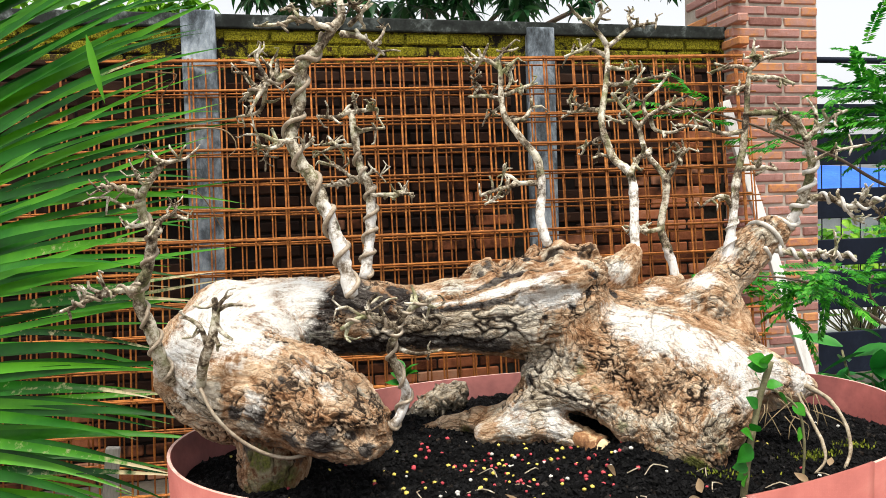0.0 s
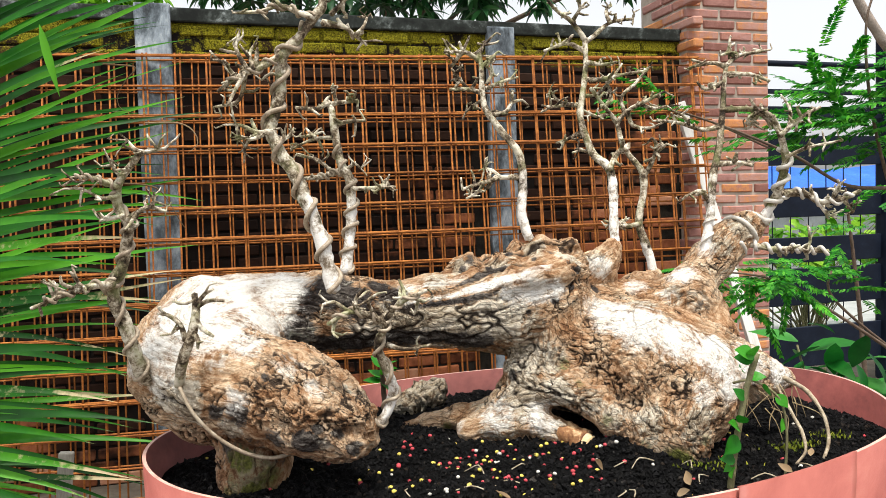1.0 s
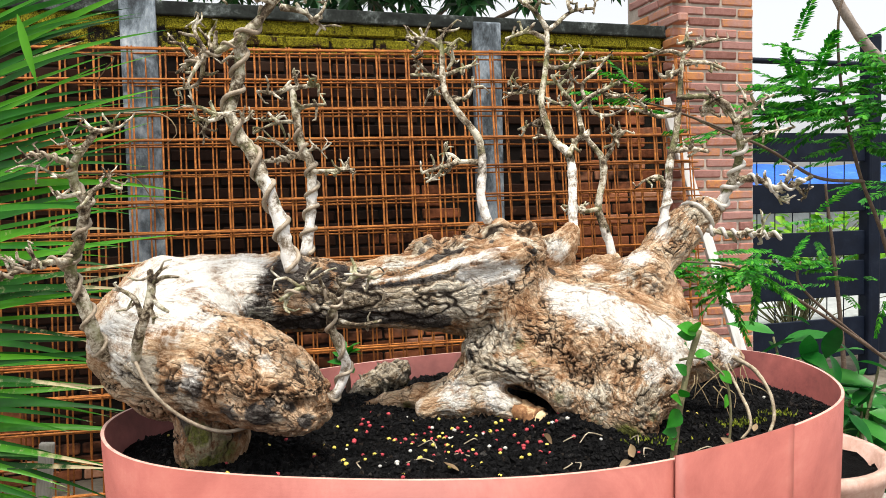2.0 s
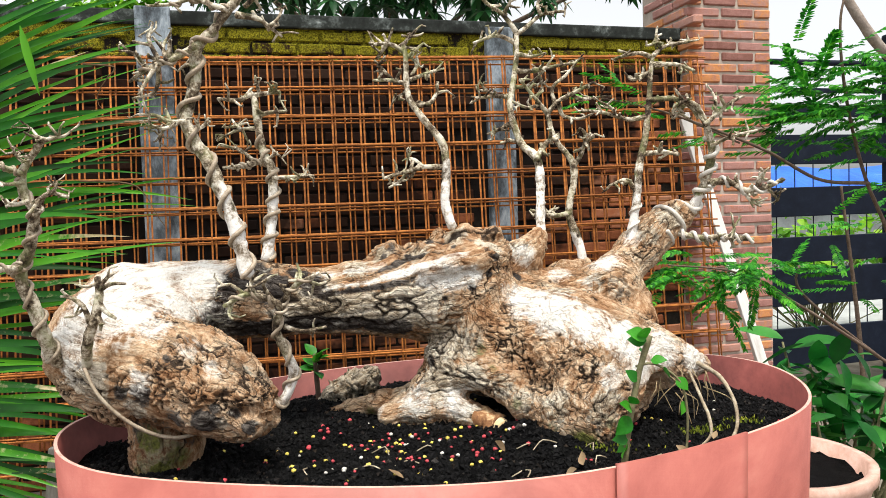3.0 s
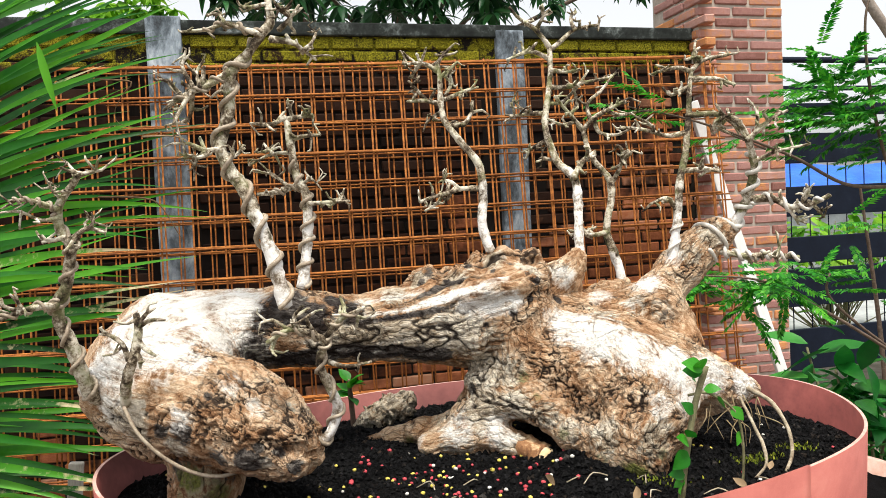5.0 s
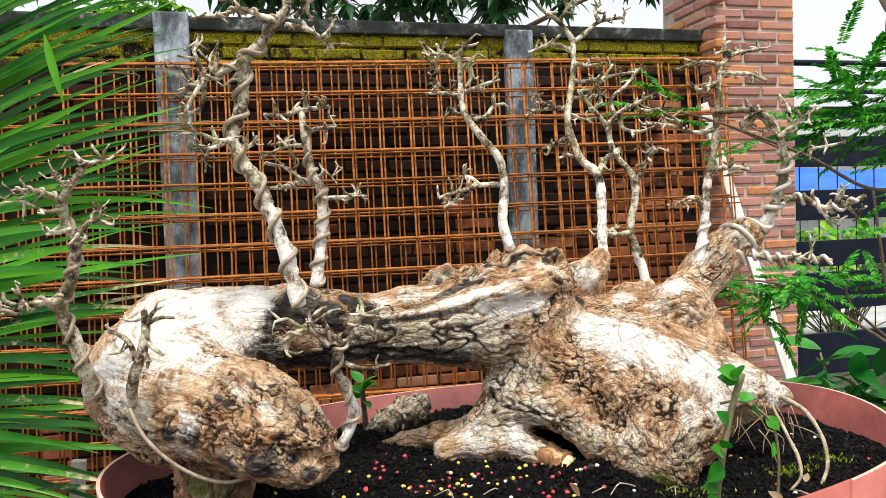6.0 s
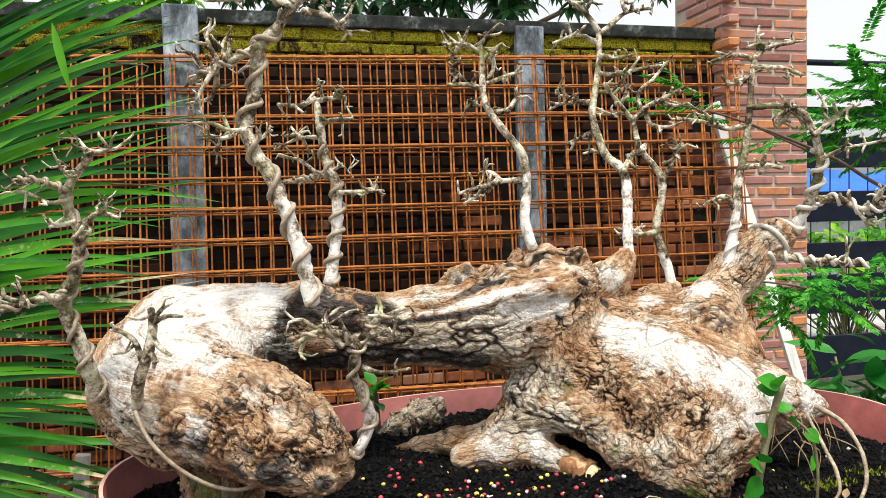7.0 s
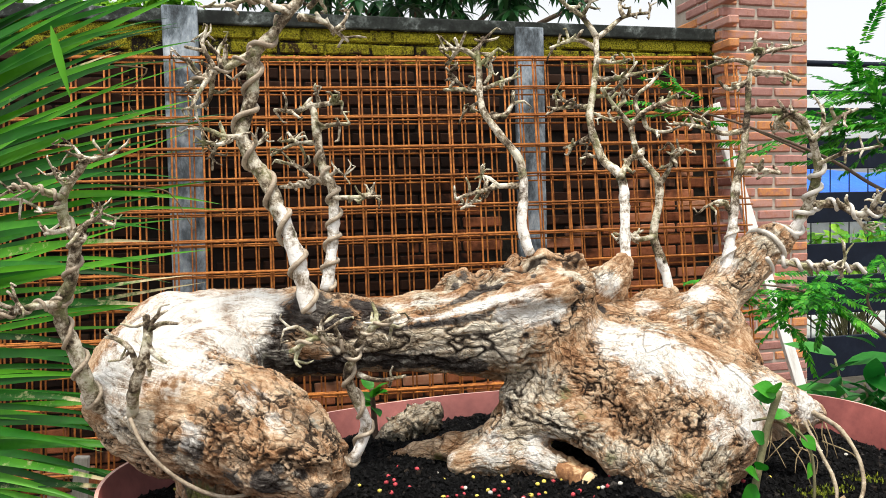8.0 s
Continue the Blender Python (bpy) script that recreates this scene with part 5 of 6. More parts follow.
ASHEN = [(-0.008, 0.631, 0.966, 0.0237, 0.9), (0.039, 0.636, 0.969, 0.0216, 0.85), (0.088, 0.637, 0.962, 0.0218, 0.9), (0.112, 0.645, 0.933, 0.0197, 0.85), (0.110, 0.635, 0.905, 0.0218, 0.8), (0.199, 0.582, 0.893, 0.0157, 0.6), (0.237, 0.572, 0.890, 0.0177, 0.8), (0.135, 0.621, 0.910, 0.0167, 0.8), (-0.098, 0.554, 0.878, 0.0249, 0.8), (0.341, 0.720, 1.036, 0.0156, 0.9), (0.317, 0.709, 1.019, 0.0142, 0.6), (-0.143, 0.546, 0.936, 0.0162, 0.9), (0.085, 0.635, 0.877, 0.0194, 0.6), (0.132, 0.622, 0.878, 0.0143, 0.6), (0.105, 0.656, 1.016, 0.0124, 0.5), (0.122, 0.640, 0.963, 0.0146, 0.6), (0.158, 0.605, 0.906, 0.0139, 0.7), (0.011, 0.637, 0.972, 0.0192, 0.9), (0.061, 0.636, 0.966, 0.0192, 0.9), (0.097, 0.634, 0.974, 0.0193, 0.7), (0.174, 0.594, 0.893, 0.0110, 0.7), (0.136, 0.640, 0.933, 0.0147, 0.6), (-0.110, 0.540, 0.911, 0.0121, 0.7)]
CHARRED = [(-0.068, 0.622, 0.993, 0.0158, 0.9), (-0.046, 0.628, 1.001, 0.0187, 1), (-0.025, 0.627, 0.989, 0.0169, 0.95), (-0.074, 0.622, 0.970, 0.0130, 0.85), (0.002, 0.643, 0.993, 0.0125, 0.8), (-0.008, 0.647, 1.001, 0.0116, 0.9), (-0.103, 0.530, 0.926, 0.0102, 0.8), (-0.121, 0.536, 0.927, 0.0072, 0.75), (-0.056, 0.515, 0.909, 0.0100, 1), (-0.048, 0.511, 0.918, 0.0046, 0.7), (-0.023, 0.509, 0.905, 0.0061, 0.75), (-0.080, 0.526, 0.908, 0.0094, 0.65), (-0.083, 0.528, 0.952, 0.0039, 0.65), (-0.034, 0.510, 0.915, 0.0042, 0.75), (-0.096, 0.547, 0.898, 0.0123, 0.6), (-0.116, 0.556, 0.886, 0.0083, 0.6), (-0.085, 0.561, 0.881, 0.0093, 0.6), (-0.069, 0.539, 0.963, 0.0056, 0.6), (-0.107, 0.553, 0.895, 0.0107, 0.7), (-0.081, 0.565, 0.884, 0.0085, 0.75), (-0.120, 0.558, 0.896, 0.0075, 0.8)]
# The ball at z 0.951 paints shade on the bridge's underside.
CHARRED_B = [(0.018, 0.639, 0.984, 0.0029, 0.8), (0.035, 0.638, 0.986, 0.0029, 0.8), (0.052, 0.638, 0.989, 0.0024, 0.7), (0.077, 0.649, 1.007, 0.0039, 0.9), (0.094, 0.651, 1.012, 0.0044, 0.9), (0.089, 0.641, 1.002, 0.0024, 0.8), (0.071, 0.669, 1.018, 0.0061, 0.6), (0.155, 0.652, 1.015, 0.0045, 0.7), (0.140, 0.643, 0.982, 0.0044, 0.8), (0.156, 0.649, 0.993, 0.0040, 0.8), (0.151, 0.658, 0.883, 0.0076, 1), (0.102, 0.644, 0.919, 0.0049, 0.8), (0.010, 0.645, 0.951, 0.0097, 0.8), (0.238, 0.688, 0.987, 0.0042, 0.6), (0.186, 0.684, 0.988, 0.0052, 0.8), (0.117, 0.636, 0.973, 0.0034, 0.7), (0.063, 0.664, 1.012, 0.0045, 0.7), (0.104, 0.667, 1.022, 0.0050, 0.75), (0.142, 0.668, 1.022, 0.0046, 0.7), (0.162, 0.653, 1.007, 0.0050, 0.75), (0.126, 0.660, 1.018, 0.0030, 0.7), (0.276, 0.668, 0.972, 0.0041, 0.6), (0.183, 0.683, 0.989, 0.0063, 0.8), (0.085, 0.654, 1.012, 0.0040, 0.9)]
MOSSY = [(-0.108, 0.553, 0.874, 0.0145, 0.6), (0.219, 0.573, 0.865, 0.0111, 0.8), (0.196, 0.589, 0.873, 0.0091, 0.6), (0.145, 0.635, 0.929, 0.0063, 0.55), (0.154, 0.617, 0.917, 0.0047, 0.5), (-0.090, 0.562, 0.857, 0.0105, 0.6), (0.047, 0.670, 0.870, 0.0051, 0.6), (-0.098, 0.554, 0.882, 0.0166, 0.6), (-0.118, 0.557, 0.860, 0.0083, 0.6), (0.241, 0.571, 0.879, 0.0071, 0.6), (0.170, 0.596, 0.891, 0.0064, 0.5), (-0.107, 0.554, 0.886, 0.0124, 0.8), (-0.089, 0.559, 0.871, 0.0126, 0.8), (-0.101, 0.556, 0.860, 0.0125, 0.9)]
STREAK_PALE = [(0.016, 0.640, 0.986, 0.0034, 0.7), (0.051, 0.639, 0.990, 0.0039, 0.95), (0.069, 0.639, 0.995, 0.0043, 1), (0.089, 0.639, 1.001, 0.0058, 1), (0.113, 0.634, 1.007, 0.0077, 0.9), (0.134, 0.644, 1.014, 0.0068, 0.7)]
STREAK_WIDE = [(0.098, 0.634, 0.989, 0.0067, 0.75), (0.118, 0.637, 0.992, 0.0116, 0.95), (0.140, 0.644, 0.992, 0.0098, 0.75)]
STREAK_TOP = [(0.011, 0.653, 1.000, 0.0049, 0.5), (0.040, 0.649, 1.001, 0.0068, 0.6), (0.063, 0.649, 1.004, 0.0059, 0.55)]
STREAK_DARK = [(0.011, 0.638, 0.982, 0.0029, 0.8), (0.040, 0.636, 0.984, 0.0034, 0.95), (0.062, 0.637, 0.987, 0.0034, 0.9), (0.088, 0.637, 0.991, 0.0024, 0.6)]
STREAK_BLACK = [(0.035, 0.641, 0.993, 0.0024, 0.6), (0.060, 0.644, 1.000, 0.0024, 0.75), (0.080, 0.649, 1.007, 0.0039, 0.95), (0.097, 0.652, 1.013, 0.0039, 0.9)]
# Shade along the bridge's underside, put into the bark colour.
SHADE_UNDER = [(-0.069, 0.627, 0.956, 0.0103, 1), (-0.027, 0.632, 0.953, 0.0104, 1.1), (0.010, 0.643, 0.954, 0.0078, 1), (0.044, 0.642, 0.953, 0.0078, 1), (0.078, 0.646, 0.946, 0.0098, 1.1)]


def between(spots, steps=8):
    """The balls of a streak, filled in between its ends."""
    P = np.array(spots)
    return [tuple(a + (b - a) * k / steps) for a, b in zip(P[:-1], P[1:]) for k in range(steps + 1)]


chains = [TRUNK_ARC, TRUNK_FILL, TRUNK_LEG, TRUNK_SPUR, TRUNK_BODY, TRUNK_RIDGE_RIGHT, TRUNK_SHOULDER, TRUNK_KNEE, TRUNK_KNOB, TRUNK_BUMP, TRUNK_HUMP, TRUNK_CREST, TRUNK_LIP, TRUNK_FLANK, TRUNK_ROOT_LEFT, TRUNK_ROOT_CUT, TRUNK_ARCH, TRUNK_KNURL, TRUNK_KNOT, TRUNK_STEM, TRUNK_FACE]
field = blend_field(chains, LO, HI, STEP, 0.008)
for x, y, z, r in TRUNK_HOLLOW:  # hollows under the overhanging foot
    cut = tuple(slice(max(0, int((c - r - LO[i]) / STEP)), int((c + r - LO[i]) / STEP) + 2) for i, c in enumerate((x, y, z)))
    box = field[cut]
    g = np.meshgrid(*[LO[i] + STEP * (cut[i].start + np.arange(box.shape[i])) for i in range(3)], indexing="ij")
    np.maximum(box, r - np.sqrt((g[0] - x) ** 2 + (g[1] - y) ** 2 + (g[2] - z) ** 2), out=box)
verts, faces = surface_net(field, LO, STEP)
del field
trunk_me = mesh_of("trunk", verts, faces)
normals = np.empty(len(verts) * 3, np.float32)
trunk_me.vertices.foreach_get("normal", normals)
normals = normals.reshape(-1, 3)
grain = grain_of(verts, [TRUNK_ARC, TRUNK_BODY, TRUNK_RIDGE_RIGHT, TRUNK_LEG, TRUNK_SHOULDER, TRUNK_KNEE, TRUNK_KNOB, TRUNK_ROOT_LEFT, TRUNK_ROOT_CUT])
lime = patches(verts, LIMED + LIMED_B + between(STREAK_PALE) + between(STREAK_WIDE) + between(STREAK_TOP))
ash = patches(verts, ASHEN)
ASHEN_B = [(0.040, 0.651, 1.003, 0.0127, 0.85), (0.090, 0.655, 1.014, 0.0129, 0.9), (0.128, 0.672, 1.025, 0.0132, 0.9), (0.158, 0.668, 1.017, 0.0142, 0.9), (0.190, 0.690, 1.012, 0.0137, 0.6), (0.220, 0.655, 0.978, 0.0131, 0.55), (0.253, 0.676, 0.980, 0.0135, 0.55), (0.272, 0.669, 0.975, 0.0145, 0.5), (-0.141, 0.550, 0.922, 0.0114, 1), (-0.161, 0.557, 0.934, 0.0115, 1), (0.061, 0.664, 1.012, 0.0100, 0.9), (-0.047, 0.514, 0.906, 0.0077, 0.6)]
ash = np.maximum(ash, patches(verts, ASHEN_B))
dark_streaks = patches(verts, between(STREAK_DARK) + between(STREAK_BLACK))
lime = np.clip(0.88 * lime - 0.8 * dark_streaks, 0, 1)
# One mask for blackened wood and the shade painted under the bridge.
char_shade = np.maximum(patches(verts, CHARRED + CHARRED_B + between(SHADE_UNDER)), dark_streaks)
moss = patches(verts, MOSSY)
sleek = patches(verts, between(STREAK_PALE) + between(STREAK_WIDE) + between(STREAK_DARK) + between(STREAK_BLACK) + [(0.05, 0.64, 1.0, 0.03, 0.7)])
flaky = patches(verts, [(-0.06, 0.53, 0.935, 0.05, 1.0), (-0.02, 0.52, 0.915, 0.03, 1.2), (0.21, 0.60, 0.92, 0.05, 0.7)])
burl = patches(verts, [(0.09, 0.68, 1.02, 0.03, 1.0), (0.13, 0.69, 1.03, 0.025, 1.0), (0.06, 0.68, 1.015, 0.02, 1.0), (0.16, 0.69, 1.03, 0.02, 1.0)])
moved, deep = verts.copy(), np.zeros(len(verts))
for i, (p, d) in enumerate(zip(verts, normals)):
    q = Vector(p)
    u, w, s = grain[i]
    bend = 0.006 * noise.noise_vector(q * 38) + 0.0025 * noise.noise_vector(q * 130)
    fibre = Vector((u, w, 0.14 * s)) + bend
    plate = Vector((u, w, 0.45 * s)) + 1.8 * bend
    rough = (1 - 0.88 * max(0.0, min(1.0, lime[i] * 1.2))) * (1 - 0.4 * moss[i]) * (1 - 0.6 * min(1, sleek[i]))
    groove = max(0.0, 1 - 7.0 * abs(noise.noise(fibre * 85 + Vector((9, 2, 4)))))
    thin = max(0.0, 1 - 5.0 * abs(noise.noise(fibre * 210 + Vector((1, 7, 3)))))
    some = max(0.0, min(1.0, 0.35 + 2.4 * noise.noise(q * 34 + Vector((4, 4, 1))) + 0.35 * flaky[i])) * (1 - 0.75 * min(1.0, ash[i]))
    gap = max(0.0, 1 - 8.0 * abs(noise.noise(plate * 105 + Vector((2, 5, 8))))) * some
    gap = max(gap, 0.8 * some * max(0.0, 1 - 8.0 * abs(noise.noise(Vector((0.5 * u, 0.5 * w, s)) * 120 + 200 * bend))))
    step = 0.0
    if flaky[i] > 0.15:  # lifted flakes of bark, each at a height of its own
        dist, at = noise.voronoi(plate * 78 + 60 * bend)
        step = flaky[i] * (noise.cell(at[0] * 9.0) - 0.3) * min(1.0, (dist[1] - dist[0]) * 6)
        gap = max(gap, 0.8 * min(1, flaky[i]) * max(0.0, 1 - (dist[1] - dist[0]) * 9) * some)
    h = 0.0026 * noise.noise(q * 27) + 0.0016 * noise.noise(q * 62)
    h += rough * (0.0009 * noise.noise(q * 140) + 0.0005 * noise.noise(q * 310) + 0.0027 * step)
    h += burl[i] * (1 - 0.8 * min(1, sleek[i])) * (0.0055 * noise.noise(q * 62) + 0.0045 * noise.noise(fibre * 130))
    fib = 0.4 + 0.8 * min(1.0, ash[i] + 0.5 * char_shade[i]) + 0.7 * burl[i] + 0.5 * sleek[i]
    h -= (0.3 + 0.7 * rough) * fib * (0.0024 * groove + 0.0010 * thin)
    h -= (0.12 + 0.88 * rough) * 0.0024 * gap
    # Cut depth of grooves and gaps, which the bark colour darkens as shade.
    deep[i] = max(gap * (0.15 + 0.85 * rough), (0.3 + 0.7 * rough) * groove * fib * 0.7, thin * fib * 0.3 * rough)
    moved[i] = p + d * h
trunk_me.vertices.foreach_set("co", moved.astype(np.float32).ravel())
trunk_me.update()
for key, val in (("lime", lime), ("ash", ash), ("char_shade", char_shade), ("moss", moss), ("deep", deep)):
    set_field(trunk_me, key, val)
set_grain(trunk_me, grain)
bonsai_part("trunk", trunk_me, BARK, "cracked tan bark with limed white and dark patches")

stub_chain, s_lo, s_hi = [TRUNK_STUB], (-0.04, 0.68, 0.83), (0.09, 0.79, 0.92)
verts, faces = surface_net(blend_field(stub_chain, s_lo, s_hi, 0.0014, 0.01), s_lo, 0.0014)
stub_me = mesh_of("root_stub", verts, faces)
for v in stub_me.vertices:
    q = v.co.copy()
    v.co += v.normal * (0.008 * noise.noise(q * 55) + 0.005 * noise.noise(q * 130) + 0.002 * noise.noise(q * 300))
for key, val in (("lime", 0.0), ("ash", 0.75), ("char_shade", 0.35), ("moss", 0.1), ("deep", 0.0)):
    set_field(stub_me, key, np.full(len(stub_me.vertices), val))
set_grain(stub_me, grain_of(verts, [TRUNK_STUB]))
bonsai_part("root_stub", stub_me, BARK, "gnarled grey root stub")


def spurs(lines, count, seed):
    """Short bare spurs along the thin side shoots."""
    rng = random.Random(seed)
    out = []
    for line in lines:
        L = glide(line, 0.004)
        for _ in range(count):
            k = rng.randrange(len(L) // 3, len(L))
            p = L[k]
            d = Vector((rng.gauss(0, 1), rng.gauss(0, 1), rng.gauss(0.25, 1))).normalized() * rng.uniform(0.004, 0.013)
            e = Vector((rng.gauss(0, 1), rng.gauss(0, 1), rng.gauss(0.3, 1))).normalized() * rng.uniform(0.002, 0.006)
            r = min(p[3] * 0.85, 0.0021)
            a = Vector(p[:3])
            out.append([(*a, r), (*(a + d), r * 0.75), (*(a + d + e), r * 0.5)])
    return out


def limb(name, table, wires, limed, seed, brown=False, bushy=6, stout=1.0):
    """A bare branch: stem, side shoots and spurs in one mesh, its wound wires as parts."""
    lines = [[(x, y, z, r * stout) for x, y, z, r in table[0]]] + list(table[1:])
    V, F = tube(lines, 9, 0.0035, 0.28, seed)
    V2, F2 = tube(spurs(table[1:], bushy, seed), 6, 0.003, 0.25, seed)
    k = len(V)
    me = mesh_of(name, V + V2, F + [tuple(i + k for i in f) for f in F2])
    z0 = table[0][0][2]
    stem_points = len(tube(lines[:1], 9, 0.0035)[0])
    white = [max(0.0, min(1.0, 1.15 - (v.co.z - z0) / limed)) if limed and v.index < stem_points else 0.1 for v in me.vertices]
    set_field(me, "lime", white)
    ob = bonsai_part(name, me, LIMB)
    for i, (row, turns, start, end, r) in enumerate(wires):
        w = tube([coil(lines[row], turns, 0.75, r, start, end, seed + i)], 7, 0.0025)
        part("wire", mesh_of("wire", *w), BROWN_WIRE if brown else WIRE, ob, "wound aluminium training wire")
    return ob


limb("branch", LIMB_LEADER, [(0, 8, 0.0, 0.85, 0.002), (8, 3, 0, 0.8, 0.0013), (1, 3, 0, 0.8, 0.0013)], 0.10, 1, True, 6, 1.15)
limb("branch", LIMB_SECOND, [(0, 6, 0.0, 0.75, 0.0017), (6, 2.5, 0, 0.7, 0.0012)], 0.09, 2, True, 6, 1.15)
limb("branch", LIMB_MIDDLE, [], 0.09, 3)
limb("branch", LIMB_FORK, [], 0.11, 4)
limb("branch", LIMB_FORK_TWIN, [], 0.05, 5)
LIMB_TALL = [[(0.08 + (x - 0.08) * 0.98, y - 0.0145, 1.055 + (z - 1.055) * 0.98, r) for x, y, z, r in line] for line in LIMB_TALL]
limb("branch", LIMB_TALL, [(0, 4, 0.0, 0.35, 0.001)], 0.13, 6)
limb("branch", LIMB_BENT, [(0, 4, 0.0, 0.7, 0.0022), (1, 4, 0, 0.9, 0.0017), (2, 6, 0, 1, 0.0018)], 0.02, 7)
limb("branch", LIMB_LEFT, [(0, 7, 0.0, 0.85, 0.0014), (4, 4, 0, 0.8, 0.0012), (2, 4, 0, 0.9, 0.001)], 0.0, 8, True)
limb("branch", LIMB_FRONT_TWIG, [], 0.0, 9, False, 1)
limb("branch", LIMB_COIL, [(0, 4, 0.0, 1, 0.0014), (1, 4, 0, 0.9, 0.0012), (2, 3, 0, 0.9, 0.0011)], 0.05, 10, True, 2)

# a guy wire hung below the arch, anchor wires and hanging roots
guy = [(-0.142, 0.533, 0.946, 0.0013), (-0.133, 0.530, 0.929, 0.0013), (-0.120, 0.533, 0.912, 0.0013), (-0.102, 0.537, 0.898, 0.0014), (-0.084, 0.540, 0.892, 0.0014), (-0.069, 0.545, 0.893, 0.0014)]
bonsai_part("guy_wire", mesh_of("guy_wire", *tube([guy], 8, 0.003)), BROWN_WIRE, "slack pale wire under the arch")
knee_coils = [coil([(0.326, 0.733, 1.019, 0.0182), (0.346, 0.739, 1.032, 0.0158), (0.366, 0.742, 1.042, 0.0092)], 2.2, 0.8, 0.0022, 0.1, 1, 1.2)]
bonsai_part("knee_wire", mesh_of("knee_wire", *tube(knee_coils, 8, 0.003)), WIRE, "thick white wire round the bent limb")
cut_root = bonsai_part("cut_root_end", mesh_of("cut_root_end", *tube([[(0.141, 0.632, 0.873, 0.0100), (0.149, 0.623, 0.870, 0.0110), (0.157, 0.614, 0.868, 0.0100)]], 14, 0.002, 0.3, 4, 0.1)), CUT, "freshly sawn orange-brown root end")
part("cut_face", mesh_of("cut_face", *tube([[(0.154, 0.617, 0.869, 0.0084), (0.160, 0.609, 0.867, 0.0082)]], 14, 0.002, 0.12, 4, 0.1)), CUT_FACE, cut_root, "pale yellow sawn wood")
rng = random.Random(21)
roots = [[(0.326, 0.620, 0.914, 0.0022), (0.341, 0.612, 0.904, 0.0018), (0.347, 0.598, 0.888, 0.0016), (0.346, 0.588, 0.871, 0.0014), (0.336, 0.578, 0.859, 0.0014)], [(0.316, 0.612, 0.909, 0.0013), (0.317, 0.598, 0.898, 0.0013), (0.319, 0.580, 0.881, 0.0014), (0.318, 0.572, 0.868, 0.0012), (0.307, 0.566, 0.860, 0.0009)]]
bonsai_part("hanging_root", mesh_of("hanging_root", *tube(roots, 7, 0.003, 0.35, 6)), ROOT, "pale stringy exposed roots")
roots = []
for k in range(16):
    x, y, z = rng.uniform(0.285, 0.335), rng.uniform(0.598, 0.622), rng.uniform(0.893, 0.912)
    dx, drop = rng.gauss(0, 0.005), rng.uniform(0.01, 0.026)
    roots.append([(x, y, z, 0.0005), (x + dx + rng.gauss(0, 0.003), y - 0.005, z - drop * 0.4, 0.0004), (x + 1.6 * dx, y - 0.007 + rng.gauss(0, 0.004), z - drop, 0.00025)])
bonsai_part("fine_roots", mesh_of("fine_roots", *tube(roots, 5, 0.004, 0.3, 6)), FINE_ROOT, "tangle of fine brownish roots")


def leaf_shape(length, width, fold=0.25, droop=0.25, rows=6, point=1.0):
    """Blade along +x, drooping to -z; returns points and faces."""
    V, F = [], []
    for i in range(rows + 1):
        f = i / rows
        w = width * 0.5 * math.sin(math.pi * min(1, f ** 0.8 * 0.97 + 0.03)) ** point
        x, z = length * f * (1 - 0.1 * droop * f), -droop * length * f * f
        V += [(x, -w, z + fold * w), (x, 0, z), (x, w, z + fold * w)]
    for i in range(rows):
        a = 3 * i
        F += [(a, a + 3, a + 4, a + 1), (a + 1, a + 4, a + 5, a + 2)]
    return V, F


def put_leaves(items):
    """Leaves in one mesh: (matrix, length, width, fold, droop)."""
    V, F = [], []
    for m, length, width, fold, droop in items:
        v, f = leaf_shape(length, width, fold, droop)
        k = len(V)
        V += [m @ Vector(p) for p in v]
        F += [tuple(i + k for i in q) for q in f]
    return V, F


def aim(at, direction, roll=0.0):
    d = Vector(direction).normalized()
    m = d.to_track_quat("X", "Z").to_matrix().to_4x4()
    return Matrix.Translation(at) @ m @ pose(0, 0, 0, roll, 0, 0)


# ---- small growth in the pot ----
sap = thing("sapling_cutting", "upright cut green-brown shoot with small round leaves", "sapling")
part("stem", mesh_of("stem", *tube([[(0.233, 0.517, 0.855, 0.0025), (0.238, 0.518, 0.89, 0.0023), (0.246, 0.52, 0.927, 0.0021), (0.2555, 0.522, 0.956, 0.0023)]], 10, 0.004, 0.15, 3, 0.1)), GREEN_STEM, sap)
rng = random.Random(31)
for at_, d, size in (((0.252, 0.518, 0.955), (-0.7, -0.2, 0.35), 0.024), ((0.252, 0.518, 0.955), (-0.35, -0.5, 0.6), 0.022), ((0.252, 0.518, 0.953), (-0.9, 0.2, 0.1), 0.02), ((0.24, 0.516, 0.905), (-0.5, -0.4, 0.5), 0.02), ((0.239, 0.516, 0.9), (-0.6, -0.5, -0.5), 0.026), ((0.239, 0.516, 0.91), (0.3, -0.6, 0.5), 0.017), ((0.237, 0.516, 0.885), (-0.9, -0.3, 0.1), 0.018), ((0.237, 0.516, 0.88), (-0.6, -0.6, -0.3), 0.02), ((0.237, 0.516, 0.88), (-0.9, 0.1, -0.4), 0.014), ((0.245, 0.518, 0.925), (-0.6, -0.2, 0.7), 0.018)):
    part("leaf", mesh_of("leaf", *put_leaves([(aim(at_, d, rng.choice((-55, 55)) + rng.uniform(-20, 20)), size * 0.66, size * 0.5, 0.2, 0.2)])), LEAF, sap)
weed = thing("weed_shoot", "small trailing green weed among pale roots", "weed")
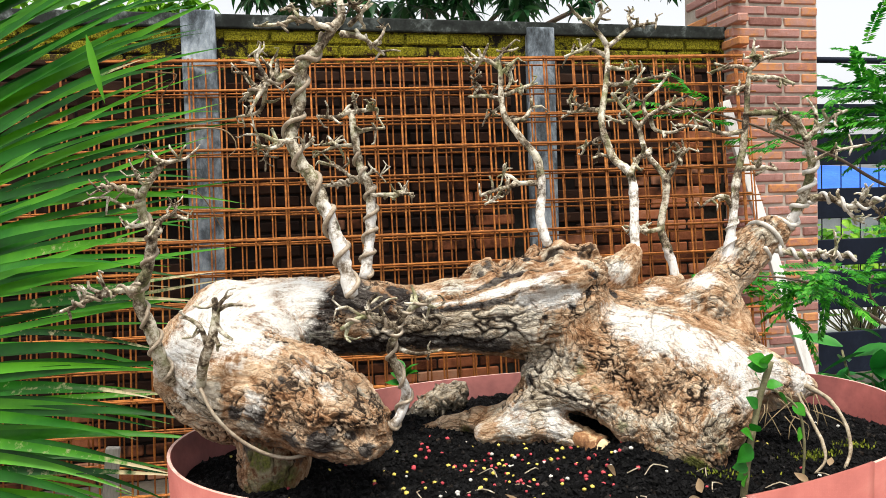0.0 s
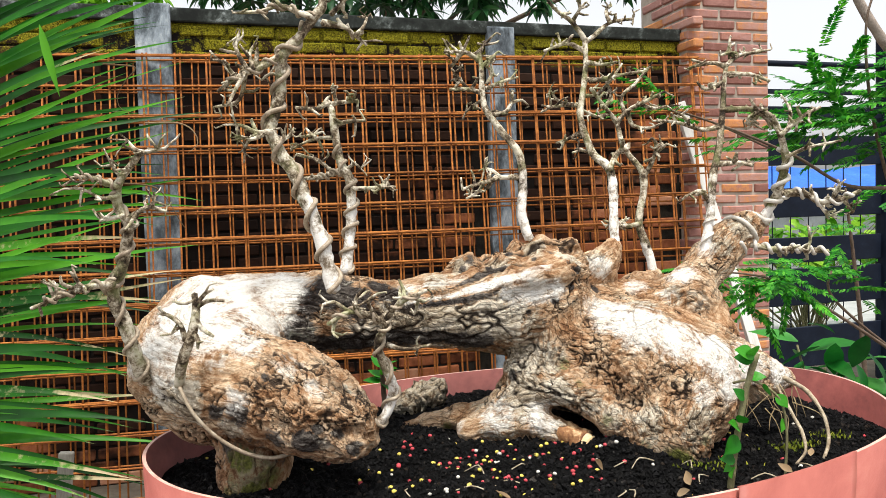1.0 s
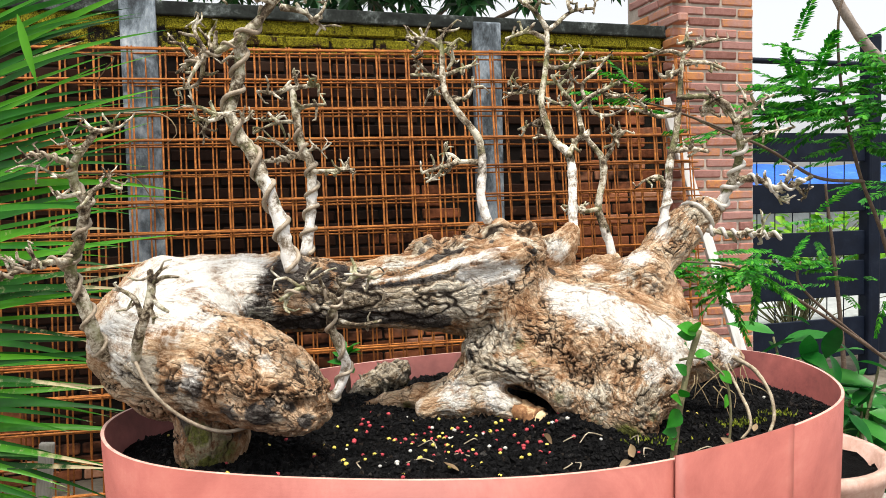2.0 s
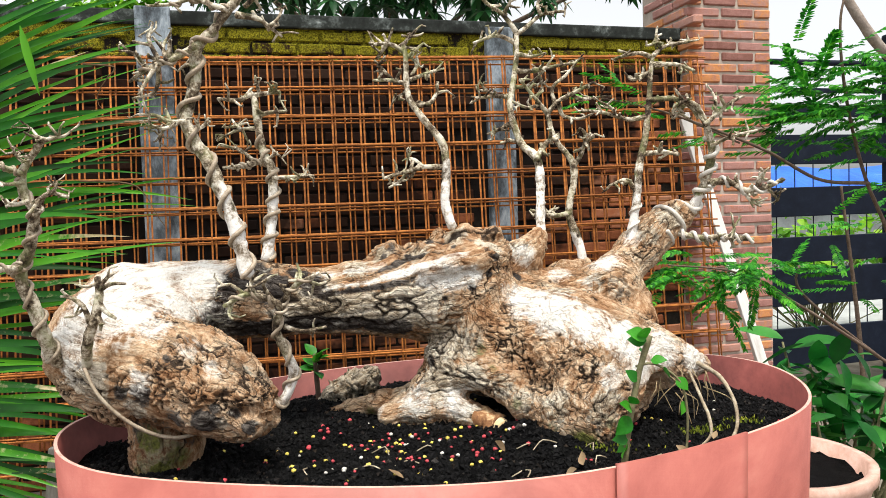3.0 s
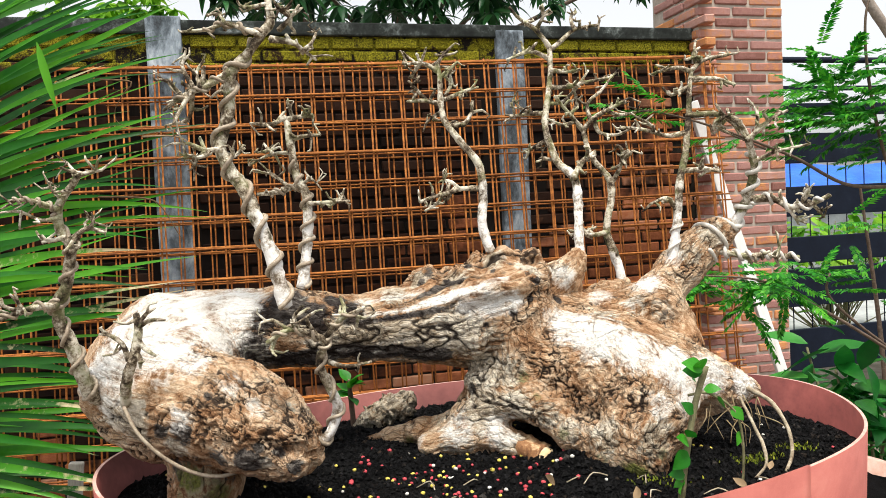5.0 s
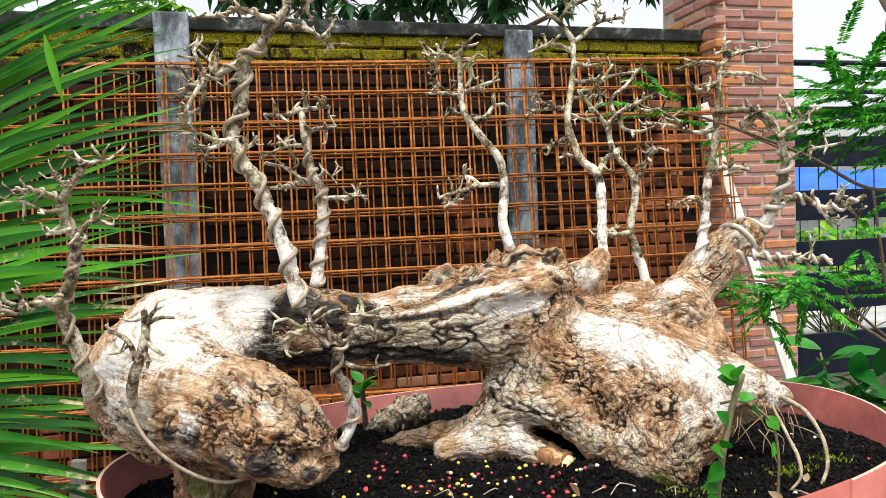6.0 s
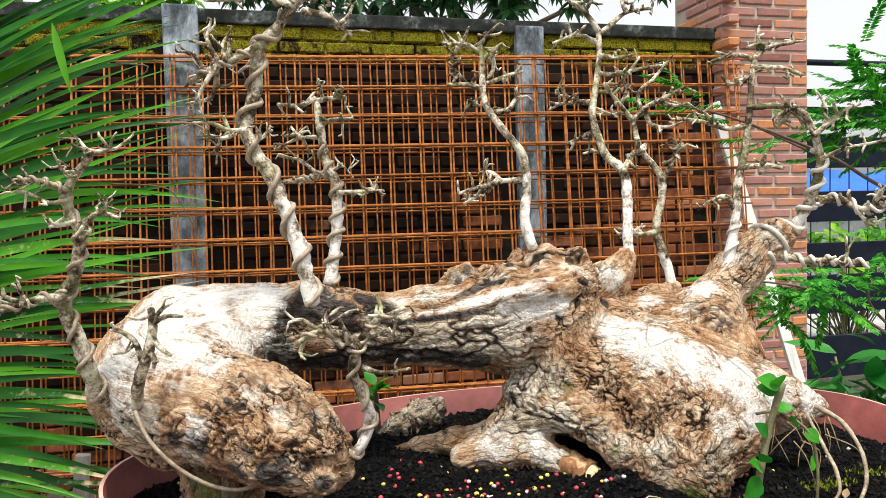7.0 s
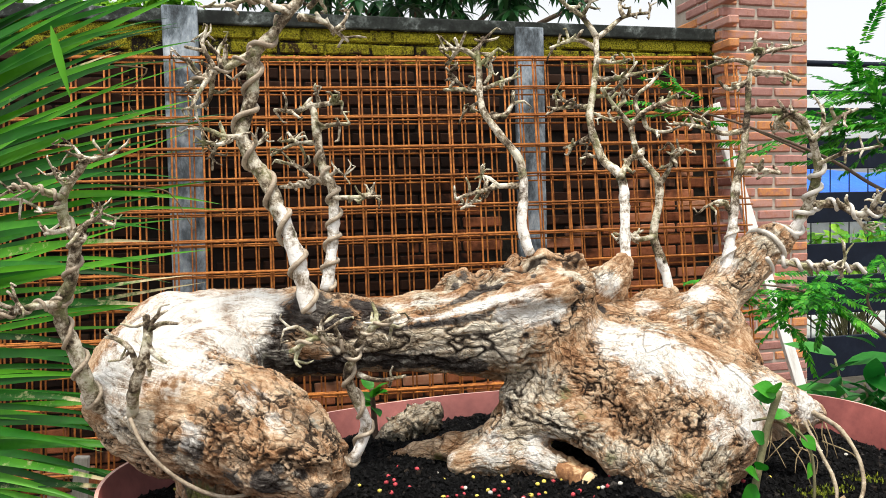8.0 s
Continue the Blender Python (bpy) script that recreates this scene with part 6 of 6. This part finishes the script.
for at_, d, size in (((0.268, 0.56, 0.93), (0.7, -0.5, 0.2), 0.02), ((0.275, 0.556, 0.925), (0.4, -0.6, -0.4), 0.019), ((0.285, 0.553, 0.918), (0.5, -0.4, -0.6), 0.02), ((0.262, 0.558, 0.935), (-0.3, -0.6, 0.5), 0.018), ((0.29, 0.553, 0.9), (-0.2, -0.5, -0.7), 0.018)):
    part("leaf", mesh_of("leaf", *put_leaves([(aim(at_, d, rng.choice((-50, 50)) + rng.uniform(-20, 20)), size * 0.62, size * 0.44, 0.2, 0.2)])), LEAF, weed)
part("stem", mesh_of("stem", *tube([[(0.258, 0.565, 0.925, 0.0011), (0.27, 0.557, 0.928, 0.0011), (0.287, 0.552, 0.915, 0.001), (0.292, 0.551, 0.89, 0.001), (0.29, 0.55, 0.855, 0.001)]], 6, 0.004)), GREEN_STEM, weed)
sprout = thing("green_sprout", "small dark seedling with a few green leaves", "seedling")
part("stem", mesh_of("stem", *tube([[(-0.01, 0.745, 0.85, 0.003), (-0.011, 0.745, 0.88, 0.0028), (-0.013, 0.745, 0.91, 0.002)]], 8, 0.004, 0.2, 2)), TWIG, sprout)
for k in range(9):
    d = (rng.uniform(-1, 1), rng.uniform(-0.6, 0.4), rng.uniform(-0.1, 0.6))
    part("leaf", mesh_of("leaf", *put_leaves([(aim((-0.012, 0.744, 0.893 + 0.002 * k), d, rng.uniform(-30, 30)), rng.uniform(0.016, 0.026), 0.011, 0.25, 0.2)])), LEAF, sprout)
for k, (x, y, s) in enumerate(((0.155, 0.555, 0.022), (0.19, 0.50, 0.018), (0.205, 0.515, 0.02), (0.285, 0.53, 0.016), (0.08, 0.505, 0.018), (0.315, 0.56, 0.014))):
    ob = part("dead_leaf", mesh_of("dead_leaf", *put_leaves([(aim((x, y, SOIL_Z + 0.006), (rng.uniform(-1, 1), rng.uniform(-1, 1), 0.25), rng.uniform(-60, 60)), s * 0.65, s * 0.34, 0.5, -0.25)])), DEAD_LEAF)
    tagged(ob, "curled dry brown leaf lying on the soil", "dead leaf", "dead leaves on the soil")
for k in range(14):
    x, y = rng.uniform(0.0, 0.33), rng.uniform(0.50, 0.57)
    a, s = rng.uniform(0, 6.28), rng.uniform(0.01, 0.024)
    inside = POT_AT.inverted() @ Vector((x, y, 0))
    if (inside.x / PA) ** 2 + (inside.y / PB) ** 2 > 0.72:
        continue
    z = soil_height(inside.x, inside.y) + 0.003
    ob = part("root_bit", mesh_of("root_bit", *tube([[(x, y, z, 0.0005), (x + s * math.cos(a) * 0.5, y + s * math.sin(a) * 0.5, z + rng.uniform(0, 0.004), 0.0005), (x + s * math.cos(a + 0.5), y + s * math.sin(a + 0.5), z - 0.002, 0.0004)]], 5, 0.004)), ROOT)
    tagged(ob, "thin pale root bit lying on black soil", "root bit", "root bits on the soil")
spots = []
for k in range(300):
    cx, cy, sp = rng.choice(((0.235, 0.556, 0.012), (0.325, 0.592, 0.010), (0.36, 0.61, 0.009), (0.31, 0.585, 0.008)))
    spots.append((rng.gauss(cx, sp), rng.gauss(cy, sp * 0.5), SOIL_Z + 0.004))
moss_ob = part("moss_tuft", blade_field("moss_tuft", spots, 0.0026, MOSS, 8, 0.9, 0.0007), MOSS)
tagged(moss_ob, "yellow-green moss tufts at the trunk's foot", "moss", kind="stuff")

# ---- palm frond ----


def palm_frond(spine, count, length, seed, lift, label):
    rng = random.Random(seed)
    L = glide([(*p, 0.012 - 0.0025 * i) for i, p in enumerate(spine)], 0.02)
    frond = thing("palm_frond", label, "palm frond", "palm fronds")
    part("rachis", mesh_of("rachis", *tube([[tuple(p) for p in L[::6]]], 8, 0.03)), GREEN_STEM, frond)
    for i in range(count):
        f = (i + 0.5) / count
        p = L[int(f * (len(L) - 1))]
        up = lift[0] + (lift[1] - lift[0]) * f + rng.gauss(0, 0.05)
        d = Vector((1, rng.gauss(-0.05, 0.16), up)).normalized()
        ln = length * (0.75 + 0.5 * math.sin(math.pi * (0.15 + 0.7 * f))) * rng.uniform(0.8, 1.08)
        wide = rng.uniform(0.02, 0.034)
        side = d.cross(Vector((0, -0.9, 0.45))).normalized()
        face = side.cross(d).normalized()
        rows, V, F, dry = 16, [], [], []
        droop, turn, sick = rng.uniform(0.03, 0.2), rng.uniform(-0.5, 0.5), rng.random() + (0.3 if 0.12 < f < 0.38 else 0.0)
        for k in range(rows + 1):
            g = k / rows
            w = wide * 0.5 * min(1, 0.35 + 3.2 * g) * (1 - g ** 1.7)
            c = Vector(p[:3]) + d * ln * g + Vector((0, 0, -1)) * droop * ln * g ** 2.4
            s2 = (side * math.cos(turn * g) + face * math.sin(turn * g)).normalized()
            V += [c - s2 * w + face * w * 0.35, c, c + s2 * w + face * w * 0.35]
            dry += [max(0, (g - 0.72) * (2.6 if sick > 0.5 else 1.2)) + (0.55 * (g > 0.3) if sick > 0.9 else 0)] * 3
        for k in range(rows):
            a = 3 * k
            F += [(a, a + 3, a + 4, a + 1), (a + 1, a + 4, a + 5, a + 2)]
        me = mesh_of("leaflet", V, F)
        set_field(me, "dry", dry)
        part("leaflet", me, PALM, frond)
    return frond


palm_frond([(-1.16, 1.55, 0.35), (-1.12, 1.6, 0.8), (-1.06, 1.62, 1.25), (-0.98, 1.6, 1.75)], 64, 0.54, 1, (-0.12, 0.78), "green coconut palm frond with drying leaflet tips")
palm_frond([(-1.42, 2.0, 0.3), (-1.36, 2.05, 0.8), (-1.28, 2.1, 1.3), (-1.2, 2.1, 1.9)], 70, 0.62, 2, (-0.1, 0.72), "green coconut palm frond behind another frond")

PALM_TIPS = [
    [(-0.60, 1.6, 1.385), (-0.535, 1.6, 1.377), (-0.551, 1.6, 1.356), (-0.573, 1.6, 1.321), (-0.566, 1.6, 1.291), (-0.518, 1.6, 1.28)],
    [(-0.52, 1.6, 1.262), (-0.453, 1.6, 1.26), (-0.423, 1.6, 1.244), (-0.414, 1.6, 1.217), (-0.437, 1.6, 1.196)],
    [(-0.62, 1.6, 1.14), (-0.526, 1.6, 1.133), (-0.49, 1.6, 1.113), (-0.456, 1.6, 1.052), (-0.447, 1.6, 1.039)],
]
tips = thing("dry_palm_tips", "curling straw-coloured dried tips of palm leaflets", "dry leaf tips")
for line in PALM_TIPS:
    part("dry_tip", mesh_of("dry_tip", *tube([[(*p, 0.0022 - 0.0004 * i) for i, p in enumerate(line)]], 5, 0.01)), DEAD_LEAF, tips)
bent = part("bent_leaflet", mesh_of("bent_leaflet", *put_leaves([(aim((-0.70, 1.55, 1.455), (0.25, -0.1, -1.0), 60), 0.15, 0.017, 0.3, 0.05)])), PALM)
set_field(bent.data, "dry", np.zeros(len(bent.data.vertices)))
tagged(bent, "folded green palm leaflet hanging straight down", "palm leaflet")

# ---- feathery shrubs and broad leaves beside the pot ----


def feather(at_, direction, length, pairs, size, rng, roll=0.0):
    """One compound leaf: leaflets in pairs along a thin stalk; points and faces."""
    m = aim(at_, direction, roll)
    items = []
    for k in range(pairs):
        f = (k + 1) / pairs
        x, z = length * f, -0.12 * length * f * f
        for s in (-1, 1):
            a = s * (62 - 26 * f) + rng.gauss(0, 5)
            items.append((m @ pose(x, 0, z, rng.gauss(0, 14), rng.gauss(8, 6), a), size * (0.75 + 0.5 * math.sin(math.pi * f)) * rng.uniform(0.85, 1.1), size * 0.38, 0.15, 0.2))
    return put_leaves(items)


def shrub(name, label, stems, sprays, seed, material, stem_material, size, pairs, length):
    rng = random.Random(seed)
    plant = thing(name, label, "shrub")
    for line in stems:
        part("stem", mesh_of("stem", *tube([line], 7, 0.01, 0.12, seed)), stem_material, plant)
    for (x, y, z), spread, count, (dx, dy, dz) in sprays:
        for _ in range(count):
            o = (x + rng.gauss(0, spread), y + rng.gauss(0, spread), z + rng.gauss(0, spread * 0.6))
            d = (dx + rng.gauss(0, 0.7), dy + rng.gauss(0, 0.5), dz + rng.gauss(0, 0.14))
            part("leaf", mesh_of("leaf", *feather(o, d, length * rng.uniform(0.7, 1.25), pairs, size, rng, rng.uniform(-25, 25))), material, plant)
    return plant


shrub("feathery_shrub", "feathery green shrub branch reaching past the pot", [[(0.98, 1.32, 0.72, 0.0035), (0.84, 1.28, 0.81, 0.003), (0.73, 1.27, 0.88, 0.0026), (0.63, 1.26, 0.93, 0.002), (0.52, 1.26, 0.945, 0.0014)], [(0.93, 1.3, 0.75, 0.003), (0.8, 1.28, 0.85, 0.0025), (0.755, 1.28, 0.9, 0.0024), (0.76, 1.28, 0.935, 0.0018)]],
      [((0.62, 1.27, 0.93), 0.025, 16, (-0.6, -0.1, 0.05)), ((0.55, 1.27, 0.935), 0.03, 16, (-0.4, 0.1, -0.15)), ((0.66, 1.27, 0.92), 0.03, 12, (0.1, -0.2, -0.25)), ((0.72, 1.28, 0.93), 0.03, 9, (0.6, 0, 0.05)), ((0.62, 1.27, 0.905), 0.025, 7, (-0.1, 0, -0.3))], 41, FERN, TWIG, 0.0125, 20, 0.085)
shrub("feathery_shrub", "tall feathery green shrub with thin brown stems", [[(1.2, 1.6, 0.5, 0.005), (1.12, 1.56, 0.9, 0.0045), (1.03, 1.53, 1.1, 0.0038), (0.985, 1.52, 1.27, 0.0032), (0.965, 1.5, 1.42, 0.0025), (1.0, 1.5, 1.52, 0.002)], [(1.04, 1.53, 1.08, 0.004), (0.9, 1.47, 1.09, 0.0035), (0.75, 1.4, 1.15, 0.003), (0.55, 1.32, 1.21, 0.002), (0.42, 1.28, 1.235, 0.0012)]],
      [((0.98, 1.52, 1.26), 0.06, 20, (-0.7, -0.1, 0.14)), ((0.88, 1.5, 1.22), 0.045, 16, (-0.7, 0, 0.06)), ((1.0, 1.52, 1.3), 0.05, 14, (0.6, 0, 0.2)), ((0.93, 1.5, 1.32), 0.03, 5, (-0.4, 0, 0.45)), ((1.02, 1.52, 1.19), 0.04, 7, (-0.1, 0, -0.1)), ((1.08, 1.54, 1.2), 0.05, 18, (0.4, 0, 0.0)), ((0.95, 1.5, 1.3), 0.06, 16, (-0.3, -0.3, 0.1)), ((1.05, 1.52, 1.27), 0.05, 14, (0.1, -0.4, 0.0))], 42, FERN, TWIG, 0.017, 22, 0.13)
shrub("feathery_shrub", "small bright feathery leaves on a thin twig", [[(0.7, 1.38, 1.16, 0.002), (0.55, 1.32, 1.21, 0.0016), (0.42, 1.28, 1.235, 0.0012)]],
      [((0.43, 1.28, 1.235), 0.02, 6, (-0.5, 0.0, 0.1)), ((0.5, 1.3, 1.23), 0.02, 4, (-0.2, 0.0, 0.1)), ((0.63, 1.36, 1.17), 0.02, 4, (-0.5, -0.1, 0.0))], 44, FERN, TWIG, 0.014, 12, 0.07)
shrub("feathery_shrub", "low feathery green shrub by the dark fence", [[(1.9, 2.9, -0.25, 0.012), (1.85, 2.9, 0.5, 0.009), (1.75, 2.85, 1.1, 0.005)]],
      [((1.8, 2.85, 0.98), 0.08, 5, (-0.4, 0, 0.1)), ((1.9, 2.9, 0.75), 0.12, 7, (-0.2, 0, -0.1)), ((2.02, 2.9, 1.15), 0.12, 9, (0.0, 0, 0.1))], 43, FERN, TWIG, 0.024, 18, 0.2)

grey_limb = part("grey_limb", mesh_of("grey_limb", *tube([[(1.75, 2.3, -0.25, 0.022), (1.74, 2.3, 0.9, 0.02), (1.62, 2.22, 1.36, 0.017), (1.46, 2.16, 1.5, 0.015), (1.36, 2.15, 1.64, 0.013), (1.31, 2.15, 1.78, 0.011)]], 10, 0.03, 0.15, 5)), PALE_TWIG)
tagged(grey_limb, "bare pale grey limb rising beside the fence", "tree limb")


def broad_bush(name, label, centre, spread, count, size, seed, material, slim=0.36):
    rng = random.Random(seed)
    bush = thing(name, label, "bush")
    cx, cy, cz = centre
    stems = []
    for _ in range(count // 7 + 2):
        e = (cx + rng.gauss(0, spread[0] * 0.8), cy + rng.gauss(0, spread[1] * 0.8), cz + rng.gauss(0, spread[2] * 0.7))
        foot = (cx + rng.gauss(0, 0.05), cy + rng.gauss(0, 0.05), GROUND_Z)
        stems.append([(*foot, 0.006), ((foot[0] + e[0]) / 2, (foot[1] + e[1]) / 2, (foot[2] + 2 * e[2]) / 3, 0.005), (*e, 0.003)])
    for line in stems:
        part("stem", mesh_of("stem", *tube([line], 6, 0.03)), GREEN_STEM, bush)
    for k in range(count):
        tip = stems[k % len(stems)][-1]
        o = [tip[i] + rng.gauss(0, 0.35 * spread[i]) for i in range(3)]
        d = (rng.gauss(0, 1), rng.gauss(-0.4, 0.8), rng.gauss(-0.05, 0.4))
        s = size * rng.uniform(0.65, 1.25)
        part("leaf", mesh_of("leaf", *put_leaves([(aim(o, d, rng.uniform(-35, 35)), s, s * slim, 0.25, rng.uniform(0.1, 0.5))])), material, bush)
    return bush


broad_bush("broad_leaf_bush", "dark green broad-leaved bush behind the pot", (1.1, 1.78, 0.55), (0.16, 0.12, 0.1), 150, 0.125, 51, BROAD)
broad_bush("broad_leaf_bush", "green broad-leaved plant low by the pillar", (1.5, 2.2, 0.35), (0.25, 0.15, 0.12), 60, 0.17, 52, BROAD)
broad_bush("lime_green_bush", "bright lime-green bush beyond the fence", (3.7, 6.6, 0.62), (0.8, 0.25, 0.3), 420, 0.17, 53, LIME_LEAF, 0.5)


def leafy_tree(name, label, trunk, clumps, size, per, seed, material, slim=0.3):
    """Tapered trunk and limbs with drooping leaves in whorls."""
    rng = random.Random(seed)
    tree = thing(name, label, "tree")
    part("trunk", mesh_of("trunk", *tube([trunk], 10, 0.1, 0.1, seed)), TWIG, tree)
    top = trunk[-1]
    for cx, cy, cz, r in clumps:
        part("limb", mesh_of("limb", *tube([[(top[0], top[1], top[2], 0.04), ((top[0] + cx) / 2, (top[1] + cy) / 2, (top[2] + cz) / 2 + 0.1, 0.025), (cx, cy, cz, 0.01)]], 7, 0.08)), TWIG, tree)
        items = []
        for _ in range(per // 8):
            o = Vector((cx + rng.gauss(0, r), cy + rng.gauss(0, r), cz + rng.gauss(0, r * 0.6)))
            for k in range(8):
                a = k * 0.8 + rng.uniform(-0.3, 0.3)
                d = (math.cos(a), math.sin(a), rng.uniform(-0.7, 0.15))
                s = size * rng.uniform(0.7, 1.2)
                items.append((aim(o, d, rng.uniform(-20, 20)), s, s * slim, 0.3, rng.uniform(0.2, 0.6)))
        part("crown", mesh_of("crown", *put_leaves(items)), material, tree)
    return tree


leafy_tree("mango_tree", "dark green broad-leaved tree behind the wall", [(-0.2, 7.6, GROUND_Z, 0.13), (-0.15, 7.5, 1.2, 0.11), (-0.1, 7.4, 2.2, 0.08)],
           [(-1.3, 6.2, 3.0, 0.28), (-0.7, 6.0, 2.95, 0.26), (-0.1, 6.0, 2.9, 0.26), (0.35, 5.9, 2.85, 0.22), (0.8, 6.2, 2.95, 0.24), (-0.4, 6.6, 3.4, 0.5), (0.6, 6.8, 3.5, 0.45), (-1.6, 6.8, 3.4, 0.4), (1.95, 6.3, 3.05, 0.1)], 0.2, 260, 61, DARK_LEAF, 0.27)
leafy_tree("lime_green_tree", "bright yellow-green shrub behind the wall", [(-2.4, 6.6, GROUND_Z, 0.06), (-2.4, 6.5, 1.5, 0.05), (-2.3, 6.4, 2.3, 0.03)],
           [(-2.6, 6.2, 2.75, 0.2), (-2.1, 6.1, 2.75, 0.18), (-3.2, 6.3, 2.85, 0.3)], 0.13, 320, 62, LIME_LEAF, 0.5)

# ---- bricks, piece by piece ----
rng = random.Random(71)
old_bricks = [brick_mesh("brick", PITCH - 0.014, COURSE - 0.012, 0.05, s) for s in range(5)]
rows_total = int((WALL_TOP - GROUND_Z) / COURSE)
V, F = [], []
for row in range(rows_total):
    z = WALL_TOP - 0.006 - (row + 1) * COURSE + 0.006
    x = -1.62 - (PITCH / 2 if row % 2 else 0)
    while x < 2.83:
        clash = any(a - PITCH + 0.02 < x < b - 0.01 for a, b in ((-0.18, -0.012), (1.63, 1.79)))
        dy = rng.uniform(-0.004, 0.004)
        if not clash and x + PITCH < 2.9:
            if row < 14:
                ob = part("brick", rng.choice(old_bricks), OLD_BRICK, wall_back)
                ob.matrix_basis = pose(x, dy, z + rng.uniform(-0.002, 0.002), 0, rng.gauss(0, 0.4), 0)
            else:
                me, k = rng.choice(old_bricks), len(V)
                V += [v.co + Vector((x, dy, z)) for v in me.vertices]
                F += [tuple(i + k for i in p.vertices) for p in me.polygons]
        x += PITCH
low = part("brick_courses", mesh_of("brick_courses", V, F, False), OLD_BRICK, wall_back)
tagged(low, kind="stuff")

front_bricks = [brick_mesh("brick", 0.219, COURSE - 0.016, 0.06, 20 + s) for s in range(4)]
half_bricks = [brick_mesh("brick", 0.101, COURSE - 0.016, 0.06, 30 + s) for s in range(3)]
for row in range(46):
    z = GROUND_Z + 0.006 + row * COURSE
    xs = [(2.856, 1), (3.09, 1), (3.324, 0)] if row % 2 else [(2.856, 0), (2.972, 1), (3.206, 1)]
    for x, full in xs:
        ob = part("brick", rng.choice(front_bricks if full else half_bricks), RED_BRICK, pillar)
        ob.matrix_basis = pose(x, -0.076 + rng.uniform(-0.003, 0.003), z, 0, rng.gauss(0, 0.3), 0)
    ys = [0.40, 0.17] if row % 2 else [0.29, 0.06]
    for y in ys:
        if z > WALL_TOP - 0.1 or y < 0.1:
            ob = part("brick", rng.choice(front_bricks), RED_BRICK, pillar)
            ob.matrix_basis = pose(2.848 + rng.uniform(-0.003, 0.003), y, z, 0, 0, -90)
